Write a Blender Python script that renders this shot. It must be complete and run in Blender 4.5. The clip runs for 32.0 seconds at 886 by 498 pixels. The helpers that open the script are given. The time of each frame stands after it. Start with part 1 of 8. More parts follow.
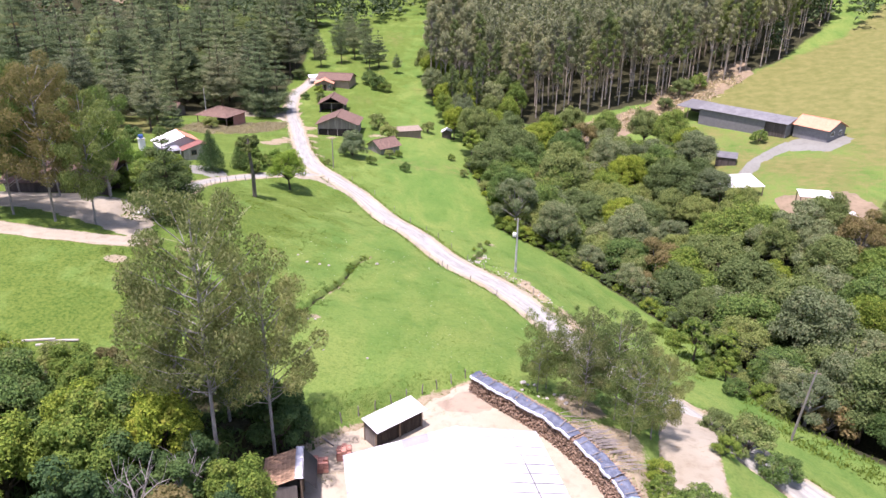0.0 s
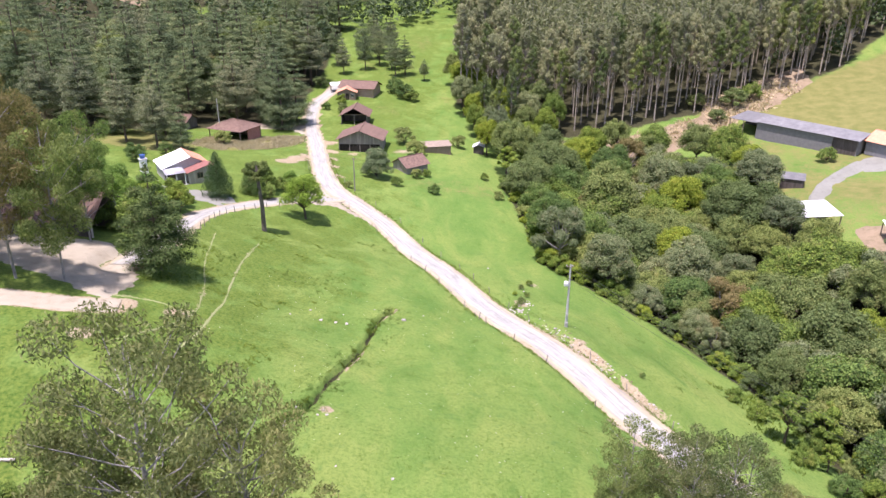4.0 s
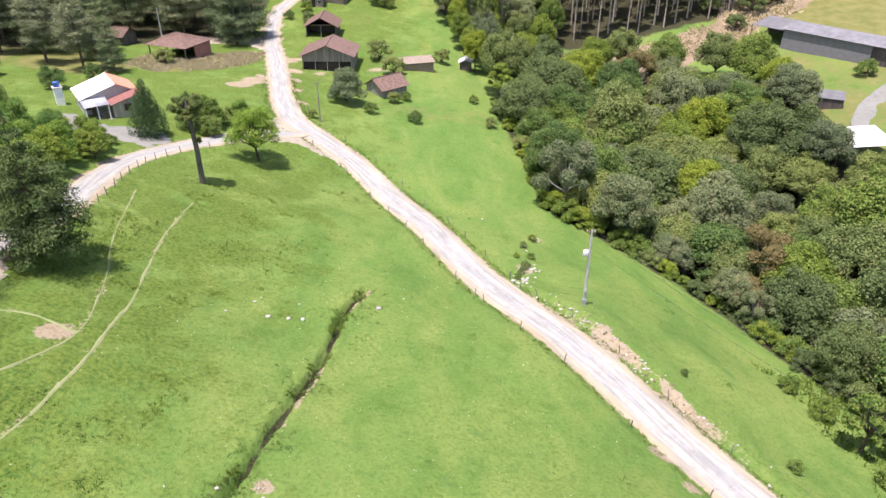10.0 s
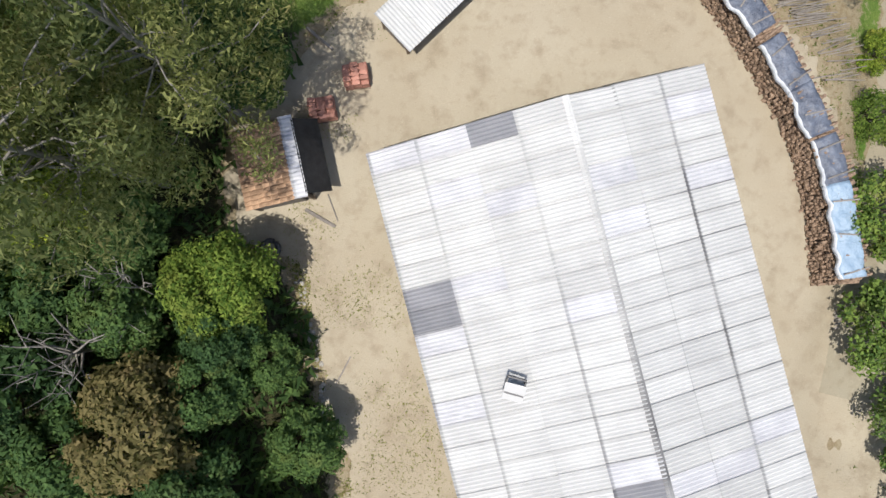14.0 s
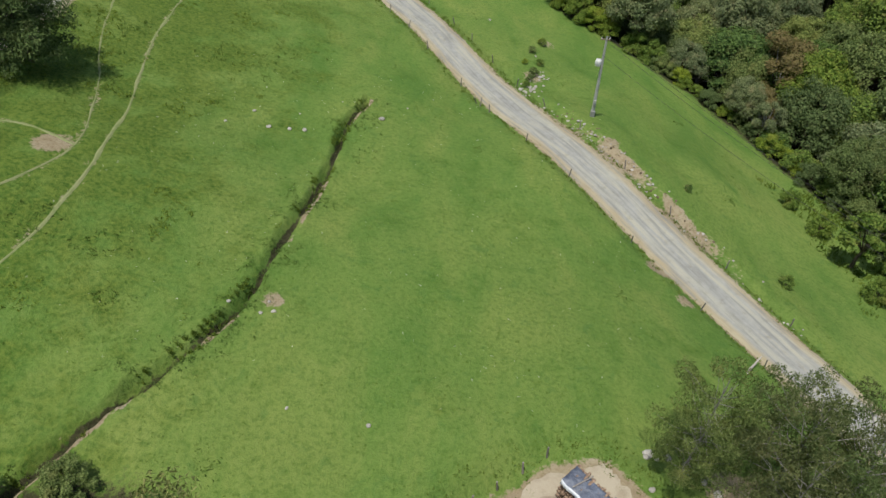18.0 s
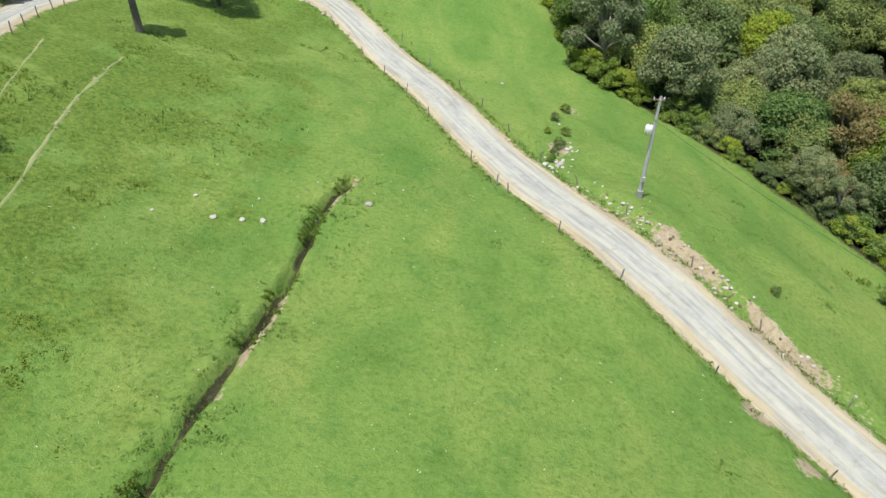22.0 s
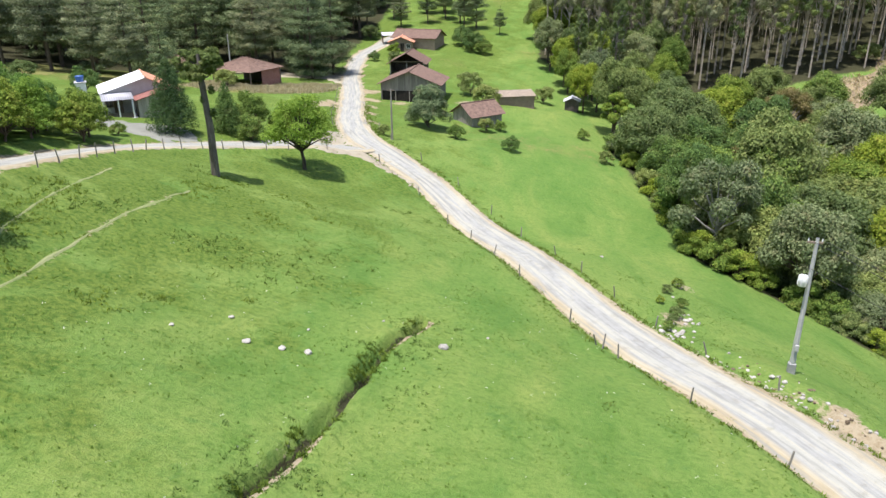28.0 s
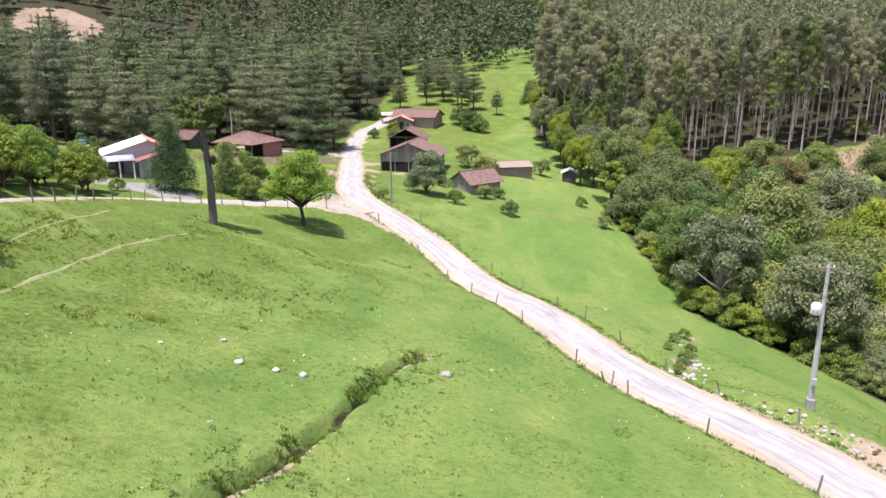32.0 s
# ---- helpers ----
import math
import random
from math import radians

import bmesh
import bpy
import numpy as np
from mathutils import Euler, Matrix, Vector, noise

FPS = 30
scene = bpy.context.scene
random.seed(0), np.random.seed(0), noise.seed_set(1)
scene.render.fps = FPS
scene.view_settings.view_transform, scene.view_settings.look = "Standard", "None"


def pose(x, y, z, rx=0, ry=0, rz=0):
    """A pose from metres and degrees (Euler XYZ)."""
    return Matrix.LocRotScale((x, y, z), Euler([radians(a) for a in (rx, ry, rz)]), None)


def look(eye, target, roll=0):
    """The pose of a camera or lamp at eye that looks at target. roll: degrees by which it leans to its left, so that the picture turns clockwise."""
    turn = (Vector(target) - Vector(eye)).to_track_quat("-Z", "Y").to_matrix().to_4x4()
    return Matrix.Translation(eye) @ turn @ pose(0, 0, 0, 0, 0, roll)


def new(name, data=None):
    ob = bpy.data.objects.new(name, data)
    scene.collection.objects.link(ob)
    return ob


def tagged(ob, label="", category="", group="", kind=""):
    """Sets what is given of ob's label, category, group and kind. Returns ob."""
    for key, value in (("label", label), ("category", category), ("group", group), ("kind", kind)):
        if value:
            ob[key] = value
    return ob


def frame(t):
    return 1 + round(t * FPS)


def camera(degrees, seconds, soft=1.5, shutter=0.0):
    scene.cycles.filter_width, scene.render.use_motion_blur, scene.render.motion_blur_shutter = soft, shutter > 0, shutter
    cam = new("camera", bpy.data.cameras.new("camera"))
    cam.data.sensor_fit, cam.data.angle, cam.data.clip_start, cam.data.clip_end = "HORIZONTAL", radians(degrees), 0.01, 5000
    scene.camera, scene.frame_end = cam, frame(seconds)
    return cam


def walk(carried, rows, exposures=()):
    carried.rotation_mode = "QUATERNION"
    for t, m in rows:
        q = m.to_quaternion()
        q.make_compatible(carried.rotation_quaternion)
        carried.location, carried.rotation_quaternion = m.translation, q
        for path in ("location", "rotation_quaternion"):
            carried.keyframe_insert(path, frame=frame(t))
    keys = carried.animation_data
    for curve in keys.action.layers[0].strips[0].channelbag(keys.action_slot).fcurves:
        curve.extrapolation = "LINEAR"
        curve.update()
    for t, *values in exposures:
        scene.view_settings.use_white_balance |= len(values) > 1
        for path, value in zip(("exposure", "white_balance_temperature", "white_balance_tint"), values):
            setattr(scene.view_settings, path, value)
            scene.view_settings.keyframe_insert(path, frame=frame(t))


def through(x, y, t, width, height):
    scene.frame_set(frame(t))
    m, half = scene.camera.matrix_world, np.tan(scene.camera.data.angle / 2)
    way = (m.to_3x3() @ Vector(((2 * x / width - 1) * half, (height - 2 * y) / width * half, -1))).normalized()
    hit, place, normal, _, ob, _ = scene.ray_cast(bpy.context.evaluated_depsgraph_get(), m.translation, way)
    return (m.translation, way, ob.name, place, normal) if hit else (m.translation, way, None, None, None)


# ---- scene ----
cam = camera(63.027, 32.0)
# seconds, x, y, z, heading, tilt, roll
PATH = [
    (0, 6.444, -39.783, 39.270, 3.177, -22.917, 0.488),
    (0.5, 5.873, -38.390, 39.163, 4.106, -23.029, 0.224),
    (1, 5.668, -36.655, 39.249, 11.811, -23.029, -0.002),
    (1.5, 5.293, -34.643, 39.114, 11.850, -23.045, -0.211),
    (2, 4.842, -31.773, 39.330, 11.887, -23.121, -0.175),
    (2.5, 4.350, -29.137, 39.226, 8.722, -23.114, -0.218),
    (3, 3.899, -26.529, 39.085, 8.700, -23.037, -0.173),
    (3.5, 3.650, -24.184, 38.977, 6.700, -22.982, 0.068),
    (5.5, 2.245, -16.551, 38.365, 4.007, -22.885, 0.328),
    (6, 2.072, -15.004, 38.330, 4.056, -22.896, 0.289),
    (6.5, 1.899, -13.579, 38.287, 3.918, -22.950, 0.257),
    (7, 1.743, -12.221, 38.264, 3.696, -23.048, 0.254),
    (7.5, 1.742, -10.699, 37.982, 3.638, -22.988, 0.090),
    (8, 1.626, -8.773, 37.287, 3.401, -22.981, 0.059),
    (8.5, 1.325, -6.475, 36.369, 3.317, -23.057, 0.115),
    (9, 1.133, -3.750, 35.887, 3.313, -23.661, 0.256),
    (9.5, 1.125, -1.806, 35.622, 3.422, -24.650, 0.224),
    (10, 1.237, -0.457, 35.381, 3.653, -30.098, -0.037),
    (10.5, 1.374, 0.618, 35.447, 4.079, -39.950, -0.369),
    (11, 0.943, 0.195, 35.761, 3.944, -54.979, -0.048),
    (11.5, 0.403, -0.081, 35.540, 1.021, -68.361, -0.848),
    (12, 0.159, -0.032, 35.529, 0.572, -79.798, -0.600),
    (12.5, 0.039, -0.006, 35.500, 0.105, -87.187, -0.118),
    (13, 0.000, 0.000, 35.426, 0.000, -90.385, 0.026),
    (13.5, -0.047, -0.000, 35.301, 0.014, -90.639, 0.015),
    (14, -0.049, -0.010, 35.218, 0.032, -90.468, -0.006),
    (14.5, -0.051, -0.017, 35.164, 0.140, -86.829, -0.125),
    (15, 0.108, 0.005, 35.099, 0.516, -78.754, -0.378),
    (15.5, 0.192, 0.209, 35.243, 0.164, -68.407, -0.167),
    (17.5, 0.734, 1.212, 35.951, 3.492, -54.051, 1.087),
    (18, 0.835, 1.056, 35.940, 3.617, -46.069, 0.854),
    (18.5, 0.912, 0.979, 35.656, 3.712, -41.428, 0.540),
    (19, 0.808, 1.637, 35.114, 3.726, -40.468, 0.319),
    (19.5, 0.609, 2.911, 34.125, 3.635, -40.405, 0.389),
    (20, 0.434, 4.715, 32.780, 3.617, -40.606, 0.419),
    (20.5, 0.224, 6.953, 31.301, 3.615, -40.673, 0.431),
    (21, -0.055, 9.633, 29.763, 3.663, -40.652, 0.329),
    (21.5, -0.346, 12.575, 28.160, 3.722, -40.579, 0.208),
    (22, -0.534, 15.426, 26.469, 3.866, -40.350, 0.246),
    (22.5, -0.724, 17.921, 24.756, 3.970, -40.148, 0.223),
    (23, -0.934, 19.715, 23.096, 3.966, -40.057, 0.187),
    (23.5, -1.195, 20.906, 21.359, 3.859, -39.975, 0.267),
    (24, -1.417, 21.516, 19.783, 3.703, -39.982, 0.232),
    (24.5, -1.598, 21.771, 18.556, 3.742, -40.380, 0.130),
    (26.5, -1.832, 21.764, 16.677, 11.390, -37.029, -0.063),
    (27, -1.896, 21.588, 16.498, 11.118, -29.500, -0.073),
    (27.5, -1.845, 21.437, 16.371, 11.047, -23.714, -0.185),
    (28, -1.787, 21.315, 16.285, 11.060, -22.231, -0.318),
    (28.5, -1.800, 21.290, 16.315, 11.054, -22.251, -0.306),
    (29, -1.832, 21.321, 16.422, 10.986, -20.099, -0.177),
    (29.5, -1.874, 21.280, 16.453, 10.890, -15.958, -0.185),
    (30, -1.909, 21.267, 16.443, 10.836, -15.369, -0.176),
    (30.5, -1.921, 21.253, 16.074, 10.787, -15.220, -0.252),
    (31, -1.883, 21.158, 14.913, 10.816, -15.187, -0.290),
    (31.5, -1.888, 21.091, 13.553, 10.836, -15.231, -0.402),
    (32, -1.971, 21.187, 12.542, 10.858, -15.148, -0.457),
]


def flight(x, y, z, heading, tilt, roll):
    return pose(x, y, z) @ pose(0, 0, 0, 0, 0, heading) @ pose(0, 0, 0, 90 + tilt) @ pose(0, 0, 0, 0, 0, roll)


# seconds, stops, kelvin, tint
LIGHT = [(0, 0.86, 6250, 33), (3.5, 0.9, 6250, 32), (9, 0.92, 6250, 32), (10, 0.84, 6350, 26), (11, 1.0, 6500, 16), (11.5, 1.0, 6500, 12), (12.2, 0.52, 6500, 11), (13, 0.28, 6500, 10), (14, 0.0, 6500, 10), (15, -0.2, 6500, 10), (15.6, -0.42, 6500, 10),
         (17.5, -0.32, 6550, 8), (19, -0.02, 6500, 7), (20.5, 0.27, 6450, 7), (23, 0.56, 6400, 7), (27, 0.66, 6350, 8), (28, 0.68, 6250, 14), (30, 0.78, 6200, 27), (32, 0.86, 6250, 30)]
walk(cam, [(t, flight(*row)) for t, *row in PATH], LIGHT)

# ---- light ----
world = bpy.data.worlds.new("world")
scene.world = world
world.use_nodes = True
SUN_ELEV, SUN_FROM = 76.0, 213.0   # degrees above the horizon; bearing the light comes from, clockwise from +y
_wn = world.node_tree.nodes
_sky = _wn.new("ShaderNodeTexSky")
_sky.sky_type, _sky.sun_disc = "NISHITA", False
_sky.sun_elevation, _sky.sun_rotation = radians(SUN_ELEV), radians(SUN_FROM)
_sky.air_density, _sky.dust_density = 1.2, 2.0
world.node_tree.links.new(_sky.outputs[0], _wn["Background"].inputs[0])
_wn["Background"].inputs[1].default_value = 0.125
_sun = bpy.data.lights.new("sun", "SUN")
_sun.energy, _sun.angle, _sun.color = 4.7, radians(0.53), (1.0, 0.955, 0.88)
sun = new("sun", _sun)
_b, _e = radians(SUN_FROM), radians(SUN_ELEV)
sun.matrix_world = look((0, 0, 0), (-math.sin(_b) * math.cos(_e), -math.cos(_b) * math.cos(_e), -math.sin(_e)))


# ---- mesh and material helpers ----
def np_mesh(name, verts, faces, mats=(), mat_index=None, smooth=False):
    """A mesh from arrays of corners and of equally long faces."""
    verts, faces = np.asarray(verts, np.float32), np.asarray(faces, np.int32)
    me = bpy.data.meshes.new(name)
    k = faces.shape[1]
    me.vertices.add(len(verts))
    me.vertices.foreach_set("co", verts.ravel())
    me.loops.add(faces.size)
    me.loops.foreach_set("vertex_index", faces.ravel())
    me.polygons.add(len(faces))
    me.polygons.foreach_set("loop_start", np.arange(0, faces.size, k, dtype=np.int32))
    if mat_index is not None:
        me.polygons.foreach_set("material_index", np.asarray(mat_index, np.int32))
    me.polygons.foreach_set("use_smooth", np.full(len(faces), bool(smooth)))
    for m in mats:
        me.materials.append(m)
    me.update(calc_edges=True)
    return me


def bm_mesh(name, bm, mat):
    me = bpy.data.meshes.new(name)
    bm.to_mesh(me)
    bm.free()
    for m in (mat if isinstance(mat, (list, tuple)) else (mat,)):
        me.materials.append(m)
    return me


def part(name, bm, material, parent, label=""):
    """One mesh object under a thing or a part."""
    data = bm if isinstance(bm, bpy.types.Mesh) else bm_mesh(name, bm, material)
    ob = new(name, data)
    ob.parent = parent
    return tagged(ob, label)


def thing(name, m, label, category, group="", kind=""):
    ob = new(name)
    ob.matrix_world = m
    ob.empty_display_size = 0.3
    return tagged(ob, label, category, group, kind)


def add_box(bm, x0, y0, z0, x1, y1, z1, m=None, bevel=0.0):
    made = bmesh.ops.create_cube(bm, size=1.0, matrix=Matrix.LocRotScale(((x0 + x1) / 2, (y0 + y1) / 2, (z0 + z1) / 2), None, (x1 - x0, y1 - y0, z1 - z0)))
    vs = made["verts"]
    if m is not None:
        bmesh.ops.transform(bm, matrix=m, verts=vs)
    if bevel:
        es = list({e for v in vs for e in v.link_edges})
        bmesh.ops.bevel(bm, geom=es, offset=bevel, segments=1, affect="EDGES")
    return vs


def box_bm(x0, y0, z0, x1, y1, z1, bevel=0.0):
    bm = bmesh.new()
    add_box(bm, x0, y0, z0, x1, y1, z1, bevel=bevel)
    return bm


def tube(points, radii, sides=7, cap=True):
    """A tapered round limb through points: corners and quads."""
    pts = [Vector(p) for p in points]
    verts, faces = [], []
    for i, p in enumerate(pts):
        d = (pts[min(i + 1, len(pts) - 1)] - pts[max(i - 1, 0)]).normalized()
        a = d.orthogonal().normalized()
        b = d.cross(a)
        for k in range(sides):
            an = 2 * math.pi * k / sides
            verts.append(p + (a * math.cos(an) + b * math.sin(an)) * radii[i])
        if i:
            o = (i - 1) * sides
            for k in range(sides):
                k2 = (k + 1) % sides
                faces.append((o + k, o + k2, o + sides + k2, o + sides + k))
    return [tuple(v) for v in verts], faces


def join_tubes(tubes):
    vs, fs = [], []
    for v, f in tubes:
        o = len(vs)
        vs += v
        fs += [tuple(i + o for i in q) for q in f]
    return vs, fs


def hash01(i, j, seed):
    n = (i.astype(np.int64) * 374761393 + j.astype(np.int64) * 668265263 + seed * 982451653) & 0x7FFFFFFF
    n = ((n ^ (n >> 13)) * 1274126177) & 0x7FFFFFFF
    return ((n ^ (n >> 16)) & 0xFFFF) / 65535.0


def vnoise(x, y, size, seed=0):
    """Smooth value noise, -1 to 1."""
    x, y = np.asarray(x, float) / size, np.asarray(y, float) / size
    i, j = np.floor(x), np.floor(y)
    u, v = x - i, y - j
    u, v = u * u * (3 - 2 * u), v * v * (3 - 2 * v)
    a, b = hash01(i, j, seed), hash01(i + 1, j, seed)
    c, d = hash01(i, j + 1, seed), hash01(i + 1, j + 1, seed)
    return 2 * ((a * (1 - u) + b * u) * (1 - v) + (c * (1 - u) + d * u) * v) - 1


def smooth01(a, b, v):
    t = np.clip((v - a) / (b - a), 0, 1)
    return t * t * (3 - 2 * t)


class Nodes:
    """Short hand for a node material."""

    def __init__(self, name, rough=0.8, spec=0.3, metal=0.0):
        self.mat = bpy.data.materials.new(name)
        self.mat.use_nodes = True
        self.t = self.mat.node_tree
        self.bsdf = self.t.nodes["Principled BSDF"]
        self.bsdf.inputs["Roughness"].default_value = rough
        self.bsdf.inputs["Specular IOR Level"].default_value = spec
        self.bsdf.inputs["Metallic"].default_value = metal

    def add(self, kind, **kw):
        n = self.t.nodes.new(kind)
        for k, v in kw.items():
            setattr(n, k, v)
        return n

    def put(self, socket, value):
        if isinstance(value, bpy.types.NodeSocket):
            self.t.links.new(value, socket)
        elif isinstance(value, (tuple, list)) and len(value) == 3 and socket.type == "RGBA":
            socket.default_value = (*value, 1)
        else:
            socket.default_value = value

    def coords(self, scale=(1, 1, 1), world_space=True, rz=0.0):
        src = self.add("ShaderNodeNewGeometry").outputs["Position"] if world_space else self.add("ShaderNodeTexCoord").outputs["Object"]
        m = self.add("ShaderNodeMapping")
        m.inputs["Scale"].default_value = scale
        m.inputs["Rotation"].default_value = (0, 0, rz)
        self.put(m.inputs[0], src)
        return m.outputs[0]

    def noise(self, vec, scale, detail=3.0, rough=0.55, dist=0.0):
        n = self.add("ShaderNodeTexNoise")
        self.put(n.inputs["Vector"], vec)
        n.inputs["Scale"].default_value, n.inputs["Detail"].default_value = scale, detail
        n.inputs["Roughness"].default_value, n.inputs["Distortion"].default_value = rough, dist
        return n.outputs["Fac"]

    def math(self, op, a, b=0.0, c=0.0):
        n = self.add("ShaderNodeMath", operation=op)
        for s, v in zip(n.inputs, (a, b, c)):
            self.put(s, v)
        return n.outputs[0]

    def span(self, v, a, b, lo=0.0, hi=1.0):
        n = self.add("ShaderNodeMapRange", clamp=True)
        self.put(n.inputs[0], v)
        for s, x in zip(n.inputs[1:5], (a, b, lo, hi)):
            self.put(s, x)
        return n.outputs[0]

    def mix(self, fac, a, b, mode="MIX"):
        n = self.add("ShaderNodeMix", data_type="RGBA", blend_type=mode)
        self.put(n.inputs[0], fac)
        self.put(n.inputs[6], a)
        self.put(n.inputs[7], b)
        return n.outputs[2]

    def hsv(self, col, h=0.5, s=1.0, v=1.0):
        n = self.add("ShaderNodeHueSaturation")
        self.put(n.inputs["Hue"], h)
        self.put(n.inputs["Saturation"], s)
        self.put(n.inputs["Value"], v)
        self.put(n.inputs["Color"], col)
        return n.outputs[0]

    def color(self, col):
        self.put(self.bsdf.inputs["Base Color"], col)

    def bump(self, height, strength=0.5, distance=0.05):
        n = self.add("ShaderNodeBump")
        n.inputs["Strength"].default_value, n.inputs["Distance"].default_value = strength, distance
        self.put(n.inputs["Height"], height)
        self.put(self.bsdf.inputs["Normal"], n.outputs[0])


# ---- materials ----
def make_ground():
    n = Nodes("ground_cover", 0.95, 0.1)
    p = n.coords()
    att = n.add("ShaderNodeVertexColor", layer_name="cover")
    sep = n.add("ShaderNodeSeparateColor")
    n.put(sep.inputs[0], att.outputs[0])
    big = n.noise(p, 0.045, 3)
    mid = n.noise(p, 0.35, 4, 0.6)
    fine = n.noise(p, 3.2, 5, 0.7)
    tuft = n.noise(p, 11.0, 3, 0.7)
    swept = n.noise(n.coords((1.0, 0.42, 1.0), True, radians(24)), 0.16, 4, 0.62, 0.5)
    grass = n.mix(n.span(big, 0.35, 0.65), (0.104, 0.186, 0.038), (0.150, 0.218, 0.050))
    grass = n.mix(n.span(swept, 0.48, 0.68, 0, 0.75), grass, (0.190, 0.240, 0.060))
    grass = n.mix(n.span(swept, 0.47, 0.33, 0, 0.7), grass, (0.078, 0.160, 0.030))
    grass = n.mix(n.span(mid, 0.42, 0.26, 0, 0.55), grass, (0.060, 0.128, 0.018))
    clump = n.noise(p, 0.75, 5, 0.72, 0.4)
    grass = n.mix(n.span(clump, 0.56, 0.74, 0, 0.55), grass, (0.195, 0.246, 0.068))
    grass = n.mix(n.span(clump, 0.44, 0.28, 0, 0.65), grass, (0.060, 0.140, 0.032))
    grass = n.mix(n.span(fine, 0.53, 0.33, 0, 0.55), grass, (0.048, 0.108, 0.016))
    grass = n.mix(n.span(fine, 0.58, 0.75, 0, 0.4), grass, (0.215, 0.262, 0.080))
    grass = n.mix(n.span(tuft, 0.55, 0.75, 0, 0.5), grass, (0.205, 0.252, 0.090))
    # rank, uncropped growth on the upper side of the pasture
    rank = n.mix(n.span(fine, 0.36, 0.62), (0.038, 0.086, 0.012), (0.128, 0.172, 0.030))
    lot = n.add("ShaderNodeSeparateXYZ")
    n.put(lot.inputs[0], p)
    lush = n.math("ADD", n.span(lot.outputs[0], -7.0, -27.0, -0.12, 0.15), n.noise(p, 0.22, 5, 0.7))
    grass = n.mix(n.span(lush, 0.50, 0.66, 0, 0.8), grass, rank)
    sand = n.mix(n.span(mid, 0.3, 0.7), (0.272, 0.218, 0.139), (0.336, 0.292, 0.200))
    sand = n.mix(n.span(fine, 0.55, 0.35, 0, 0.6), sand, (0.194, 0.139, 0.078))
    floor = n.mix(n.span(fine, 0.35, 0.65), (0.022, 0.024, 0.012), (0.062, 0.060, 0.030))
    dry = n.mix(n.span(mid, 0.35, 0.65), (0.130, 0.140, 0.042), (0.182, 0.176, 0.062))
    rough_edge = n.math("ADD", n.math("MULTIPLY", n.math("SUBTRACT", mid, 0.5), 0.7), n.math("MULTIPLY", n.math("SUBTRACT", fine, 0.5), 1.1))
    col = n.mix(n.span(n.math("ADD", sep.outputs[2], rough_edge), 0.40, 0.62), grass, dry)
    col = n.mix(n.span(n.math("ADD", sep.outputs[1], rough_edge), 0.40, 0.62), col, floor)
    col = n.mix(n.span(n.math("ADD", sep.outputs[0], rough_edge), 0.42, 0.58), col, sand)
    n.color(col)
    n.bump(n.math("ADD", n.math("MULTIPLY", fine, 0.7), n.math("MULTIPLY", tuft, 0.5)), 0.8, 0.18)
    return n.mat


def make_sand(name, a, b, dark, wheel=False):
    n = Nodes(name, 0.95, 0.15)
    p = n.coords()
    big, mid, fine = n.noise(p, 0.12, 4, 0.6), n.noise(p, 0.9, 5, 0.65), n.noise(p, 14.0, 4, 0.7)
    col = n.mix(n.span(big, 0.35, 0.65), a, b)
    col = n.mix(n.span(mid, 0.50, 0.30, 0, 0.7), col, dark)
    col = n.mix(n.span(fine, 0.60, 0.75, 0, 0.55), col, tuple(min(1, c * 1.5) for c in b))
    col = n.mix(n.span(fine, 0.40, 0.25, 0, 0.6), col, tuple(c * 0.6 for c in dark))
    n.color(col)
    n.bump(n.math("ADD", fine, n.math("MULTIPLY", mid, 2.0)), 0.5, 0.05)
    return n.mat


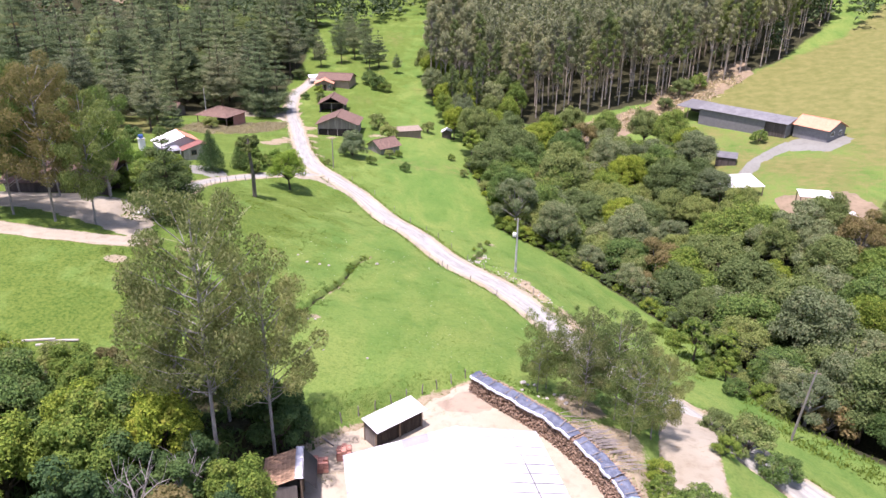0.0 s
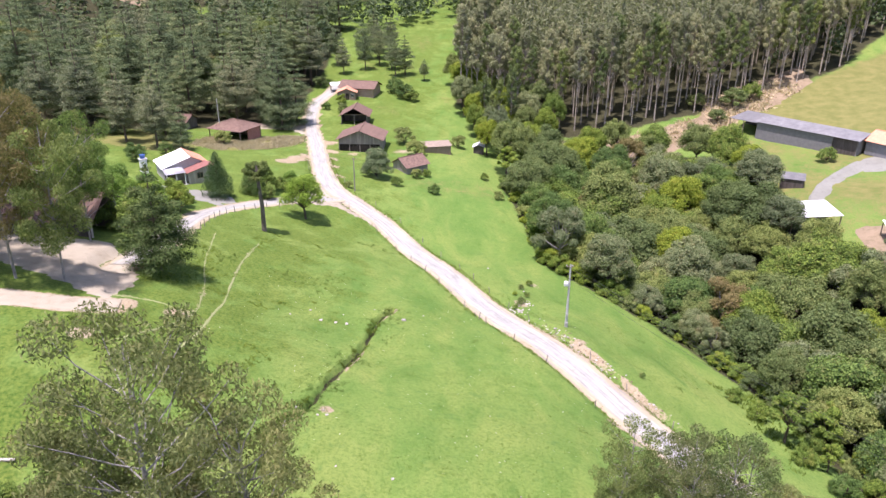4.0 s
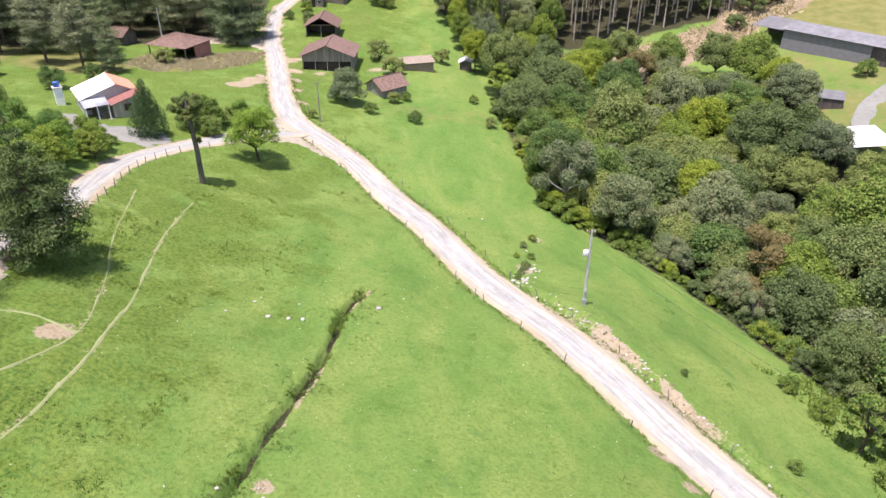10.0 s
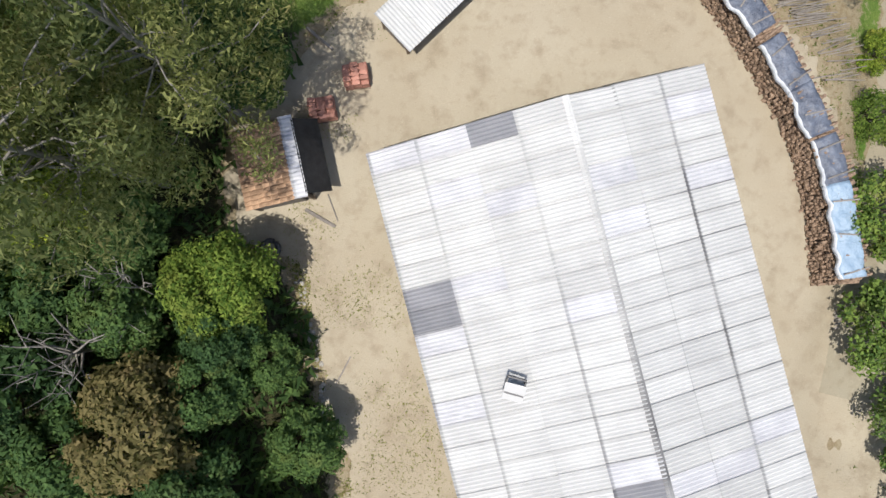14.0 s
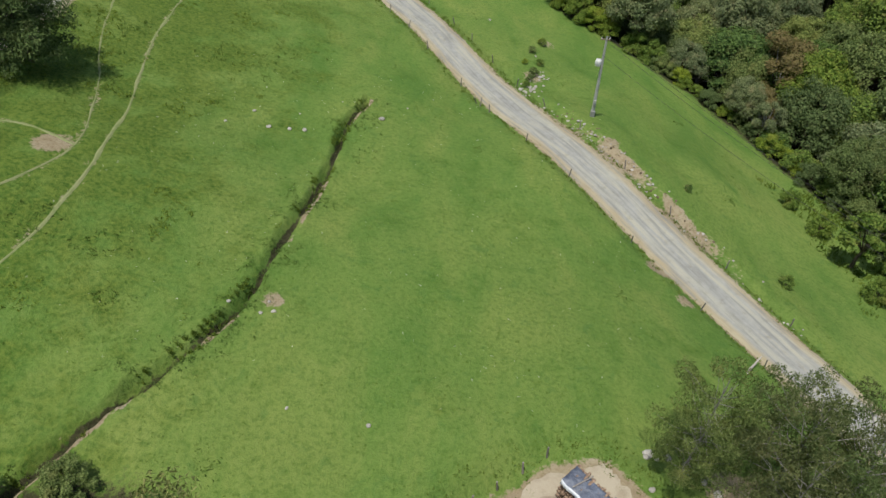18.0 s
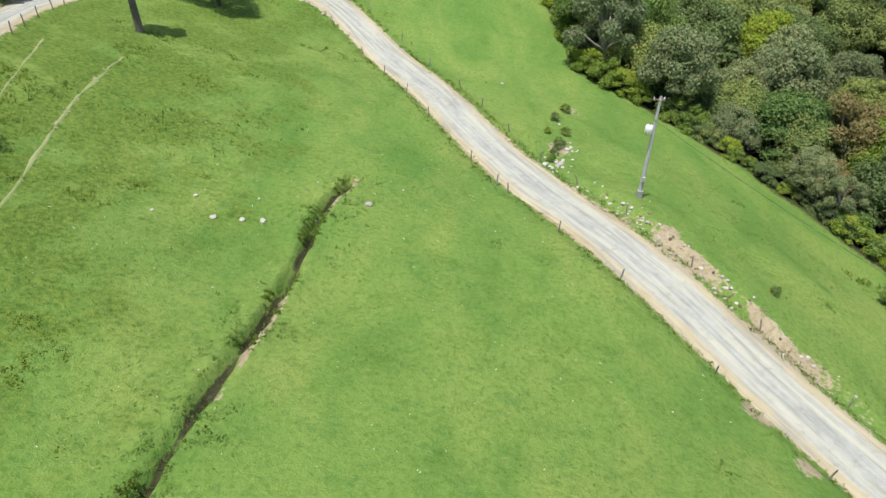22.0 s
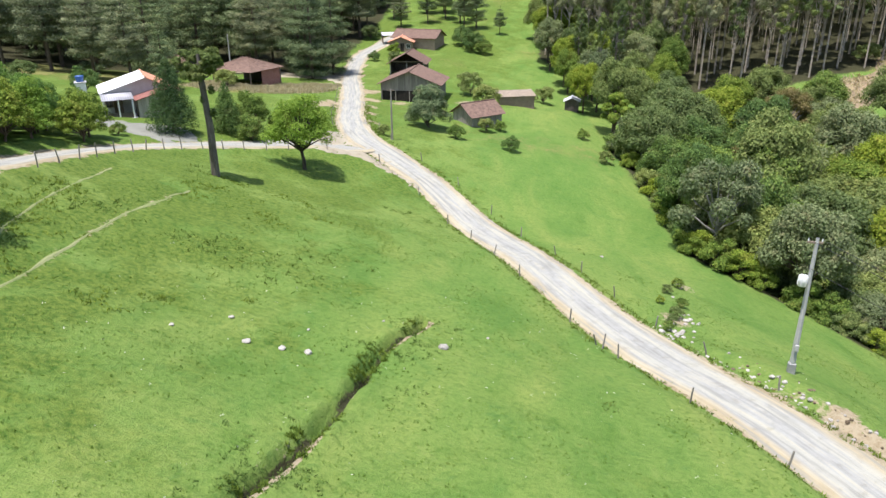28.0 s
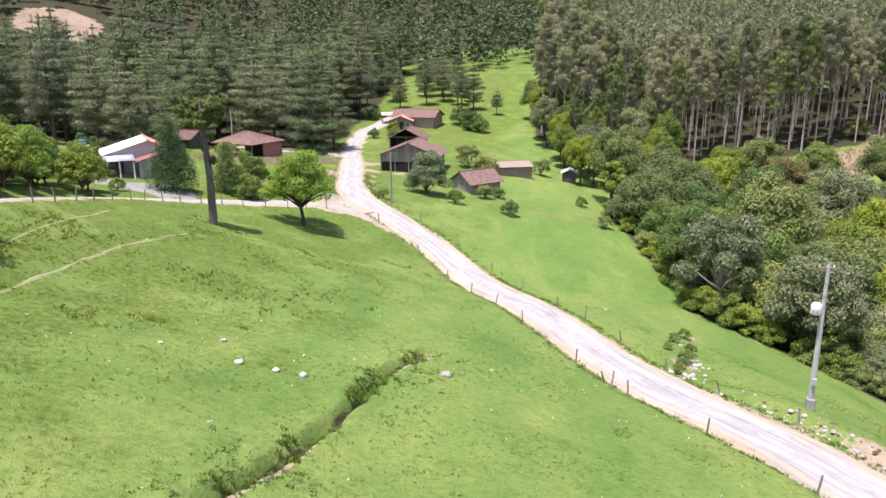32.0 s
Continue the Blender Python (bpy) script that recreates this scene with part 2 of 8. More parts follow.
def make_gravel_road(name):
    """Sandy edges, greyer beaten middle with two paler wheel tracks."""
    n = Nodes(name, 0.95, 0.15)
    p = n.coords()
    att = n.add("ShaderNodeAttribute", attribute_name="across")
    u = n.math("ABSOLUTE", n.math("ADD", att.outputs["Fac"], n.math("MULTIPLY", n.math("SUBTRACT", n.noise(p, 0.35, 3), 0.5), 0.35)))
    big, mid, fine = n.noise(p, 0.25, 4, 0.6), n.noise(p, 1.6, 5, 0.65), n.noise(p, 14.0, 4, 0.7)
    own = n.add("ShaderNodeAttribute", attribute_name="along")
    vec = n.add("ShaderNodeCombineXYZ")
    n.put(vec.inputs[0], n.math("MULTIPLY", att.outputs["Fac"], 2.2))
    n.put(vec.inputs[1], n.math("MULTIPLY", own.outputs["Fac"], 0.07))
    streak = n.noise(vec.outputs[0], 2.6, 4, 0.6)
    sand = n.mix(n.span(big, 0.35, 0.65), (0.295, 0.246, 0.158), (0.348, 0.302, 0.205))
    grey = n.mix(n.span(mid, 0.3, 0.7), (0.245, 0.246, 0.230), (0.312, 0.314, 0.294))
    track = n.math("SUBTRACT", 1.0, n.span(n.math("ABSOLUTE", n.math("SUBTRACT", u, 0.42)), 0.05, 0.22))
    col = n.mix(n.span(u, 0.85, 0.62), sand, grey)
    col = n.mix(n.math("MULTIPLY", track, 0.55), col, (0.348, 0.340, 0.279))
    col = n.mix(n.span(streak, 0.50, 0.36, 0, 0.8), col, (0.205, 0.204, 0.188))
    col = n.mix(n.span(streak, 0.52, 0.64, 0, 0.6), col, (0.375, 0.355, 0.275))
    col = n.mix(n.span(mid, 0.42, 0.28, 0, 0.35), col, (0.194, 0.174, 0.124))
    col = n.mix(n.span(fine, 0.60, 0.75, 0, 0.5), col, (0.415, 0.410, 0.335))
    col = n.mix(n.span(fine, 0.40, 0.25, 0, 0.6), col, (0.134, 0.118, 0.087))
    n.color(col)
    n.bump(n.math("ADD", fine, n.math("MULTIPLY", mid, 2.0)), 0.5, 0.05)
    return n.mat


def make_leaf(name, dark, light, warm, through=0.42, gloss=0.4):
    """Foliage: each spray has its own shade, each tree its own tint."""
    n = Nodes(name, 0.75, gloss * 0.4)
    geo = n.add("ShaderNodeNewGeometry")
    obj = n.add("ShaderNodeObjectInfo")
    isl = geo.outputs["Random Per Island"]
    col = n.mix(isl, dark, light)
    patch = n.noise(geo.outputs["Position"], 0.9, 2)
    col = n.mix(n.span(patch, 0.55, 0.75, 0, 0.7), col, warm)
    col = n.hsv(col, n.span(obj.outputs["Random"], 0, 1, 0.516, 0.478), n.span(obj.outputs["Random"], 0, 1, 0.92, 1.04), n.span(obj.outputs["Random"], 0, 1, 0.74, 1.28))
    n.color(col)
    tr = n.add("ShaderNodeBsdfTranslucent")
    n.put(tr.inputs[0], n.mix(0.5, col, (0.18, 0.26, 0.03)))
    mx = n.add("ShaderNodeMixShader")
    mx.inputs[0].default_value = through
    n.put(mx.inputs[1], n.bsdf.outputs[0])
    n.put(mx.inputs[2], tr.outputs[0])
    n.put(n.t.nodes["Material Output"].inputs[0], mx.outputs[0])
    return n.mat


def make_bark(name, a, b):
    n = Nodes(name, 0.9, 0.2)
    p = n.coords((1, 1, 0.25), world_space=False)
    k = n.noise(p, 6.0, 5, 0.7)
    n.color(n.mix(n.span(k, 0.35, 0.65), a, b))
    n.bump(k, 0.7, 0.05)
    return n.mat


def make_plain(name, a, b, scale=2.0, rough=0.8, spec=0.3, metal=0.0, bump=0.2, stretch=(1, 1, 1), world_space=False, rand=0.15):
    n = Nodes(name, rough, spec, metal)
    p = n.coords(stretch, world_space)
    big, fine = n.noise(p, scale, 4, 0.6), n.noise(p, scale * 9, 3, 0.6)
    col = n.mix(n.span(n.math("ADD", n.math("MULTIPLY", big, 0.7), n.math("MULTIPLY", fine, 0.3)), 0.35, 0.65), a, b)
    obj = n.add("ShaderNodeObjectInfo")
    col = n.hsv(col, 0.5, 1.0, n.span(obj.outputs["Random"], 0, 1, 1 - rand, 1 + rand))
    n.color(col)
    if bump:
        n.bump(n.math("ADD", big, n.math("MULTIPLY", fine, 0.5)), bump, 0.03)
    return n.mat


M_GROUND = make_ground()
M_ROAD = make_gravel_road("gravel_road")
M_YARD = make_sand("yard_sand", (0.345, 0.294, 0.215), (0.408, 0.362, 0.279), (0.258, 0.210, 0.150))
M_PALE = make_sand("pale_soil", (0.285, 0.252, 0.185), (0.335, 0.305, 0.235), (0.220, 0.182, 0.126))
M_PAVE = make_sand("grey_gravel", (0.186, 0.188, 0.162), (0.217, 0.220, 0.191), (0.145, 0.145, 0.123))
M_LEAF = make_leaf("leaf_broad", (0.036, 0.082, 0.022), (0.195, 0.300, 0.065), (0.270, 0.262, 0.095), 0.34)
M_LEAF_BRIGHT = make_leaf("leaf_bright", (0.060, 0.125, 0.016), (0.263, 0.349, 0.052), (0.300, 0.300, 0.062), 0.36)
M_LEAF_OLIVE = make_leaf("leaf_olive", (0.060, 0.098, 0.027), (0.235, 0.300, 0.097), (0.258, 0.262, 0.092), 0.34)
M_LEAF_GREY = make_leaf("leaf_grey", (0.070, 0.100, 0.043), (0.260, 0.312, 0.148), (0.345, 0.305, 0.158), 0.34)
M_LEAF_BROWN = make_leaf("leaf_brown", (0.105, 0.100, 0.036), (0.255, 0.215, 0.090), (0.300, 0.222, 0.110))
M_PINE = make_leaf("needles", (0.040, 0.072, 0.033), (0.215, 0.275, 0.125), (0.285, 0.262, 0.125), 0.15, 0.25)
M_PINE_OLD = make_leaf("old_needles", (0.046, 0.070, 0.038), (0.235, 0.265, 0.145), (0.310, 0.272, 0.145), 0.12, 0.25)
M_DARKLEAF = make_leaf("leaf_dark", (0.030, 0.068, 0.024), (0.084, 0.154, 0.044), (0.126, 0.163, 0.048), 0.25)
M_BARK = make_bark("bark_brown", (0.055, 0.040, 0.028), (0.150, 0.120, 0.090))
M_BARK_PALE = make_bark("bark_pale", (0.240, 0.198, 0.156), (0.504, 0.444, 0.372))

# ---- landform: spot heights of the plan, joined by one smooth sheet ----
SPOTS_FIELD = [
    (-13.3, 28.7, 2.4), (-11.4, 54.0, -3.2), (-8.4, 55.1, -3.5), (-17.3, 50.1, -1.5), (-27.1, 39.2, 4.5), (-23.0, 30.2, 4.6),
    (-33.0, 29.2, 7.3), (0.1, 64.3, -7.6), (3.5, 61.0, -7.3), (5.9, 56.0, -6.4), (9.6, 50.2, -5.7), (15.2, 43.6, -7.4), (20.0, 37.5, -7.9),
    (12.3, 62.0, -8.1), (5.9, 71.5, -9.7), (-0.6, 77.2, -8.7), (-32.8, 77.3, -1.4), (-31.0, 92.9, -5.3), (-14.0, 18.0, 3.5), (3.0, 24.0, 0.4),
    (10.0, 30.0, -2.2), (-4.0, 34.0, -0.4), (-40.0, 55.0, 5.0), (-55.0, 40.0, 9.0), (28.0, 20.0, -5.0), (34.0, 5.0, -4.0),
]
SPOTS_VALLEY = [
    (9.3, 95.2, -14.0), (5.9, 119.0, -13.5), (-13.8, 93.1, -10.4), (24.0, 62.0, -12.0), (33.0, 66.0, -17.5), (36.0, 50.0, -15.0),
    (45.0, 80.0, -21.0), (35.0, 110.0, -20.0), (55.0, 60.0, -18.0), (20.0, 145.0, -16.0), (62.0, 115.0, -12.0), (75.0, 100.0, -11.0),
    (75.0, 170.0, -9.0), (95.0, 150.0, -8.0), (100.0, 110.0, -8.0), (45.0, 20.0, -12.0), (70.0, 20.0, -16.0), (60.0, -30.0, -8.0),
]
SPOTS_FARM = [
    (-25.0, 116.0, -7.0), (-29.0, 104.0, -5.6), (-39.3, 98.5, -3.5), (-54.7, 94.6, -1.2), (-24.5, 125.0, -7.8), (-19.0, 132.5, -8.9),
    (-31.0, 145.0, -8.3), (-14.0, 152.0, -9.2), (-38.0, 168.0, -7.6), (-44.0, 203.0, -5.5), (-62.0, 155.0, -6.6), (-52.0, 175.0, -7.5),
    (-56.0, 105.0, -2.2), (-90.0, 110.0, 0.0), (-5.0, 170.0, -12.0), (-70.0, 65.0, 4.0), (-105.0, 60.0, 8.0), (-60.0, 130.0, -4.5),
]
SPOTS_HILLS = [
    (-10.0, 260.0, 0.0), (-60.0, 260.0, 2.0), (40.0, 230.0, -4.0), (110.0, 220.0, 2.0), (150.0, 260.0, 14.0), (180.0, 180.0, 8.0),
    (-130.0, 220.0, -5.0), (-170.0, 120.0, 7.0), (-150.0, 330.0, 12.0), (-185.0, 262.0, 6.0), (-232.0, 318.0, 34.0), (0.0, 380.0, 20.0), (120.0, 380.0, 28.0), (-300.0, 300.0, 40.0),
    (-60.0, 520.0, 42.0), (150.0, 560.0, 48.0), (300.0, 300.0, 34.0), (320.0, 60.0, 12.0), (-320.0, 0.0, 20.0), (-60.0, -60.0, 2.0),
    (0.0, -90.0, 0.0), (-300.0, -250.0, 10.0), (300.0, -250.0, -6.0), (0.0, -350.0, 0.0), (0.0, -30.0, 0.5), (-30.0, 0.0, 3.0), (-20.0, -25.0, 1.5),
]
SPOTS = np.array(SPOTS_FIELD + SPOTS_VALLEY + SPOTS_FARM + SPOTS_HILLS)


def bend(r):
    return np.where(r > 0, r * r * np.log(np.maximum(r, 1e-6)), 0.0)


def solve_sheet(spots, slack):
    xy = spots[:, :2] / 100.0
    n = len(xy)
    k = bend(np.linalg.norm(xy[:, None] - xy[None], axis=2)) + slack * np.eye(n)
    p = np.hstack([np.ones((n, 1)), xy])
    a = np.vstack([np.hstack([k, p]), np.hstack([p.T, np.zeros((3, 3))])])
    return np.linalg.solve(a, np.concatenate([spots[:, 2], np.zeros(3)]))


SHEET = solve_sheet(SPOTS, 0.002)


def bare_height(x, y):
    """The smooth sheet through the spot heights, before yards, roads and ditches are cut."""
    x, y = np.atleast_1d(np.asarray(x, float)), np.atleast_1d(np.asarray(y, float))
    out = np.zeros(x.shape)
    for (sx, sy, _), w in zip(SPOTS, SHEET[:-3]):
        out += w * bend(np.hypot(x - sx, y - sy) / 100.0)
    out += SHEET[-3] + SHEET[-2] * x / 100.0 + SHEET[-1] * y / 100.0
    far = np.clip((np.hypot(x, y - 100) - 600) / 500, 0, 1)
    return out * (1 - far) + 25.0 * far

# ---- ground ----
ROAD = [(118, -92), (82, -50), (58, -16), (44, 4), (36, 17), (29.5, 27), (25.8, 33.5), (20.9, 41), (16.3, 46.8), (11.9, 52.5), (7.7, 58.8), (3.3, 65.6), (-1.9, 73.8), (-8.3, 86.5), (-13.7, 95.2), (-18.6, 101.2), (-24.2, 105.4), (-30.0, 110.5), (-34.8, 121), (-39.2, 135), (-44.5, 152), (-49.6, 167), (-53.4, 182), (-55.0, 194), (-53.5, 205), (-52.5, 216)]
SIDE_ROAD = [(-28.5, 107.5), (-33, 102.8), (-37.8, 96.5), (-41.2, 90.5), (-43.2, 82), (-42.6, 74), (-41, 66), (-39.6, 60), (-38.8, 54), (-38.4, 48)]
SAND_ROAD = [(-33, 36.5), (-38, 35), (-44, 34.2), (-52, 35), (-62, 38.5), (-72, 43.5), (-81, 51), (-88, 63), (-92, 80), (-95, 104)]
YARD_LANE = [(30.5, 25.5), (27.5, 20), (25.5, 12), (23.5, 2), (21, -8)]
BARN_LANE = [(-50.5, 170), (-56, 168), (-64, 166), (-74, 168)]
DITCH = [(-10.3, 58.5), (-11.3, 54), (-11.4, 50.5), (-11.3, 46), (-11.6, 41), (-12.2, 34), (-12.8, 29), (-13.6, 26), (-15.5, 22), (-17.8, 18.4), (-20, 14.5)]
FOOTPATH_A = [(-27, 24), (-25.6, 29.5), (-25.4, 36), (-26.7, 45.5), (-29.4, 57), (-31.2, 70)]
FOOTPATH_B = [(-31, 30), (-28.5, 34), (-27.3, 39), (-28.7, 45), (-32.9, 56), (-37, 69)]
FOOTPATH_C = [(-27.3, 39), (-31, 40), (-35, 39)]
YARD = [(-6.6, 9.6), (-3.6, 11.9), (-0.4, 14.4), (2.6, 17.0), (5.8, 19.4), (8.6, 19.8), (13, 15.5), (18, 9), (21, 2), (22.5, -6), (23, -30), (-3.5, -30), (-4.5, -14), (-6.0, -6), (-7.2, -1.2), (-9.6, 0.2), (-10.4, 3.4), (-9.8, 6.8), (-7.4, 8.4)]

VALLEY_WOOD = [(3, 137), (7, 121), (9.5, 108), (11, 99), (19, 93), (28, 84.5), (34, 77), (38, 69.5), (41, 62), (42, 50), (44, 38), (60, 25), (120, 30), (110, 85), (80, 92), (62, 100), (60, 112), (64, 130), (62, 158), (40, 172), (12, 168)]
PINE_WOOD = [(-160, 128), (-108, 140), (-96, 152), (-86, 170), (-66, 184), (-60, 205), (-62, 235), (-70, 300), (-250, 330), (-260, 160)]
GUM_WOOD = [(-13, 206), (-3, 190), (22, 184), (52, 196), (80, 206), (110, 226), (140, 262), (160, 330), (60, 360), (-12, 330), (-16, 260)]
NEAR_WOOD = [(-6.4, 9), (-5.8, 0), (-5.0, -8), (-4, -20), (-24, -22), (-54, -14), (-58, 5), (-24, 13), (-15, 15)]
DRY_HILL = [(72, 194), (84, 206), (100, 218), (136, 240), (178, 292), (300, 280), (280, 130), (122, 136), (100, 168)]


def dense(line, step=1.0):
    """Points along a rounded line through its corners."""
    p = np.array(line, float)
    q = np.vstack([2 * p[0] - p[1], p, 2 * p[-1] - p[-2]])
    out = []
    for i in range(1, len(q) - 2):
        k = max(2, int(np.linalg.norm(q[i + 1] - q[i]) / step))
        t = np.linspace(0, 1, k, endpoint=False)[:, None]
        out.append(0.5 * (2 * q[i] + (q[i + 1] - q[i - 1]) * t + (2 * q[i - 1] - 5 * q[i] + 4 * q[i + 1] - q[i + 2]) * t ** 2 + (3 * q[i] - q[i - 1] - 3 * q[i + 1] + q[i + 2]) * t ** 3))
    return np.vstack(out + [p[-1:]])


def off_line(x, y, pts, reach=40.0):
    """Distance from a line of dense points, and the index of the nearest one."""
    x, y = np.asarray(x, float).ravel(), np.asarray(y, float).ravel()
    d, near = np.full(len(x), 999.0), np.zeros(len(x), int)
    lo, hi = pts.min(0) - reach, pts.max(0) + reach
    sel = np.where((x > lo[0]) & (x < hi[0]) & (y > lo[1]) & (y < hi[1]))[0]
    for c in range(0, len(sel), 20000):
        s = sel[c:c + 20000]
        r = (x[s, None] - pts[None, :, 0]) ** 2 + (y[s, None] - pts[None, :, 1]) ** 2
        k = r.argmin(1)
        near[s], d[s] = k, np.sqrt(r[np.arange(len(s)), k])
    return d, near


def inside(x, y, poly):
    """Signed distance to a polygon, positive inside."""
    x, y = np.asarray(x, float).ravel(), np.asarray(y, float).ravel()
    d, odd = np.full(len(x), 1e9), np.zeros(len(x), bool)
    for (ax, ay), (bx, by) in zip(poly, poly[1:] + poly[:1]):
        t = np.clip(((x - ax) * (bx - ax) + (y - ay) * (by - ay)) / ((bx - ax) ** 2 + (by - ay) ** 2), 0, 1)
        d = np.minimum(d, np.hypot(x - ax - t * (bx - ax), y - ay - t * (by - ay)))
        if ay != by:
            odd ^= ((ay > y) != (by > y)) & (x < (bx - ax) * (y - ay) / (by - ay) + ax)
    return np.where(odd, d, -d)


def line_heights(pts, soft):
    h = bare_height(pts[:, 0], pts[:, 1])
    k = np.ones(2 * soft + 1) / (2 * soft + 1)
    return np.convolve(np.pad(h, soft, mode="edge"), k, mode="valid")


ROAD = [(x - 0.18, y - 0.08) if 25 < y < 102 else (x, y) for x, y in ROAD]
ROADS = []   # dense line, its heights, half width, shoulder
for _line, _half, _rim in ((ROAD, 1.98, 2.0), (SIDE_ROAD, 2.1, 2.0), (SAND_ROAD, 1.3, 1.2), (YARD_LANE, 2.4, 2.5), (BARN_LANE, 2.6, 2.0)):
    _p = dense(_line)
    _z = line_heights(_p, 4)
    if _line is SIDE_ROAD or _line is BARN_LANE:   # the forks meet the main road at its own level
        _d, _k = off_line(_p[:, 0], _p[:, 1], ROADS[0][0])
        _w = smooth01(9.0, 2.0, _d)
        _z = _z * (1 - _w) + _w * (ROADS[0][1][_k] - 0.05)
    ROADS.append((_p, _z, _half, _rim))
DITCH_P, PATHS_P = dense(DITCH, 0.5), [dense(q, 0.5) for q in (FOOTPATH_A, FOOTPATH_B, FOOTPATH_C)]


def height(x, y):
    """The finished ground: sheet, yard cut level, road beds and ditch."""
    x, y = np.atleast_1d(np.asarray(x, float)).ravel(), np.atleast_1d(np.asarray(y, float)).ravel()
    h = bare_height(x, y)
    near = smooth01(300, 120, np.hypot(x, y - 60))
    h = h + near * (0.16 * vnoise(x, y, 7.0, 3) + 0.07 * vnoise(x, y, 2.1, 4) + 0.035 * vnoise(x, y, 0.9, 5))
    s = inside(x, y, YARD)
    h = h * smooth01(-0.3, -2.8, s) + 0.04 * vnoise(x, y, 1.5, 6) * smooth01(-2, 0, s)
    h = h - 5.5 * smooth01(0.3, 8.0, inside(x, y, VALLEY_WOOD)) * smooth01(66, 50, x) * smooth01(172, 150, y)
    for pts, z, half, rim in ROADS[1:5] + ROADS[:1]:
        d, k = off_line(x, y, pts)
        w = smooth01(half + rim, half, d)
        h = h * (1 - w) + w * (z[k] - 0.11 * smooth01(half + 0.9, half + 0.2, d))
    d, k = off_line(x, y, ROADS[0][0], 14)
    p, kk = ROADS[0][0], np.clip(k, 1, len(ROADS[0][0]) - 2)
    way = p[kk + 1] - p[kk - 1]
    right = (way[:, 0] * (y - p[k, 1]) - way[:, 1] * (x - p[k, 0])) < 0
    crumble = d + 0.45 * vnoise(x, y, 1.7, 48) + 0.25 * vnoise(x, y, 0.6, 49)
    h = h + np.where(right, 0.62, 0.0) * smooth01(3.5, 4.5, crumble) * smooth01(11.0, 5.0, d) * smooth01(33, 40, y) * smooth01(72, 64, y)
    d, _ = off_line(x, y, DITCH_P, 5)
    wide = 0.34 + 0.10 * vnoise(x, y, 2.6, 9) + 0.10 * vnoise(x, y, 0.7, 10)
    h = h - 1.05 * np.exp(-(d / wide) ** 4) * (0.75 + 0.55 * vnoise(x, y, 1.3, 8))
    h = h + 0.16 * np.exp(-((d - 0.85) / 0.3) ** 2) * (0.4 + vnoise(x, y, 0.9, 12))
    for p in PATHS_P:
        d, _ = off_line(x, y, p, 4)
        h = h - 0.10 * np.exp(-(d / 0.4) ** 2)
    return h


def ground_z(x, y):
    return float(height(x, y)[0])


def steps(stops):
    """Grid lines with a spacing that grows away from the camera's ground."""
    out = [stops[0][0]]
    for (a, s0), (b, s1) in zip(stops, stops[1:]):
        v = a
        while v < b - 1e-6:
            v += max(s0 + (s1 - s0) * (v - a) / (b - a), 0.05)
            out.append(min(v, b))
    return np.array(out)


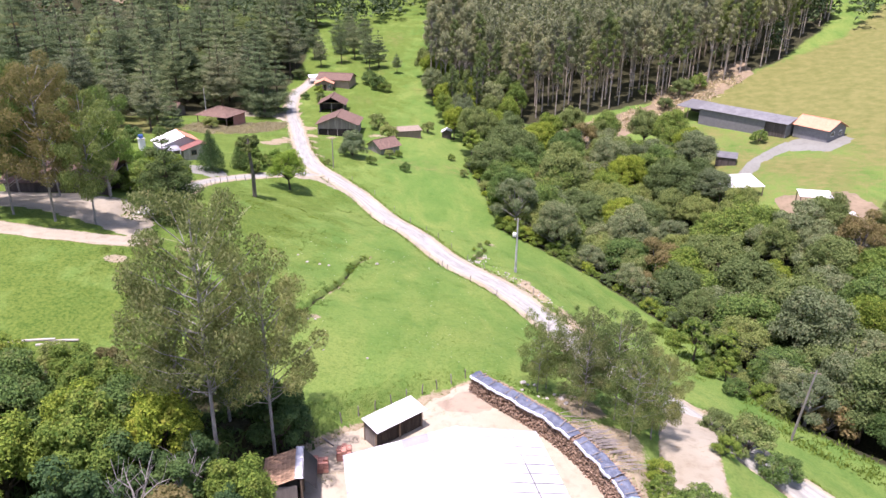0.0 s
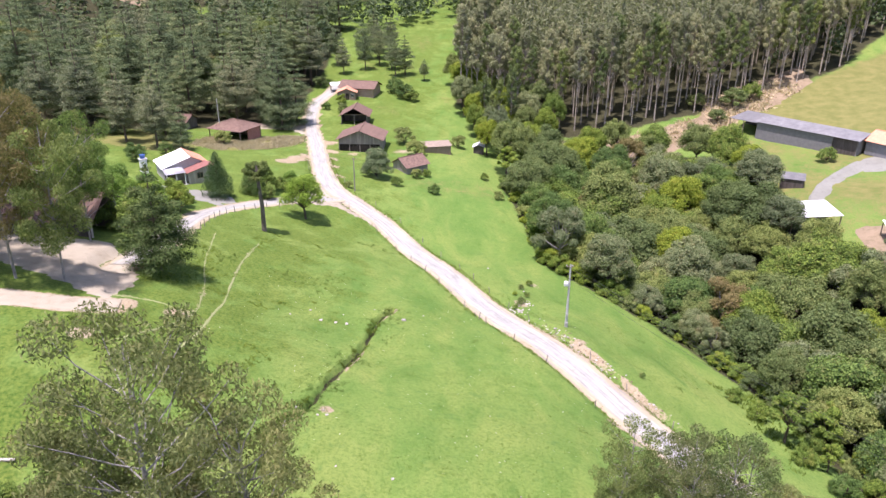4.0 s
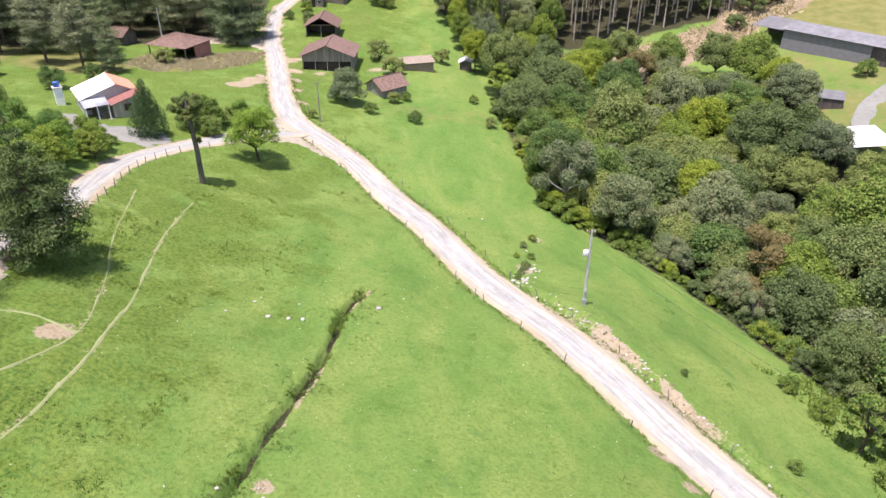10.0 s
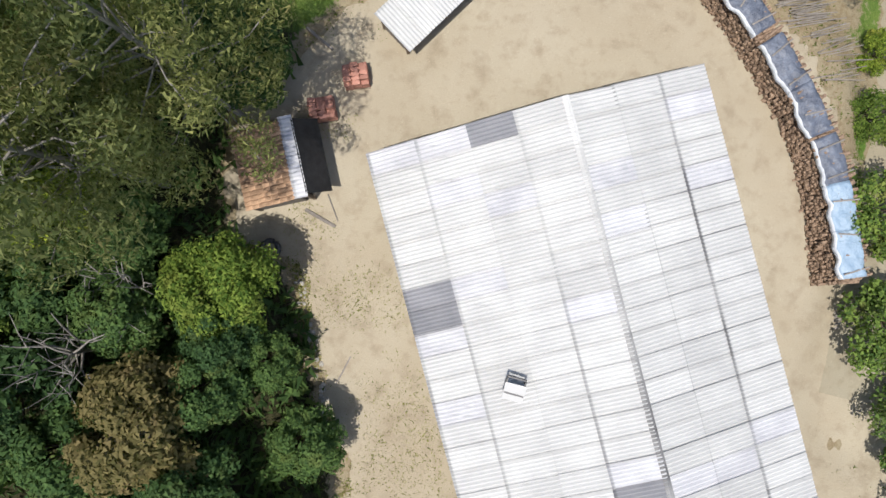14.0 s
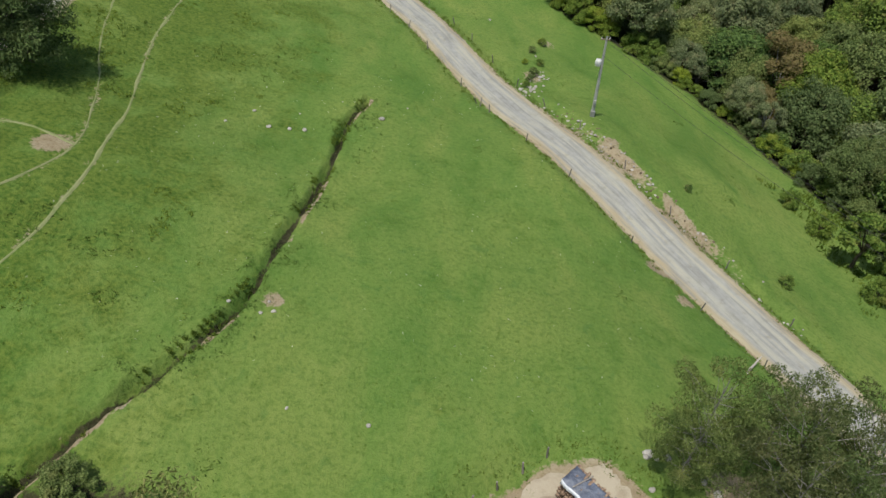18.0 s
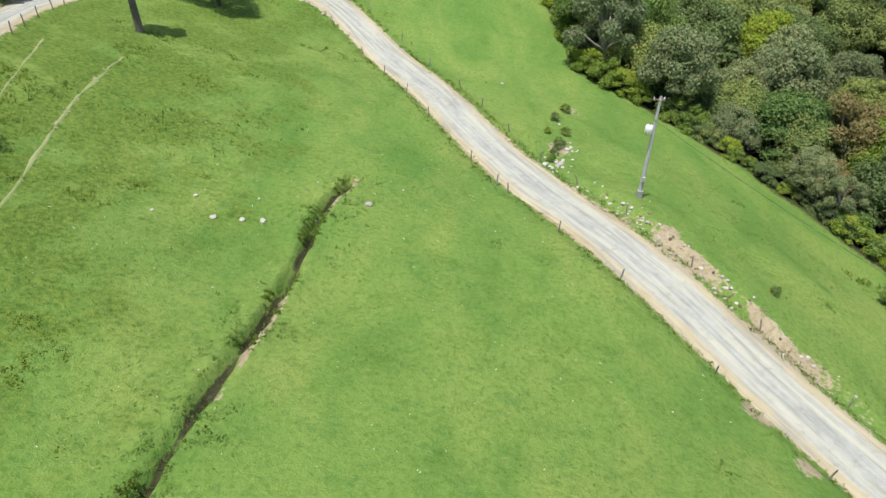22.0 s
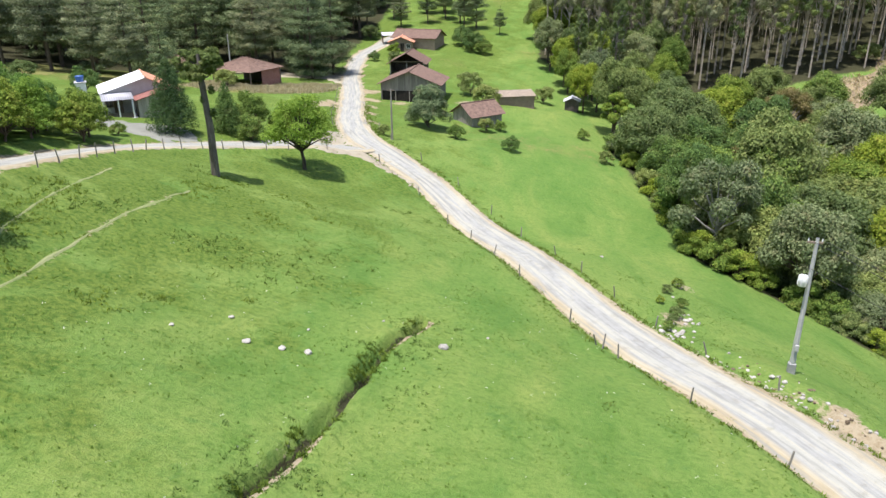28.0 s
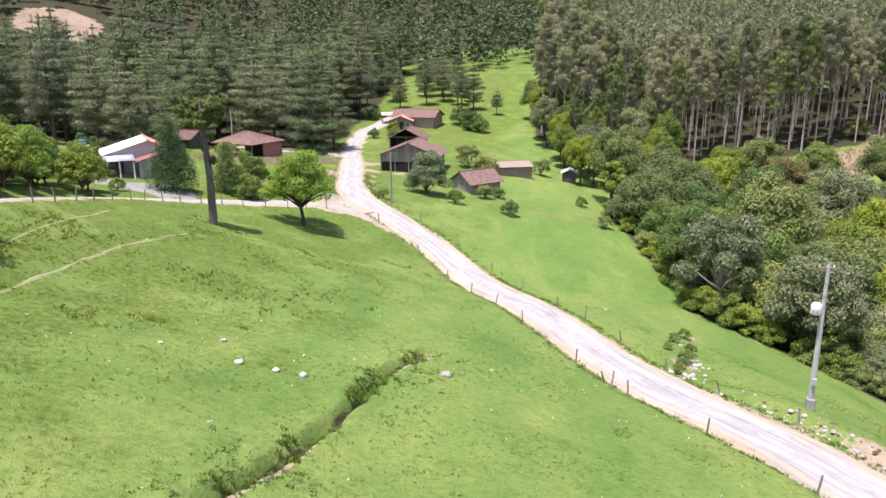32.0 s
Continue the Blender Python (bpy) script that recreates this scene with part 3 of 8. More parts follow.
def cover_of(x, y):
    """Shares of bare soil, dark floor of woods and ditch, and dry grass."""
    bare = np.zeros(len(x))
    for pts, z, half, rim in ROADS:
        d, _ = off_line(x, y, pts, 12)
        bare = np.maximum(bare, smooth01(half + 0.9, half - 0.2, d))
    d, k = off_line(x, y, ROADS[0][0], 12)
    p = ROADS[0][0]
    nxt = p[np.minimum(k + 1, len(p) - 1)] - p[np.maximum(k - 1, 0)]
    right = (nxt[:, 0] * (y - p[k, 1]) - nxt[:, 1] * (x - p[k, 0])) < 0
    bare = np.maximum(bare, np.where(right & (y > 34) & (y < 70), (0.30 + 0.42 * smooth01(44, 48, y) * smooth01(62, 57, y)) * smooth01(-0.5, 0.1, vnoise(x, y, 2.8, 50) + 0.4) * smooth01(5.6, 4.3, d + 0.45 * vnoise(x, y, 1.7, 48) + 0.25 * vnoise(x, y, 0.6, 49)), 0))
    d, k2 = off_line(x, y, DITCH_P, 4)
    k = np.minimum(k2 + 1, len(DITCH_P) - 1)
    way = DITCH_P[k] - DITCH_P[k - 1]
    east = way[:, 0] * (y - DITCH_P[k, 1]) - way[:, 1] * (x - DITCH_P[k, 0]) > 0
    bare = np.maximum(bare, np.where(east, 0.95, 0.35) * smooth01(0.85, 0.5, d) * smooth01(0.12, 0.32, d) * smooth01(-0.1, 0.3, vnoise(x, y, 3.2, 41) + 0.3 * vnoise(x, y, 0.8, 42)))
    # the ditch bottom takes the dark floor colour too
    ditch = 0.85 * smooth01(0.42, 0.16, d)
    for q in PATHS_P:
        d, _ = off_line(x, y, q, 4)
        bare = np.maximum(bare, 0.40 * smooth01(0.7, 0.2, d))
    bare = np.maximum(bare, smooth01(-1.6, 0.2, inside(x, y, YARD)))
    for bx, by, br, bw in ((15.8, 42.3, 1.6, 0.8), (-28.5, 38.6, 2.0, 0.8), (-33.3, 30.5, 1.8, 0.8), (13.6, 58.5, 1.5, 0.7), (-11.2, 28.6, 1.2, 0.7), (17.5, 38.5, 1.5, 0.7), (18, 12.5, 5.5, 0.9), (20, 8, 4, 0.85), (21, 2, 4, 0.75), (16.5, 19, 4, 0.85), (-45.0, 129, 4.0, 0.85), (-43.9, 133.5, 3.8, 0.9), (-43.0, 138, 2.8, 0.85), (-31.4, 121, 2.2, 0.6), (-34.4, 129.5, 2.4, 0.7), (-36.6, 137, 2.6, 0.75), (-38.6, 144.5, 2.8, 0.85), (-41.0, 153, 3.2, 0.8), (-33.5, 144.8, 3.0, 0.55), (-22, 149.5, 4.5, 0.55), (-17.5, 146, 3.5, 0.5), (6.3, 73.5, 2.2, 0.6), (8.6, 85, 1.8, 0.55)):
        bare = np.maximum(bare, bw * smooth01(br, br * 0.3, np.hypot(x - bx, y - by)))
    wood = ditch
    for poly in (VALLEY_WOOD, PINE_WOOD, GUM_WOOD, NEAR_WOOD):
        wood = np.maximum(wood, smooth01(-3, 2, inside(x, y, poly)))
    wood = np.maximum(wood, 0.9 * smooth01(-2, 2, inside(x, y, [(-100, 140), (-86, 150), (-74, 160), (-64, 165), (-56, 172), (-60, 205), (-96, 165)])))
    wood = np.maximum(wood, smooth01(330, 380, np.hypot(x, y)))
    dry = smooth01(-6, 6, inside(x, y, DRY_HILL))
    dry = np.maximum(dry, 0.8 * smooth01(-2, 2, inside(x, y, [(-72, 146), (-54, 156), (-48.5, 158), (-47.5, 150), (-52, 140), (-62, 131.5), (-70, 136)])))
    dry = np.maximum(dry, (0.7 + 0.3 * vnoise(x, y, 5.0, 47)) * smooth01(-2, 2, inside(x, y, [(-114, 132), (-96, 128), (-78, 123), (-66, 129), (-70, 140), (-86, 150), (-110, 143)])))
    dry = np.maximum(dry, (0.18 + 0.30 * vnoise(x, y, 16.0, 45)) * smooth01(104, 132, y) * smooth01(-64, -50, x) * smooth01(40, 10, x))
    dry = np.maximum(dry, (0.50 + 0.25 * vnoise(x, y, 12.0, 46)) * smooth01(54, 62, x) * smooth01(86, 96, y) * smooth01(260, 200, y))
    return bare, wood, dry


gx = steps([(-2600, 260), (-700, 60), (-260, 14), (-110, 4.5), (-48, 1.3), (-32, 0.45), (-21.5, 0.42), (-21.0, 0.17), (-9.5, 0.17), (-9.0, 0.45), (22, 0.45), (40, 0.9), (70, 3), (150, 7), (320, 20), (800, 70), (2600, 260)])
gy = steps([(-2600, 260), (-500, 60), (-120, 12), (-30, 2.0), (8, 0.5), (68, 0.45), (100, 0.8), (140, 1.8), (230, 4.5), (420, 14), (800, 60), (2600, 260)])
GX, GY = (a.ravel() for a in np.meshgrid(gx, gy))
GZ = height(GX, GY)
_i = np.arange(len(gx) * len(gy)).reshape(len(gy), len(gx))
_quads = np.stack([_i[:-1, :-1], _i[:-1, 1:], _i[1:, 1:], _i[1:, :-1]], -1).reshape(-1, 4)
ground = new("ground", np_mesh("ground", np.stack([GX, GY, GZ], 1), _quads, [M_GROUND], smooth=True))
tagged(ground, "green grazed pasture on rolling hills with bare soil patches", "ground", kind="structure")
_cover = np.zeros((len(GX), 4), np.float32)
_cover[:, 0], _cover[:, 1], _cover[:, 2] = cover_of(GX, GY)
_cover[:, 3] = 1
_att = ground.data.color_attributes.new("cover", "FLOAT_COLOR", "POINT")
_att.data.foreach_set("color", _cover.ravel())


def road_strip(name, k, mat, label, width=1.0, crown=0.05):
    """A worn road bed: rutted across, with ragged sunken edges."""
    pts, z, half, _ = ROADS[k]
    fine_t = np.linspace(0, len(pts) - 1, len(pts) * 2)
    px, py = np.interp(fine_t, np.arange(len(pts)), pts[:, 0]), np.interp(fine_t, np.arange(len(pts)), pts[:, 1])
    pz = np.interp(fine_t, np.arange(len(pts)), z)
    tx, ty = np.gradient(px), np.gradient(py)
    ln = np.hypot(tx, ty)
    nx, ny = -ty / ln, tx / ln
    us = np.array([-1.12, -1.0, -0.85, -0.62, -0.45, -0.25, 0.0, 0.25, 0.45, 0.62, 0.85, 1.0, 1.12])
    rut = np.array([-0.16, -0.02, 0.02, 0.03, -0.01, 0.03, 0.06, 0.03, -0.01, 0.03, 0.02, -0.02, -0.16])
    w = half * width
    X = px[:, None] + nx[:, None] * us * w * (1 + (0.08 * vnoise(px, py, 4.0, 21) + 0.035 * vnoise(px, py, 1.2, 23))[:, None] * np.abs(us))
    Y = py[:, None] + ny[:, None] * us * w * (1 + (0.08 * vnoise(px, py, 4.0, 21) + 0.035 * vnoise(px, py, 1.2, 23))[:, None] * np.abs(us))
    Z = pz[:, None] + rut + 0.02 * vnoise(X.ravel(), Y.ravel(), 1.2, 22).reshape(X.shape)
    i = np.arange(X.size).reshape(X.shape)
    q = np.stack([i[:-1, :-1], i[:-1, 1:], i[1:, 1:], i[1:, :-1]], -1).reshape(-1, 4)[:, ::-1]
    ob = new(name, np_mesh(name, np.stack([X, Y, Z], -1).reshape(-1, 3), q, [mat], smooth=True))
    a = ob.data.attributes.new("across", "FLOAT", "POINT")
    a.data.foreach_set("value", np.tile(us, len(px)).astype(np.float32))
    b = ob.data.attributes.new("along", "FLOAT", "POINT")
    b.data.foreach_set("value", np.repeat(np.cumsum(ln), len(us)).astype(np.float32))
    return tagged(ob, label, "road", kind="structure")


road_strip("road", 0, M_ROAD, "pale gravel country road with two worn wheel tracks")
road_strip("road", 1, M_ROAD, "pale gravel side road leading to the farmhouse")
road_strip("road", 2, M_PALE, "pale sandy farm track beside the pasture")
road_strip("road", 3, M_PALE, "pale dirt lane into the brickyard")
road_strip("road", 4, M_PALE, "pale dirt lane to the open barn")


def soil_patch(name, poly, mat, label, cell=0.5, lift=0.05, furrow=None, level=None):
    xs, ys = [p[0] for p in poly], [p[1] for p in poly]
    ax, ay = np.arange(min(xs) - 1, max(xs) + 1, cell), np.arange(min(ys) - 1, max(ys) + 1, cell)
    X, Y = (a.ravel() for a in np.meshgrid(ax, ay))
    s = inside(X, Y, poly) + 0.5 * vnoise(X, Y, 1.6, 31) + 0.25 * vnoise(X, Y, 0.6, 32)
    Z = height(X, Y) + lift - 0.3 * smooth01(0.1, -0.7, s)
    if furrow:
        a, wide, deep = furrow
        Z = Z + deep * np.sin((X * math.cos(a) + Y * math.sin(a)) * 2 * math.pi / wide + vnoise(X, Y, 5.0, 33))
    i = np.arange(X.size).reshape(len(ay), len(ax))
    q = np.stack([i[:-1, :-1], i[:-1, 1:], i[1:, 1:], i[1:, :-1]], -1).reshape(-1, 4)
    q = q[(s[q] > -0.9).any(1)]
    used, inv = np.unique(q, return_inverse=True)
    ob = new(name, np_mesh(name, np.stack([X, Y, Z], 1)[used], inv.reshape(-1, 4), [mat], smooth=True))
    return tagged(ob, label, "yard", kind="structure")


soil_patch("yard", YARD, M_YARD, "sandy brickyard ground with tufts of weeds")
soil_patch("road_junction", [(-19.5, 99.6), (-23.5, 104), (-29, 108.5), (-33, 114.5), (-34.0, 107), (-35.5, 101.5), (-32.6, 99.6), (-28, 101.8), (-23.5, 101)], M_PALE, "pale gravel fork where the side road leaves", 0.5, 0.05)
soil_patch("road_junction", [(-47.5, 161), (-50, 171), (-52, 178), (-57, 172.5), (-60, 170), (-60, 164), (-54, 164.5), (-50.5, 160)], M_PALE, "pale dirt fork where the barn lane leaves", 0.7, 0.06)


def path_strip(pts, seed, share):
    """A narrow trodden path that follows every dip of the pasture."""
    tan = np.gradient(pts, axis=0)
    tan /= np.linalg.norm(tan, axis=1)[:, None]
    nrm = np.stack([-tan[:, 1], tan[:, 0]], 1)
    s = np.arange(len(pts)) * 0.5
    half = share * (0.12 + 0.06 * vnoise(s, s * 0, 2.2, seed) + 0.04 * vnoise(s, s * 0, 0.8, seed + 1))
    V = []
    for u in (-1.0, -0.4, 0.4, 1.0):
        q = pts + nrm * (u * half + 0.10 * vnoise(s, s * 0, 3.0, seed + 2))[:, None]
        V.append(np.stack([q[:, 0], q[:, 1], height(q[:, 0], q[:, 1]) + (0.075 if abs(u) < 0.5 else 0.02)], 1))
    V = np.stack(V, 1)
    i = np.arange(len(pts) * 4).reshape(-1, 4)
    F = np.stack([i[:-1, :-1], i[:-1, 1:], i[1:, 1:], i[1:, :-1]], -1).reshape(-1, 4)
    tagged(new("footpath", np_mesh("footpath", V.reshape(-1, 3), F[:, ::-1], [M_PATH], smooth=True)), "narrow trodden path of pale dusty soil across the pasture", "path", kind="structure")


M_PATH = make_sand("trodden_soil", (0.190, 0.225, 0.088), (0.240, 0.250, 0.125), (0.125, 0.180, 0.048))
for _k, _q in enumerate(PATHS_P):
    path_strip(_q, 90 + 5 * _k, (0.9, 0.6, 1.1)[_k])

# ---- trees ----
def sprays(rng, c, n, size, slim=0.55, droop=0.0, up=0.45):
    """One small three-cornered leaf spray at each point."""
    k = len(c)
    n = n + rng.normal(0, 0.55, (k, 3)) + np.array([0, 0, up])
    n /= np.linalg.norm(n, axis=1)[:, None] + 1e-9
    u = np.cross(n, rng.normal(0, 1, (k, 3)))
    u /= np.linalg.norm(u, axis=1)[:, None] + 1e-9
    if droop:
        u = u + np.array([0, 0, -droop])
        u /= np.linalg.norm(u, axis=1)[:, None] + 1e-9
    v = np.cross(n, u)
    s = (size * rng.uniform(0.6, 1.3, k))[:, None]
    p = np.stack([c + u * s, c - u * s * 0.5 + v * s * slim, c - u * s * 0.5 - v * s * slim], 1)
    return p.reshape(-1, 3), np.arange(3 * k).reshape(-1, 3)


def on_blobs(rng, blobs, n, lo=0.72, hi=1.06, top=0.25):
    """Points and outward ways spread over rounded clumps."""
    b = np.array(blobs, float)
    area = (b[:, 3] * b[:, 4] + b[:, 3] * b[:, 5] + b[:, 4] * b[:, 5])
    pick = rng.choice(len(b), n, p=area / area.sum())
    d = rng.normal(0, 1, (n, 3))
    d[:, 2] += top
    d /= np.linalg.norm(d, axis=1)[:, None]
    r = rng.uniform(lo, hi, n)[:, None]
    return b[pick, :3] + d * b[pick, 3:6] * r, d


def wood_mesh(name, tubes, mat):
    v, f = join_tubes(tubes)
    return np_mesh(name, v, f, [mat], smooth=True)


def limb(a, b, r0, r1, sag, rng, sides=5, bits=3):
    a, b = Vector(a), Vector(b)
    pts = []
    for i in range(bits + 1):
        t = i / bits
        p = a.lerp(b, t)
        p.z += sag * math.sin(t * math.pi)
        if 0 < i < bits:
            p += Vector(rng.normal(0, 0.03, 3)) * (b - a).length
        pts.append(p)
    return tube(pts, [r0 + (r1 - r0) * i / bits for i in range(bits + 1)], sides)


def broadleaf(seed, h, wide, leaves, size, mat, bark=None, open_crown=0.0, clumps=14, low=0.30):
    """A rounded tree: forked trunk, limbs and an uneven crown of clumps."""
    rng = np.random.default_rng(seed)
    blobs, tubes = [], []
    fork = Vector((rng.normal(0, 0.02 * h), rng.normal(0, 0.02 * h), h * low))
    tubes.append(tube([(0, 0, -0.4), (0.02, 0, h * low * 0.5), fork], [0.028 * h, 0.022 * h, 0.018 * h], 7))
    for i in range(clumps):
        a = i * 2.399 + rng.uniform(-0.4, 0.4)
        q = math.sqrt((i + 0.5) / clumps)
        rr = wide * (0.15 + 0.62 * q) * rng.uniform(0.85, 1.1)
        z = h * (low + (0.92 - low) * (1 - 0.75 * q ** 2) * rng.uniform(0.72, 1.0))
        rad = wide * rng.uniform(0.17, 0.37) * (1 - 0.2 * open_crown)
        c = (rr * math.cos(a), rr * math.sin(a), z)
        blobs.append((*c, rad, rad, rad * rng.uniform(0.6, 0.85)))
        if i % 2 == 0 or open_crown > 0:
            tubes.append(limb(fork, (c[0], c[1], c[2] + 0.1 * rad), 0.012 * h, 0.004 * h, 0.03 * h, rng))
    c, n = on_blobs(rng, blobs, leaves, 0.55 if open_crown else 0.74, 1.1, 0.35)
    v, f = sprays(rng, c, n, size)
    return wood_mesh("trunk", tubes, bark or M_BARK), np_mesh("crown", v, f, [mat])


def gum(seed, h, wide, leaves, size, mat, bare=0.55, tufts=16, lean=0.02, fluff=1.0):
    """A tall gum: long pale stem, rising limbs, loose hanging clumps."""
    rng = np.random.default_rng(seed)
    top = Vector((rng.normal(0, lean * h), rng.normal(0, lean * h), h * 0.97))
    stem = [Vector((0, 0, -0.4)), top * 0.35 + Vector(rng.normal(0, 0.06, 3)) * 1.0, top * 0.7, top]
    tubes = [tube(stem, [0.0082 * h, 0.0064 * h, 0.0045 * h, 0.002 * h], 7)]
    blobs = []
    for i in range(tufts):
        t = bare + (0.97 - bare) * ((i + 0.5) / tufts) ** (1.0 if fluff == 1 else 1.3)
        a = i * 2.4 + rng.uniform(-0.5, 0.5)
        tt = (t - bare) / (1 - bare)
        dome = math.sqrt(max(0.03, 1 - ((tt - 0.42) / 0.62) ** 2))
        reach = wide * (rng.uniform(0.35, 1.0) * (1.0 - 0.72 * tt ** 1.5) if fluff == 1 else rng.uniform(0.25, 1.05) * dome)
        p = top * t
        c = p + Vector((math.cos(a) * reach, math.sin(a) * reach, rng.uniform(0.02, 0.07) * h))
        rad = wide * (rng.uniform(0.22, 0.40) if fluff == 1 else rng.uniform(0.15, 0.27))
        blobs.append((*c, rad, rad, rad * rng.uniform(0.7, 1.1)))
        tubes.append(limb(top * max(t - 0.10, 0.2), c, (0.004 if fluff == 1 else 0.0024) * h, 0.001 * h, -0.01 * h, rng))
    c, n = on_blobs(rng, blobs, leaves, 0.35 if fluff == 1 else 0.62, 1.12, 0.2)
    if fluff < 1:
        n = n * np.array([1.0, 1.0, 0.6])
    v, f = sprays(rng, c, n, size, 0.38 if fluff == 1 else 0.30, 0.6 if fluff == 1 else 0.9, 0.45 if fluff == 1 else 0.25)
    return wood_mesh("trunk", tubes, M_BARK_PALE if fluff == 1 else M_BARK_GREY), np_mesh("crown", v, f, [mat])


def pine(seed, h, wide, leaves, size, mat, bare=0.18):
    """A plantation pine: straight stem, whorls of branches that shorten to the top."""
    rng = np.random.default_rng(seed)
    tubes = [tube([(0, 0, -0.4), (0.05, 0, h * 0.5), (0, 0.05, h)], [0.016 * h, 0.011 * h, 0.002 * h], 7)]
    blobs = []
    whorls = 11
    for w in range(whorls):
        t = (w + rng.uniform(0.1, 0.9)) / whorls
        z = h * (bare + (0.97 - bare) * t)
        reach = wide * (1 - t ** 1.7) ** 0.9 * (0.66 + 0.34 * min(1, t * 4)) + 0.25
        arms = 6 if t < 0.6 else 4
        for k in range(arms):
            a = 2 * math.pi * (k + rng.uniform(0, 0.8)) / arms + w
            r = reach * rng.uniform(0.6, 1.1)
            tip = (math.cos(a) * r, math.sin(a) * r, z + 0.10 * r)
            if t < 0.7:
                tubes.append(limb((0, 0, z - 0.1 * r), tip, 0.004 * h, 0.001 * h, 0, rng, 4, 2))
            for q in (0.45, 0.85):
                rad = (0.30 * reach + 0.25) * rng.uniform(0.7, 1.1)
                blobs.append((tip[0] * q, tip[1] * q, z + 0.1 * r * q + 0.1, rad * 0.95, rad * 0.95, rad * 0.45))
    blobs.append((0, 0, h * 0.97, 0.35, 0.35, 0.8))
    c, n = on_blobs(rng, blobs, leaves, 0.4, 1.1, 0.5)
    v, f = sprays(rng, c, n, size, 0.26, -0.35)
    return wood_mesh("trunk", tubes, M_BARK), np_mesh("crown", v, f, [mat])


def araucaria(seed, h, wide, leaves, size, mat):
    """A flat-topped araucaria: bare column and upturned arms."""
    rng = np.random.default_rng(seed)
    tubes = [tube([(0, 0, -0.4), (0.05, 0, h * 0.4), (-0.25, 0.1, h * 0.75), (-0.3, 0.1, h * 0.97)], [0.036 * h, 0.028 * h, 0.024 * h, 0.012 * h], 9)]
    blobs = []
    for i in range(16):
        a = i * 2.4 + rng.uniform(-0.3, 0.3)
        r = wide * rng.uniform(0.55, 1.0)
        z0 = h * rng.uniform(0.78, 0.93)
        tip = (-0.28 + math.cos(a) * r, 0.1 + math.sin(a) * r, z0 + rng.uniform(0.02, 0.10) * h)
        tubes.append(limb((-0.28, 0.1, z0), tip, 0.008 * h, 0.004 * h, -0.03 * h, rng))
        for q in (0.55, 1.0):
            rad = wide * rng.uniform(0.20, 0.30)
            blobs.append((-0.28 + (tip[0] + 0.28) * q, 0.1 + (tip[1] - 0.1) * q, z0 + (tip[2] - z0) * q, rad, rad, rad * 0.7))
    for i, (t, r) in enumerate(((0.52, 0.8), (0.62, 0.7), (0.70, 0.9))):
        blobs.append((0.1 + (-1) ** i * r * 0.5, 0, h * t, 0.28, 0.28, 0.4))
    c, n = on_blobs(rng, blobs, leaves, 0.4, 1.1, 0.3)
    v, f = sprays(rng, c, n, size, 0.35)
    return wood_mesh("trunk", tubes, M_BARK_TRUNK), np_mesh("crown", v, f, [mat])


def cypress(seed, h, wide, leaves, size, mat):
    rng = np.random.default_rng(seed)
    tubes = [tube([(0, 0, -0.4), (0, 0, h * 0.8)], [0.03 * h, 0.008 * h], 6)]
    blobs = []
    for i in range(26):
        t = (i + 0.5) / 26
        a = i * 2.4
        r = wide * (1 - t) ** 0.8 * 0.55
        rad = wide * (0.42 * (1 - t) + 0.13)
        blobs.append((math.cos(a) * r, math.sin(a) * r, h * (0.08 + 0.84 * t), rad, rad, rad * 1.3))
    c, n = on_blobs(rng, blobs, leaves, 0.75, 1.08, 0.2)
    v, f = sprays(rng, c, n, size, 0.4, -0.5)
    return wood_mesh("trunk", tubes, M_BARK), np_mesh("crown", v, f, [mat])


def dead_tree(seed, h, wide):
    """Bare grey branches, forking twice."""
    rng = np.random.default_rng(seed)
    tubes = [tube([(0, 0, -0.4), (0.1, 0, h * 0.3), (0, 0.1, h * 0.55)], [0.022 * h, 0.017 * h, 0.012 * h], 6)]
    for i in range(11):
        a = i * 2.4
        a0 = Vector((0.05, 0.05, h * rng.uniform(0.28, 0.55)))
        b = Vector((math.cos(a) * wide * rng.uniform(0.5, 1), math.sin(a) * wide * rng.uniform(0.5, 1), h * rng.uniform(0.65, 1.0)))
        tubes.append(limb(a0, b, 0.010 * h, 0.003 * h, 0.02 * h, rng))
        for k in range(4):
            s = a0.lerp(b, rng.uniform(0.4, 0.95))
            e = s + Vector(rng.normal(0, 0.22, 3)) * wide + Vector((0, 0, 0.12 * h))
            tubes.append(limb(s, e, 0.004 * h, 0.0012 * h, 0, rng, 4, 2))
    return (wood_mesh("branch_crown", tubes, M_BARK_GREY),)


M_BARK_TRUNK = make_bark("bark_weathered", (0.075, 0.066, 0.056), (0.175, 0.155, 0.132))
M_BARK_GREY = make_bark("bark_grey", (0.16, 0.15, 0.14), (0.34, 0.32, 0.29))
_plant_rng = np.random.default_rng(77)


def plant(meshes, x, y, scale, name, label, category, group="", sink=0.0, spin=None, tall=1.0):
    """One tree as a thing, with its trunk and its crown as parts."""
    turn = _plant_rng.uniform(0, 360) if spin is None else spin
    m = pose(x, y, ground_z(x, y) - sink, 0, 0, turn) @ Matrix.Diagonal((scale, scale, scale * tall, 1))
    ob = thing(name, m, label, category, group)
    for me in meshes:
        p = new(me.name.split(".")[0], me)
        p.parent = ob
    return ob


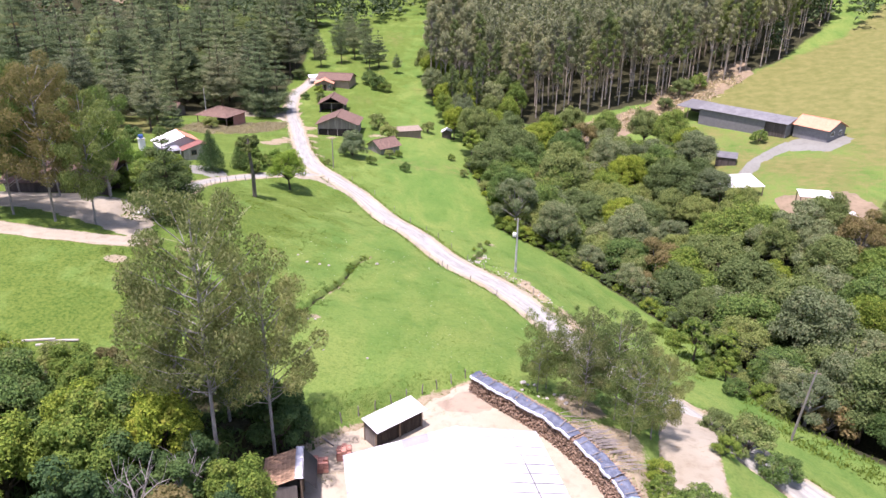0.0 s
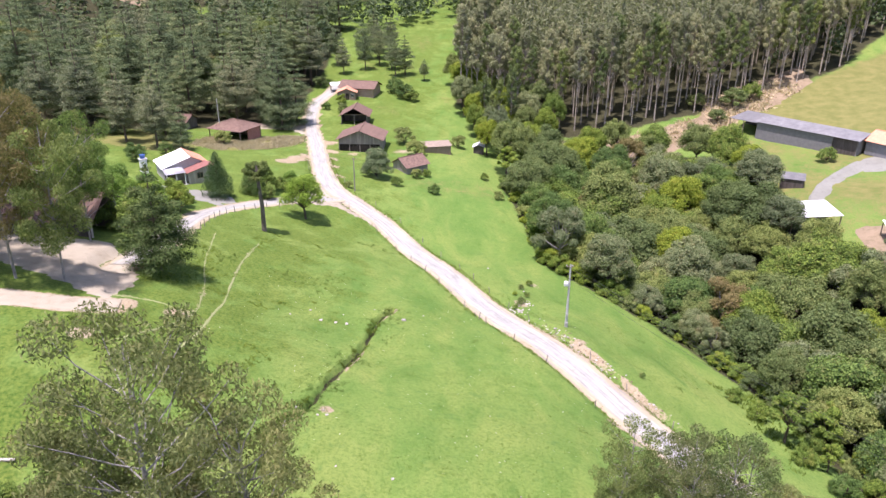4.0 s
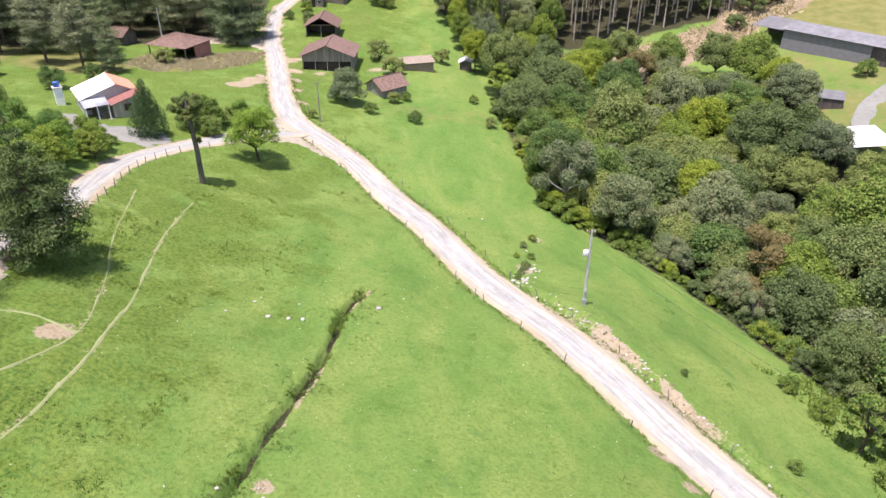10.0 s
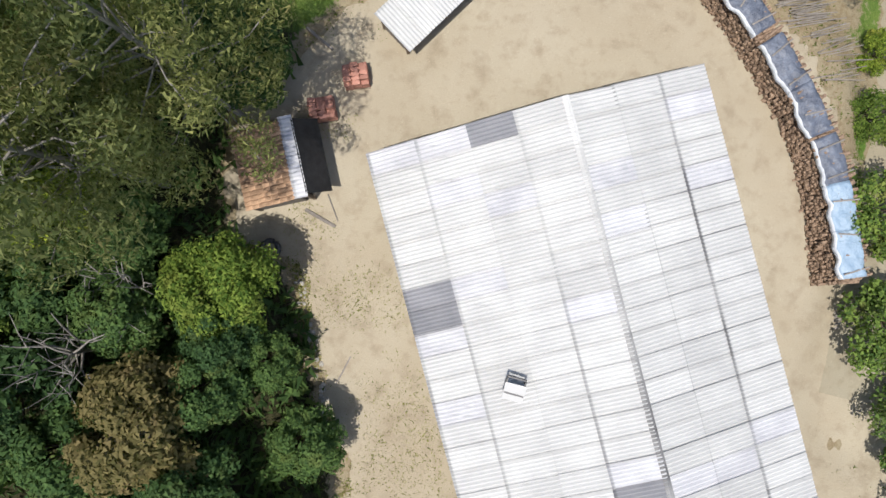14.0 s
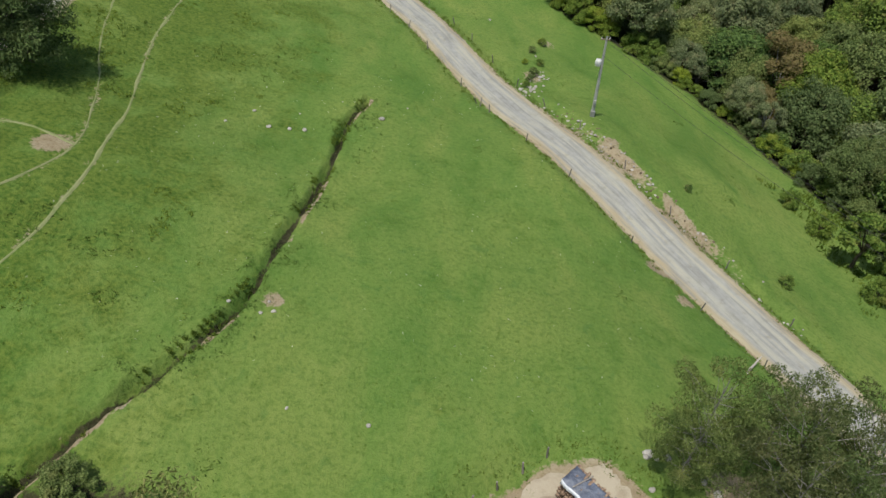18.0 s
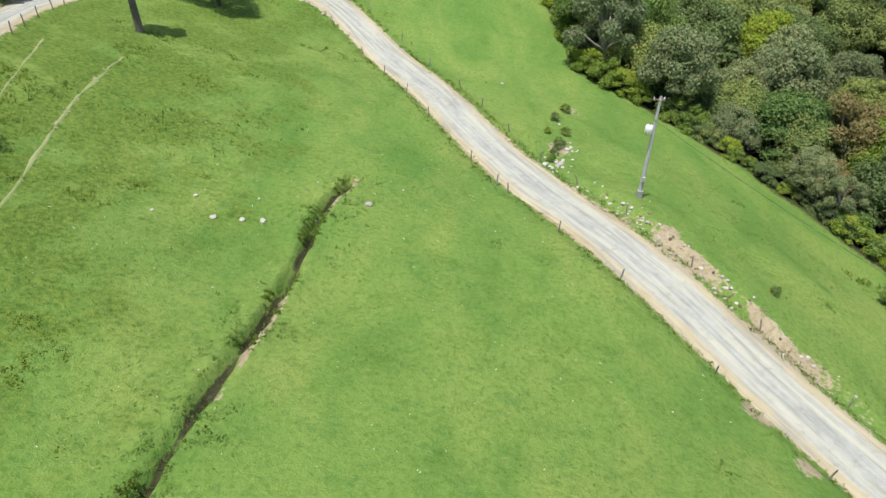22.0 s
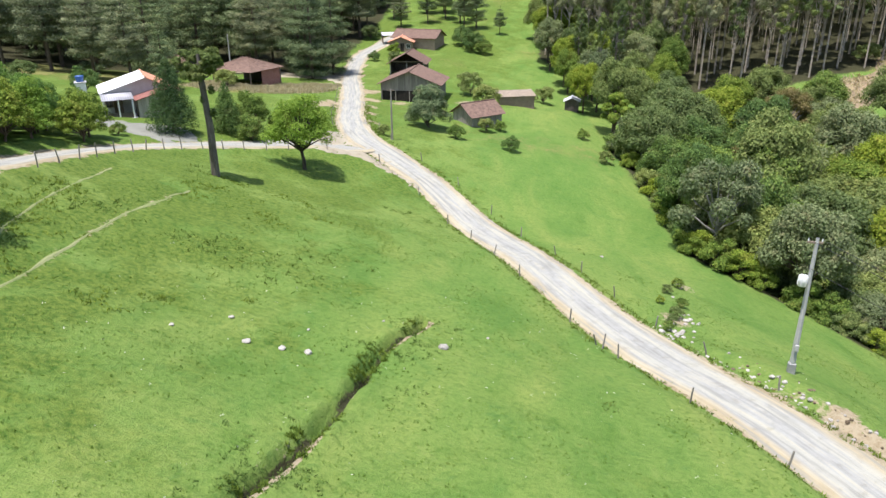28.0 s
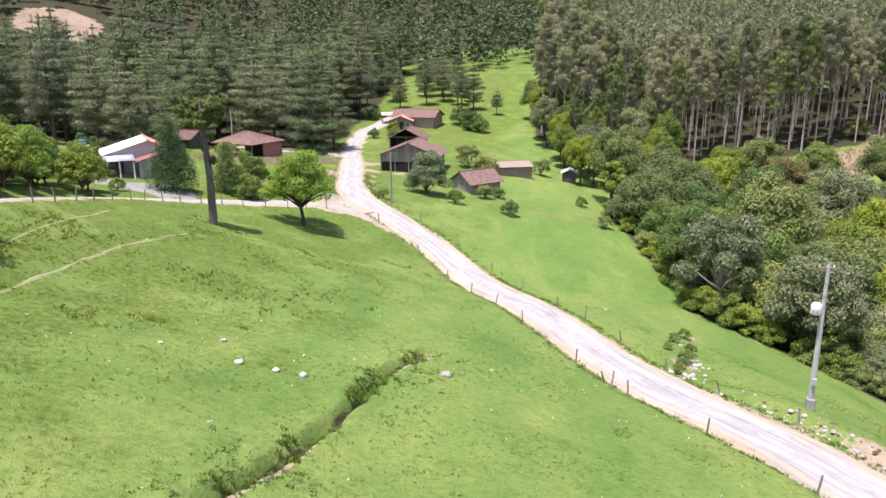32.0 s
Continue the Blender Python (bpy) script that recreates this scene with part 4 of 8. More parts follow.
def scatter(poly, gap, seed, jitter=0.42):
    """Uneven planting over an area."""
    rng = np.random.default_rng(seed)
    xs, ys = [p[0] for p in poly], [p[1] for p in poly]
    X, Y = np.meshgrid(np.arange(min(xs), max(xs), gap), np.arange(min(ys), max(ys), gap))
    X = X + (np.arange(X.shape[0]) % 2)[:, None] * gap * 0.5
    X, Y = X.ravel() + rng.uniform(-jitter, jitter, X.size) * gap, Y.ravel() + rng.uniform(-jitter, jitter, X.size) * gap
    ok = inside(X, Y, poly) > 0
    return X[ok], Y[ok]


# --- the wooded valley ---
VALLEY_KINDS = [broadleaf(300 + i, 9.0, 4.0, 21000, 0.135, m, None, 0.3, 40, 0.30) for i, m in enumerate((M_LEAF, M_LEAF_OLIVE, M_LEAF_OLIVE, M_LEAF_GREY, M_LEAF, M_LEAF_BRIGHT))]
VALLEY_KINDS.append(broadleaf(310, 9.0, 3.8, 9500, 0.13, M_LEAF_GREY, M_BARK_GREY, 0.6, 14, 0.3))
VALLEY_KINDS.append(broadleaf(311, 8.0, 3.6, 9500, 0.13, M_LEAF_BROWN, M_BARK_GREY, 0.6, 14, 0.3))
VALLEY_NOTE = ["green broadleaf tree in the wooded valley", "dense green broadleaf tree in the wooded valley", "olive green tree in the wooded valley", "grey-green tree in the wooded valley",
               "dark green tree in the wooded valley", "bright green tree in the wooded valley", "thin grey-leaved tree in the wooded valley", "half-bare brownish tree in the wooded valley"]
_rng = np.random.default_rng(5)
VX, VY = scatter(VALLEY_WOOD, 5.85, 11)
for x, y in zip(VX, VY):
    edge = float(inside(x, y, VALLEY_WOOD)[0])
    if edge < 1.2:
        continue
    k = int(_rng.choice(8, p=(0.17, 0.13, 0.22, 0.18, 0.05, 0.08, 0.13, 0.04)))
    s = _rng.uniform(0.86, 1.62) * (0.70 if edge < 3 else 0.95 if edge < 6 else 1.12)
    if x > 66:
        s *= 0.8
    plant(VALLEY_KINDS[k], x, y, s, "broadleaf_tree", VALLEY_NOTE[k], "tree", "valley woodland", tall=_rng.uniform(0.9, 1.25))
# taller bright crown by the long barn, lone trees on the wood's edge
plant(broadleaf(320, 11.0, 7.6, 34000, 0.165, M_LEAF, None, 0.2, 46, 0.22), 52, 152, 1.0, "broadleaf_tree", "wide bright green tree above the valley wood", "tree")
EDGE_TREE = broadleaf(321, 8.0, 2.8, 4200, 0.24, M_LEAF_BRIGHT, None, 0.4, 12, 0.3)
for x, y, s in ((37.5, 51.5, 0.95), (42.5, 53.0, 0.8), (45.5, 48.0, 0.7), (40.5, 46.5, 0.5), (3.6, 143.0, 1.1)):
    plant(EDGE_TREE, x, y, s, "broadleaf_tree", "slender yellow-green tree at the edge of the wood", "tree")
plant(broadleaf(322, 9.5, 4.0, 3000, 0.26, M_LEAF_BROWN, M_BARK_GREY, 0.8, 16, 0.25), 51.5, 39.5, 1.0, "broadleaf_tree", "half-bare brownish tree on the slope", "tree")
for x, y, s in ((46, 62, 1.0), (58, 50, 1.1), (31, 92, 0.9)):
    plant(dead_tree(int(x), 9.0, 3.6), x, y, s, "dead_tree", "bare grey dead tree among green crowns", "tree")

# --- the pine wood behind the farm ---
PINE_KINDS = [pine(400 + i, 18.0, 5.0, 24000, 0.19, m, b) for i, (m, b) in enumerate(((M_PINE, 0.14), (M_PINE_OLD, 0.2), (M_PINE, 0.28), (M_PINE, 0.02)))]
PX, PY = scatter(PINE_WOOD, 9.4, 12)
_order = np.argsort(np.hypot(PX - 0, PY - 20))[:200]
for x, y in zip(PX[_order], PY[_order]):
    if _rng.random() < 0.24:
        k = int(_rng.choice((2, 3, 6, 7)))
        plant(VALLEY_KINDS[k], x, y, _rng.uniform(1.1, 1.7), "broadleaf_tree", "olive or brownish broadleaf tree among the pines", "tree", "pine wood broadleaves", tall=_rng.uniform(1.1, 1.5))
    else:
        plant(PINE_KINDS[int(_rng.integers(4))], x, y, _rng.uniform(0.90, 1.55), "pine_tree", "tall dark green pine in the plantation", "tree", "pine wood", tall=_rng.uniform(0.88, 1.1))
for x, y, s in ((-56.5, 163.5, 0.98), (-59.5, 168.5, 0.95), (-54.6, 171.0, 0.9), (-62.5, 172.0, 0.95), (-69.8, 166.5, 1.0), (-74, 172, 1.0), (-66, 178, 1.0), (-82, 165, 1.0), (-88, 158, 0.95), (-94.9, 136.5, 1.0), (-89, 141, 0.95),
                (-82.8, 131.5, 0.8), (-77, 139, 0.85), (-74.1, 128.6, 0.78), (-68.5, 129.0, 0.48), (-100, 146, 1.0), (-104, 136, 0.9), (-83, 148, 0.9)):
    plant(PINE_KINDS[3 if x > -63 else int(_rng.integers(4))], x, y, s * 1.2, "pine_tree", "tall dark pine at the edge of the farmyard", "tree", "farm pines")
for x, y, s in ((-32.6, 229, 0.75), (-35.5, 226, 0.7), (-25.4, 224, 0.42), (-38, 234, 0.7), (-53.5, 226.5, 0.65), (-47, 232, 0.7), (-43, 238, 0.75), (-45, 246, 0.8), (-41, 252, 0.8), (-48, 256, 0.85), (-62, 222, 0.7), (-58, 236, 0.8), (-50, 244, 0.8)):
    plant(PINE_KINDS[int(_rng.integers(3))], x, y, s, "pine_tree", "dark pine on the grassy hillside", "tree", "hillside pines")

# --- mixed trees closing the meadow ---
MIXED = [(-11, 198), (-6, 174), (-1, 156), (4, 146), (12, 170), (24, 184), (12, 196), (-2, 214), (-12, 250), (-15, 222)]
MX, MY = scatter(MIXED, 6.4, 17)
for x, y in zip(MX, MY):
    k = int(_rng.choice((1, 2, 3, 5, 5)))
    plant(VALLEY_KINDS[k], x, y, _rng.uniform(0.75, 1.2), "broadleaf_tree", "leafy " + ("green", "green", "olive green", "grey-green", "dark green", "bright green")[k] + " tree where the meadow ends", "tree", "meadow edge trees", tall=_rng.uniform(1.0, 1.5))

# --- the gum plantation ---
M_LEAF_PLANT = make_leaf("leaf_plantation", (0.160, 0.175, 0.095), (0.380, 0.395, 0.220), (0.400, 0.330, 0.190))
GUM_KINDS = [gum(500 + i, 27.0, 2.9, 10500, 0.205, m, b, 30, 0.012) for i, (m, b) in enumerate(((M_LEAF_PLANT, 0.50), (M_LEAF_OLIVE, 0.42), (M_LEAF_PLANT, 0.60)))]
QX, QY = scatter(GUM_WOOD, 5.2, 13, 0.35)
_front = np.argsort(inside(QX, QY, GUM_WOOD) + 0.02 * np.hypot(QX, QY))[:280]
for x, y in zip(QX[_front], QY[_front]):
    plant(GUM_KINDS[int(_rng.integers(3))], x, y, _rng.uniform(0.8, 1.1), "eucalyptus_tree", "tall slim eucalyptus with pale stem in the plantation", "tree", "eucalyptus plantation")

_rest = np.argsort(inside(QX, QY, GUM_WOOD) + 0.02 * np.hypot(QX, QY))[280:900]
_gr = np.random.default_rng(15)
_cv, _tv = [], []
for x, y, z in zip(QX[_rest], QY[_rest], height(QX[_rest], QY[_rest])):
    hh = _gr.uniform(21, 29)
    t = _gr.uniform(0.42, 1.0, 330)
    w = 2.9 * (1.15 - t)[:, None] * _gr.normal(0, 0.8, (330, 2))
    _cv.append(np.stack([x + w[:, 0], y + w[:, 1], z + hh * t], 1))
    _tv.append(tube([(x, y, z - 0.4), (x + _gr.normal(0, 0.3), y, z + hh * 0.9)], [0.17, 0.05], 4))
_c = np.vstack(_cv)
_v, _f = sprays(_gr, _c, np.tile([0.0, 0.0, 0.6], (len(_c), 1)), 0.62, 0.4, 0.6)
tagged(new("plantation_crowns", np_mesh("plantation_crowns", _v, _f, [M_LEAF_PLANT])), "grey-green crowns deeper in the eucalyptus plantation", "woods", kind="stuff")
_v, _f = join_tubes(_tv)
tagged(new("plantation_stems", np_mesh("plantation_stems", _v, _f, [M_BARK_PALE])), "pale stems deeper in the eucalyptus plantation", "woods", kind="stuff")

# --- far wooded hills ---
def far_woods(count, seed):
    rng = np.random.default_rng(seed)
    x, y = rng.uniform(-420, 420, count * 3), rng.uniform(225, 760, count * 3)
    keep = (np.hypot(x, y) > 285) | (inside(x, y, PINE_WOOD) > 0) | (inside(x, y, GUM_WOOD) > 0)
    keep &= ~((x > -46) & (x < np.where(y < 240, -8, -16)) & (y < 296)) & (inside(x, y, DRY_HILL) < 4)
    keep &= (np.hypot((x + 211) / 24, (y - 292) / 30) > 1) & (np.hypot((x + 170) / 6, (y - 318) / 12) > 1)
    x, y = x[keep][:count], y[keep][:count]
    z = height(x, y)
    h = rng.uniform(9, 17, len(x))
    per = 46
    d = rng.normal(0, 1, (len(x), per, 3))
    d /= np.linalg.norm(d, axis=2)[..., None]
    t = rng.uniform(0, 1, (len(x), per))
    wide = (rng.uniform(2.2, 3.8, len(x))[:, None] * (1 - 0.75 * t) + 0.3)
    c = np.stack([x[:, None] + d[..., 0] * wide, y[:, None] + d[..., 1] * wide, z[:, None] + h[:, None] * (0.25 + 0.72 * t)], -1).reshape(-1, 3)
    n = d.reshape(-1, 3) + np.array([0, 0, 0.5])
    return sprays(rng, c, n, 1.15, 0.6)


_v, _f = far_woods(6500, 9)
tagged(new("far_woods", np_mesh("far_woods", _v, _f, [M_FAR := make_leaf("far_leaf", (0.030, 0.058, 0.026), (0.105, 0.145, 0.062), (0.120, 0.135, 0.060), 0.2)])), "dark green woods on the distant hillsides", "woods", kind="stuff")

# --- foreground trees by the brickyard ---
M_LEAF_GUM = make_leaf("leaf_gum", (0.098, 0.122, 0.040), (0.335, 0.355, 0.130), (0.320, 0.252, 0.108), 0.40)
plant(gum(601, 18.6, 4.2, 25000, 0.15, M_LEAF_GUM, 0.42, 52, 0.02, 0.80), -12.6, 2.6, 1.16, "eucalyptus_tree", "tall loose-crowned eucalyptus beside the pasture", "tree", spin=30)
plant(gum(602, 16.2, 4.0, 21000, 0.15, M_LEAF_GUM, 0.46, 46, 0.03, 0.80), -9.3, 5.9, 1.14, "eucalyptus_tree", "tall eucalyptus with reddish brown leaf tips", "tree", spin=120)
plant(gum(605, 14.5, 3.2, 12000, 0.15, M_LEAF_GUM, 0.40, 40, 0.04, 0.80), -15.2, 4.0, 1.12, "eucalyptus_tree", "slender olive eucalyptus beside the pasture", "tree", spin=200)
plant(broadleaf(603, 7.0, 2.9, 12000, 0.15, M_DARKLEAF, None, 0, 22, 0.12), -9.5, 8.3, 1.0, "broadleaf_tree", "low dense dark green tree by the tiled shed", "tree")
NEAR_KINDS = [broadleaf(610, 9.0, 3.6, 15000, 0.155, M_LEAF_BRIGHT, None, 0.1, 34, 0.2), broadleaf(611, 9.0, 3.8, 15000, 0.155, M_LEAF, None, 0.1, 34, 0.2), broadleaf(612, 9.0, 3.4, 11000, 0.13, M_LEAF_OLIVE, M_BARK_GREY, 0.7, 34, 0.25),
              broadleaf(613, 9.0, 3.6, 7500, 0.19, M_LEAF_BROWN, M_BARK_GREY, 0.6, 24, 0.25), broadleaf(614, 9.0, 3.5, 8000, 0.19, M_DARKLEAF, None, 0.2, 24, 0.2)]
NEAR_NOTE = ["bright green leafy tree beside the brickyard", "dense green tree beside the brickyard", "wispy olive tree beside the brickyard", "thin brownish tree beside the brickyard", "dark green leafy tree beside the brickyard"]
for x, y, s, k in ((-12.6, 8.2, 0.75, 2), (-15.8, 6.0, 0.9, 2), (-8.4, -1.9, 0.80, 0), (-15.4, 2.4, 0.95, 0), (-11.4, -7.4, 0.95, 3), (-5.2, -9.0, 0.62, 1), (-12.6, -2.8, 0.70, 4), (-9.2, -6.0, 0.66, 4), (-12.2, 0.6, 0.62, 4), (-6.8, -5.2, 0.5, 4), (-9.6, -10.6, 0.8, 4), (-14.4, -8.8, 0.85, 4), (-6.4, -12.8, 0.6, 1), (-15.6, -1.4, 0.8, 4), (-8.6, -3.9, 0.6, 4), (-17.2, -6.0, 1.0, 1), (-19.8, -0.4, 1.05, 0),
                   (-22.5, 6.2, 0.85, 0), (-26.0, 1.6, 1.0, 1), (-24.0, -8.0, 1.1, 2), (-16.2, -14.0, 1.0, 1), (-9.4, -16.5, 0.85, 0), (-30.0, 7.0, 0.85, 0), (-33.5, 0.6, 0.9, 1), (-28.6, -13.5, 1.05, 0), (-36.0, -8.0, 1.0, 1), (-18.6, 3.2, 0.9, 1),
                   (-27.0, 9.4, 0.62, 2), (-23.4, 10.8, 0.5, 3), (-34.5, 9.8, 0.6, 2), (-40.5, 4.5, 0.95, 0), (-20.5, -20.0, 1.0, 0), (-44.5, -3.0, 1.0, 1), (-21.2, 2.2, 0.95, 0), (-24.6, -2.6, 1.05, 0), (-29.4, -3.2, 1.05, 0), (-31.6, 3.6, 0.95, 0), (-28.0, 5.2, 0.9, 1), (-36.8, 3.6, 1.0, 0), (-39.6, -1.0, 1.0, 0), (-34.0, -4.2, 1.05, 1), (-18.0, -1.8, 0.9, 0),
                   (-37.6, 7.4, 0.8, 0), (-43.6, 7.8, 0.85, 0), (-20.0, 8.2, 0.65, 0), (-25.2, 8.6, 0.7, 0), (-48.5, 3.5, 1.0, 0), (-52.0, -2.0, 1.05, 0), (-41.2, -6.4, 1.05, 0), (-46.6, -9.4, 1.1, 1)):
    if y < -4.5 and k == 1:
        k = 4
    plant(NEAR_KINDS[k], x - 1.0, y, s * 0.92, "broadleaf_tree", NEAR_NOTE[k], "tree", "trees beside the brickyard")
for x, y, s in ((-15.2, -4.6, 0.8), (-13.0, -2.0, 0.7)):
    plant(dead_tree(70 + int(x), 8.5, 3.2), x, y, s, "dead_tree", "leafless grey tree beside the brickyard", "tree")
CLUMP = [gum(620 + i, 9.6, 2.9, 11000, 0.13, m, 0.24, 40, 0.05, 0.8) for i, m in enumerate((M_LEAF_OLIVE, M_LEAF_GUM))]
for i, (x, y, s) in enumerate(((14.4, 21.4, 0.88), (18.0, 19.6, 1.02), (20.6, 17.8, 1.08), (22.4, 20.4, 1.0), (18.6, 22.6, 0.85), (23.8, 16.2, 0.92), (13.4, 20.0, 0.72), (17.4, 17.0, 0.86), (21.4, 14.2, 0.88), (25.2, 18.6, 0.85))):
    plant(CLUMP[i % 2], x - 1.0, y, s, "eucalyptus_tree", "airy grey-green tree beside the stacked firewood", "tree", "trees beside the woodpile", tall=1.05)
SHRUBS = [broadleaf(630 + i, 3.0, 2.0, 5200, 0.10, m, None, 0.2, 18, 0.1) for i, m in enumerate((M_LEAF, M_LEAF_OLIVE, M_LEAF_BRIGHT))]
for x, y, s, k in ((33.6, 20.4, 1.5, 1), (31.5, 23.6, 1.0, 1), (35.5, 16.5, 1.1, 0), (29.6, 15.6, 0.7, 2), (20.6, 1.4, 1.4, 0), (21.6, -3.8, 1.5, 0), (22.4, -9.0, 1.4, 0), (21.4, 6.2, 0.8, 2), (22.0, 9.6, 0.7, 2), (24.0, 5.0, 1.0, 0), (23.5, -14, 1.5, 1),
                   (-17.2, 15.0, 0.7, 1), (-21.0, 13.6, 0.8, 1), (-13.0, 14.4, 0.5, 0), (38.0, 47.0, 0.8, 2), (40.0, 41.5, 0.9, 0), (28.0, 44.5, 0.4, 0), (36.0, 56.5, 0.8, 2), (20.8, 54.6, 0.25, 0), (34.5, 61.5, 0.7, 2)):
    plant(SHRUBS[k], x, y, s, "shrub", ("leafy green shrub on the slope", "olive green shrub on the slope", "bright green shrub on the slope")[k], "shrub")

_edge = dense(VALLEY_WOOD[:11], 1.7)
for i, (x, y) in enumerate(_edge):
    x, y = x + _plant_rng.uniform(0.2, 2.2), y + _plant_rng.uniform(-0.5, 1.2)
    k = int(_plant_rng.integers(3))
    plant(SHRUBS[k], x, y, _plant_rng.uniform(0.5, 1.25), "shrub", ("leafy green shrub at the wood's edge", "olive green shrub at the wood's edge", "bright green shrub at the wood's edge")[k], "shrub", "wood edge shrubs", sink=0.2)

# --- trees round the farmhouse and the pasture ---
M_BARK_DARK = make_bark("bark_dark", (0.035, 0.030, 0.024), (0.10, 0.085, 0.070))
M_ARAUC = make_leaf("araucaria_needles", (0.040, 0.070, 0.020), (0.125, 0.170, 0.050), (0.150, 0.165, 0.055), 0.2, 0.25)
plant(araucaria(640, 10.6, 1.9, 9500, 0.17, M_ARAUC), -32.8, 77.1, 1.0, "araucaria_tree", "flat-topped araucaria with a bare grey trunk", "tree", spin=0)
M_LEAF_FRESH = make_leaf("leaf_fresh", (0.085, 0.185, 0.030), (0.235, 0.380, 0.070), (0.270, 0.360, 0.080), 0.5)
plant(broadleaf(641, 8.6, 4.0, 12000, 0.135, M_LEAF_FRESH, M_BARK_DARK, 0.9, 40, 0.22), -30.9, 92.6, 1.05, "broadleaf_tree", "rounded bright green tree alone in the pasture", "tree")
plant(cypress(642, 8.6, 2.9, 20000, 0.12, M_DARKLEAF), -46.2, 93.4, 1.0, "cypress_tree", "dense dark green conifer beside the farmhouse", "tree")
plant(cypress(643, 6.2, 2.0, 9000, 0.13, M_LEAF), -42.4, 98.6, 1.0, "cypress_tree", "leaning green conifer beside the drive", "tree")
M_ARAUC2 = make_leaf("conifer_needles", (0.030, 0.060, 0.018), (0.115, 0.165, 0.052), (0.150, 0.170, 0.060), 0.12, 0.25)
plant(pine(644, 12.5, 4.8, 26000, 0.20, M_ARAUC2, 0.03), -34.8, 48.6, 0.98, "pine_tree", "broad dark conifer beside the sandy lot", "tree")
GROUP = [gum(650 + i, 19.0, 5.0, 24000, 0.20, m, b, 44, 0.03, 0.9) for i, (m, b) in enumerate(((M_LEAF_OLIVE, 0.26), (M_LEAF_BROWN, 0.30), (M_LEAF, 0.28)))]
for x, y, s, k in ((-52.1, 38.4, 1.02, 0), (-49.6, 38.6, 0.92, 2), (-44.4, 38.4, 1.0, 1), (-40.2, 39.6, 0.86, 0), (-55.5, 43.0, 0.9, 2), (-59.0, 40.0, 0.85, 0), (-50.5, 50.0, 0.9, 1), (-45.0, 52.5, 0.8, 2), (-57.5, 52.0, 0.9, 0)):
    plant(GROUP[k], x, y, s, "eucalyptus_tree", ("olive eucalyptus standing over the sandy lot", "brown-tipped eucalyptus standing over the sandy lot", "green eucalyptus standing over the sandy lot")[k], "tree", "trees round the sandy lot")
plant(broadleaf(660, 6.6, 3.5, 16000, 0.14, M_PINE, None, 0, 34, 0.05), -24.4, 126.4, 1.0, "broadleaf_tree", "round dark green tree in front of the barn", "tree")
for x, y, s, k in ((-19.6, 122.8, 0.75, 0), (-11.6, 122.6, 0.75, 0), (-16.4, 131.2, 0.8, 1), (-14.4, 133.4, 0.6, 2), (-27.8, 113.5, 0.5, 1), (-38.2, 104.0, 0.9, 0), (-36.4, 107.0, 0.7, 2), (-48.5, 86.8, 0.5, 0), (-55.0, 86.5, 1.1, 2), (-59.5, 84.0, 1.3, 0), (-52.0, 80.0, 1.4, 2), (-57.0, 77.0, 1.5, 2),
                   (-50.5, 74.5, 1.5, 0), (-54.0, 69.0, 1.6, 2), (-48.5, 67.5, 1.3, 0), (-61.0, 72.0, 1.7, 2), (-47.2, 61.0, 1.2, 0), (-62.0, 80.0, 1.4, 1), (-66.0, 88.0, 1.2, 0), (-71.0, 113.0, 1.3, 0), (-85.0, 118.0, 1.2, 1), (-64.0, 141.0, 1.2, 1),
                   (-70.0, 124.0, 0.9, 0), (-18.5, 147.0, 1.5, 1), (-23.0, 158.0, 1.6, 1), (-9.5, 164.0, 1.2, 1), (-30.0, 205.0, 1.8, 0), (-33.0, 210.0, 1.7, 0), (-27.0, 203.0, 1.3, 0), (-45.0, 186.0, 1.0, 1), (-50.5, 188.0, 0.8, 0),
                   (-47.5, 195.0, 1.0, 2), (-58.0, 211.0, 1.4, 1), (-5.0, 192.0, 1.6, 0), (2.0, 128.0, 0.7, 1), (-1.5, 139.0, 0.6, 0), (80.0, 154.3, 1.3, 0), (63.0, 190.0, 1.5, 1), (70.0, 200.0, 2.2, 1), (76.0, 205.0, 2.0, 0), (60.0, 203.0, 1.6, 1)):
    plant(SHRUBS[k], x, y, s, "shrub", ("leafy green bush in the farm grounds", "olive green bush in the farm grounds", "bright green bush in the farm grounds")[k], "shrub")
for x, y, s in ((-3.7, 183.4, 0.62), (0.9, 173.5, 0.66), (4.0, 180.0, 0.75), (-1.0, 177.0, 0.5)):
    plant(GUM_KINDS[1], x, y, s, "eucalyptus_tree", "slim eucalyptus beside the meadow shed", "tree")
HEDGE = [broadleaf(670 + i, 5.0, 2.5, 9000, 0.115, m, None, 0.3, 28, 0.12) for i, m in enumerate((M_LEAF_FRESH, M_LEAF_BRIGHT, M_LEAF))]
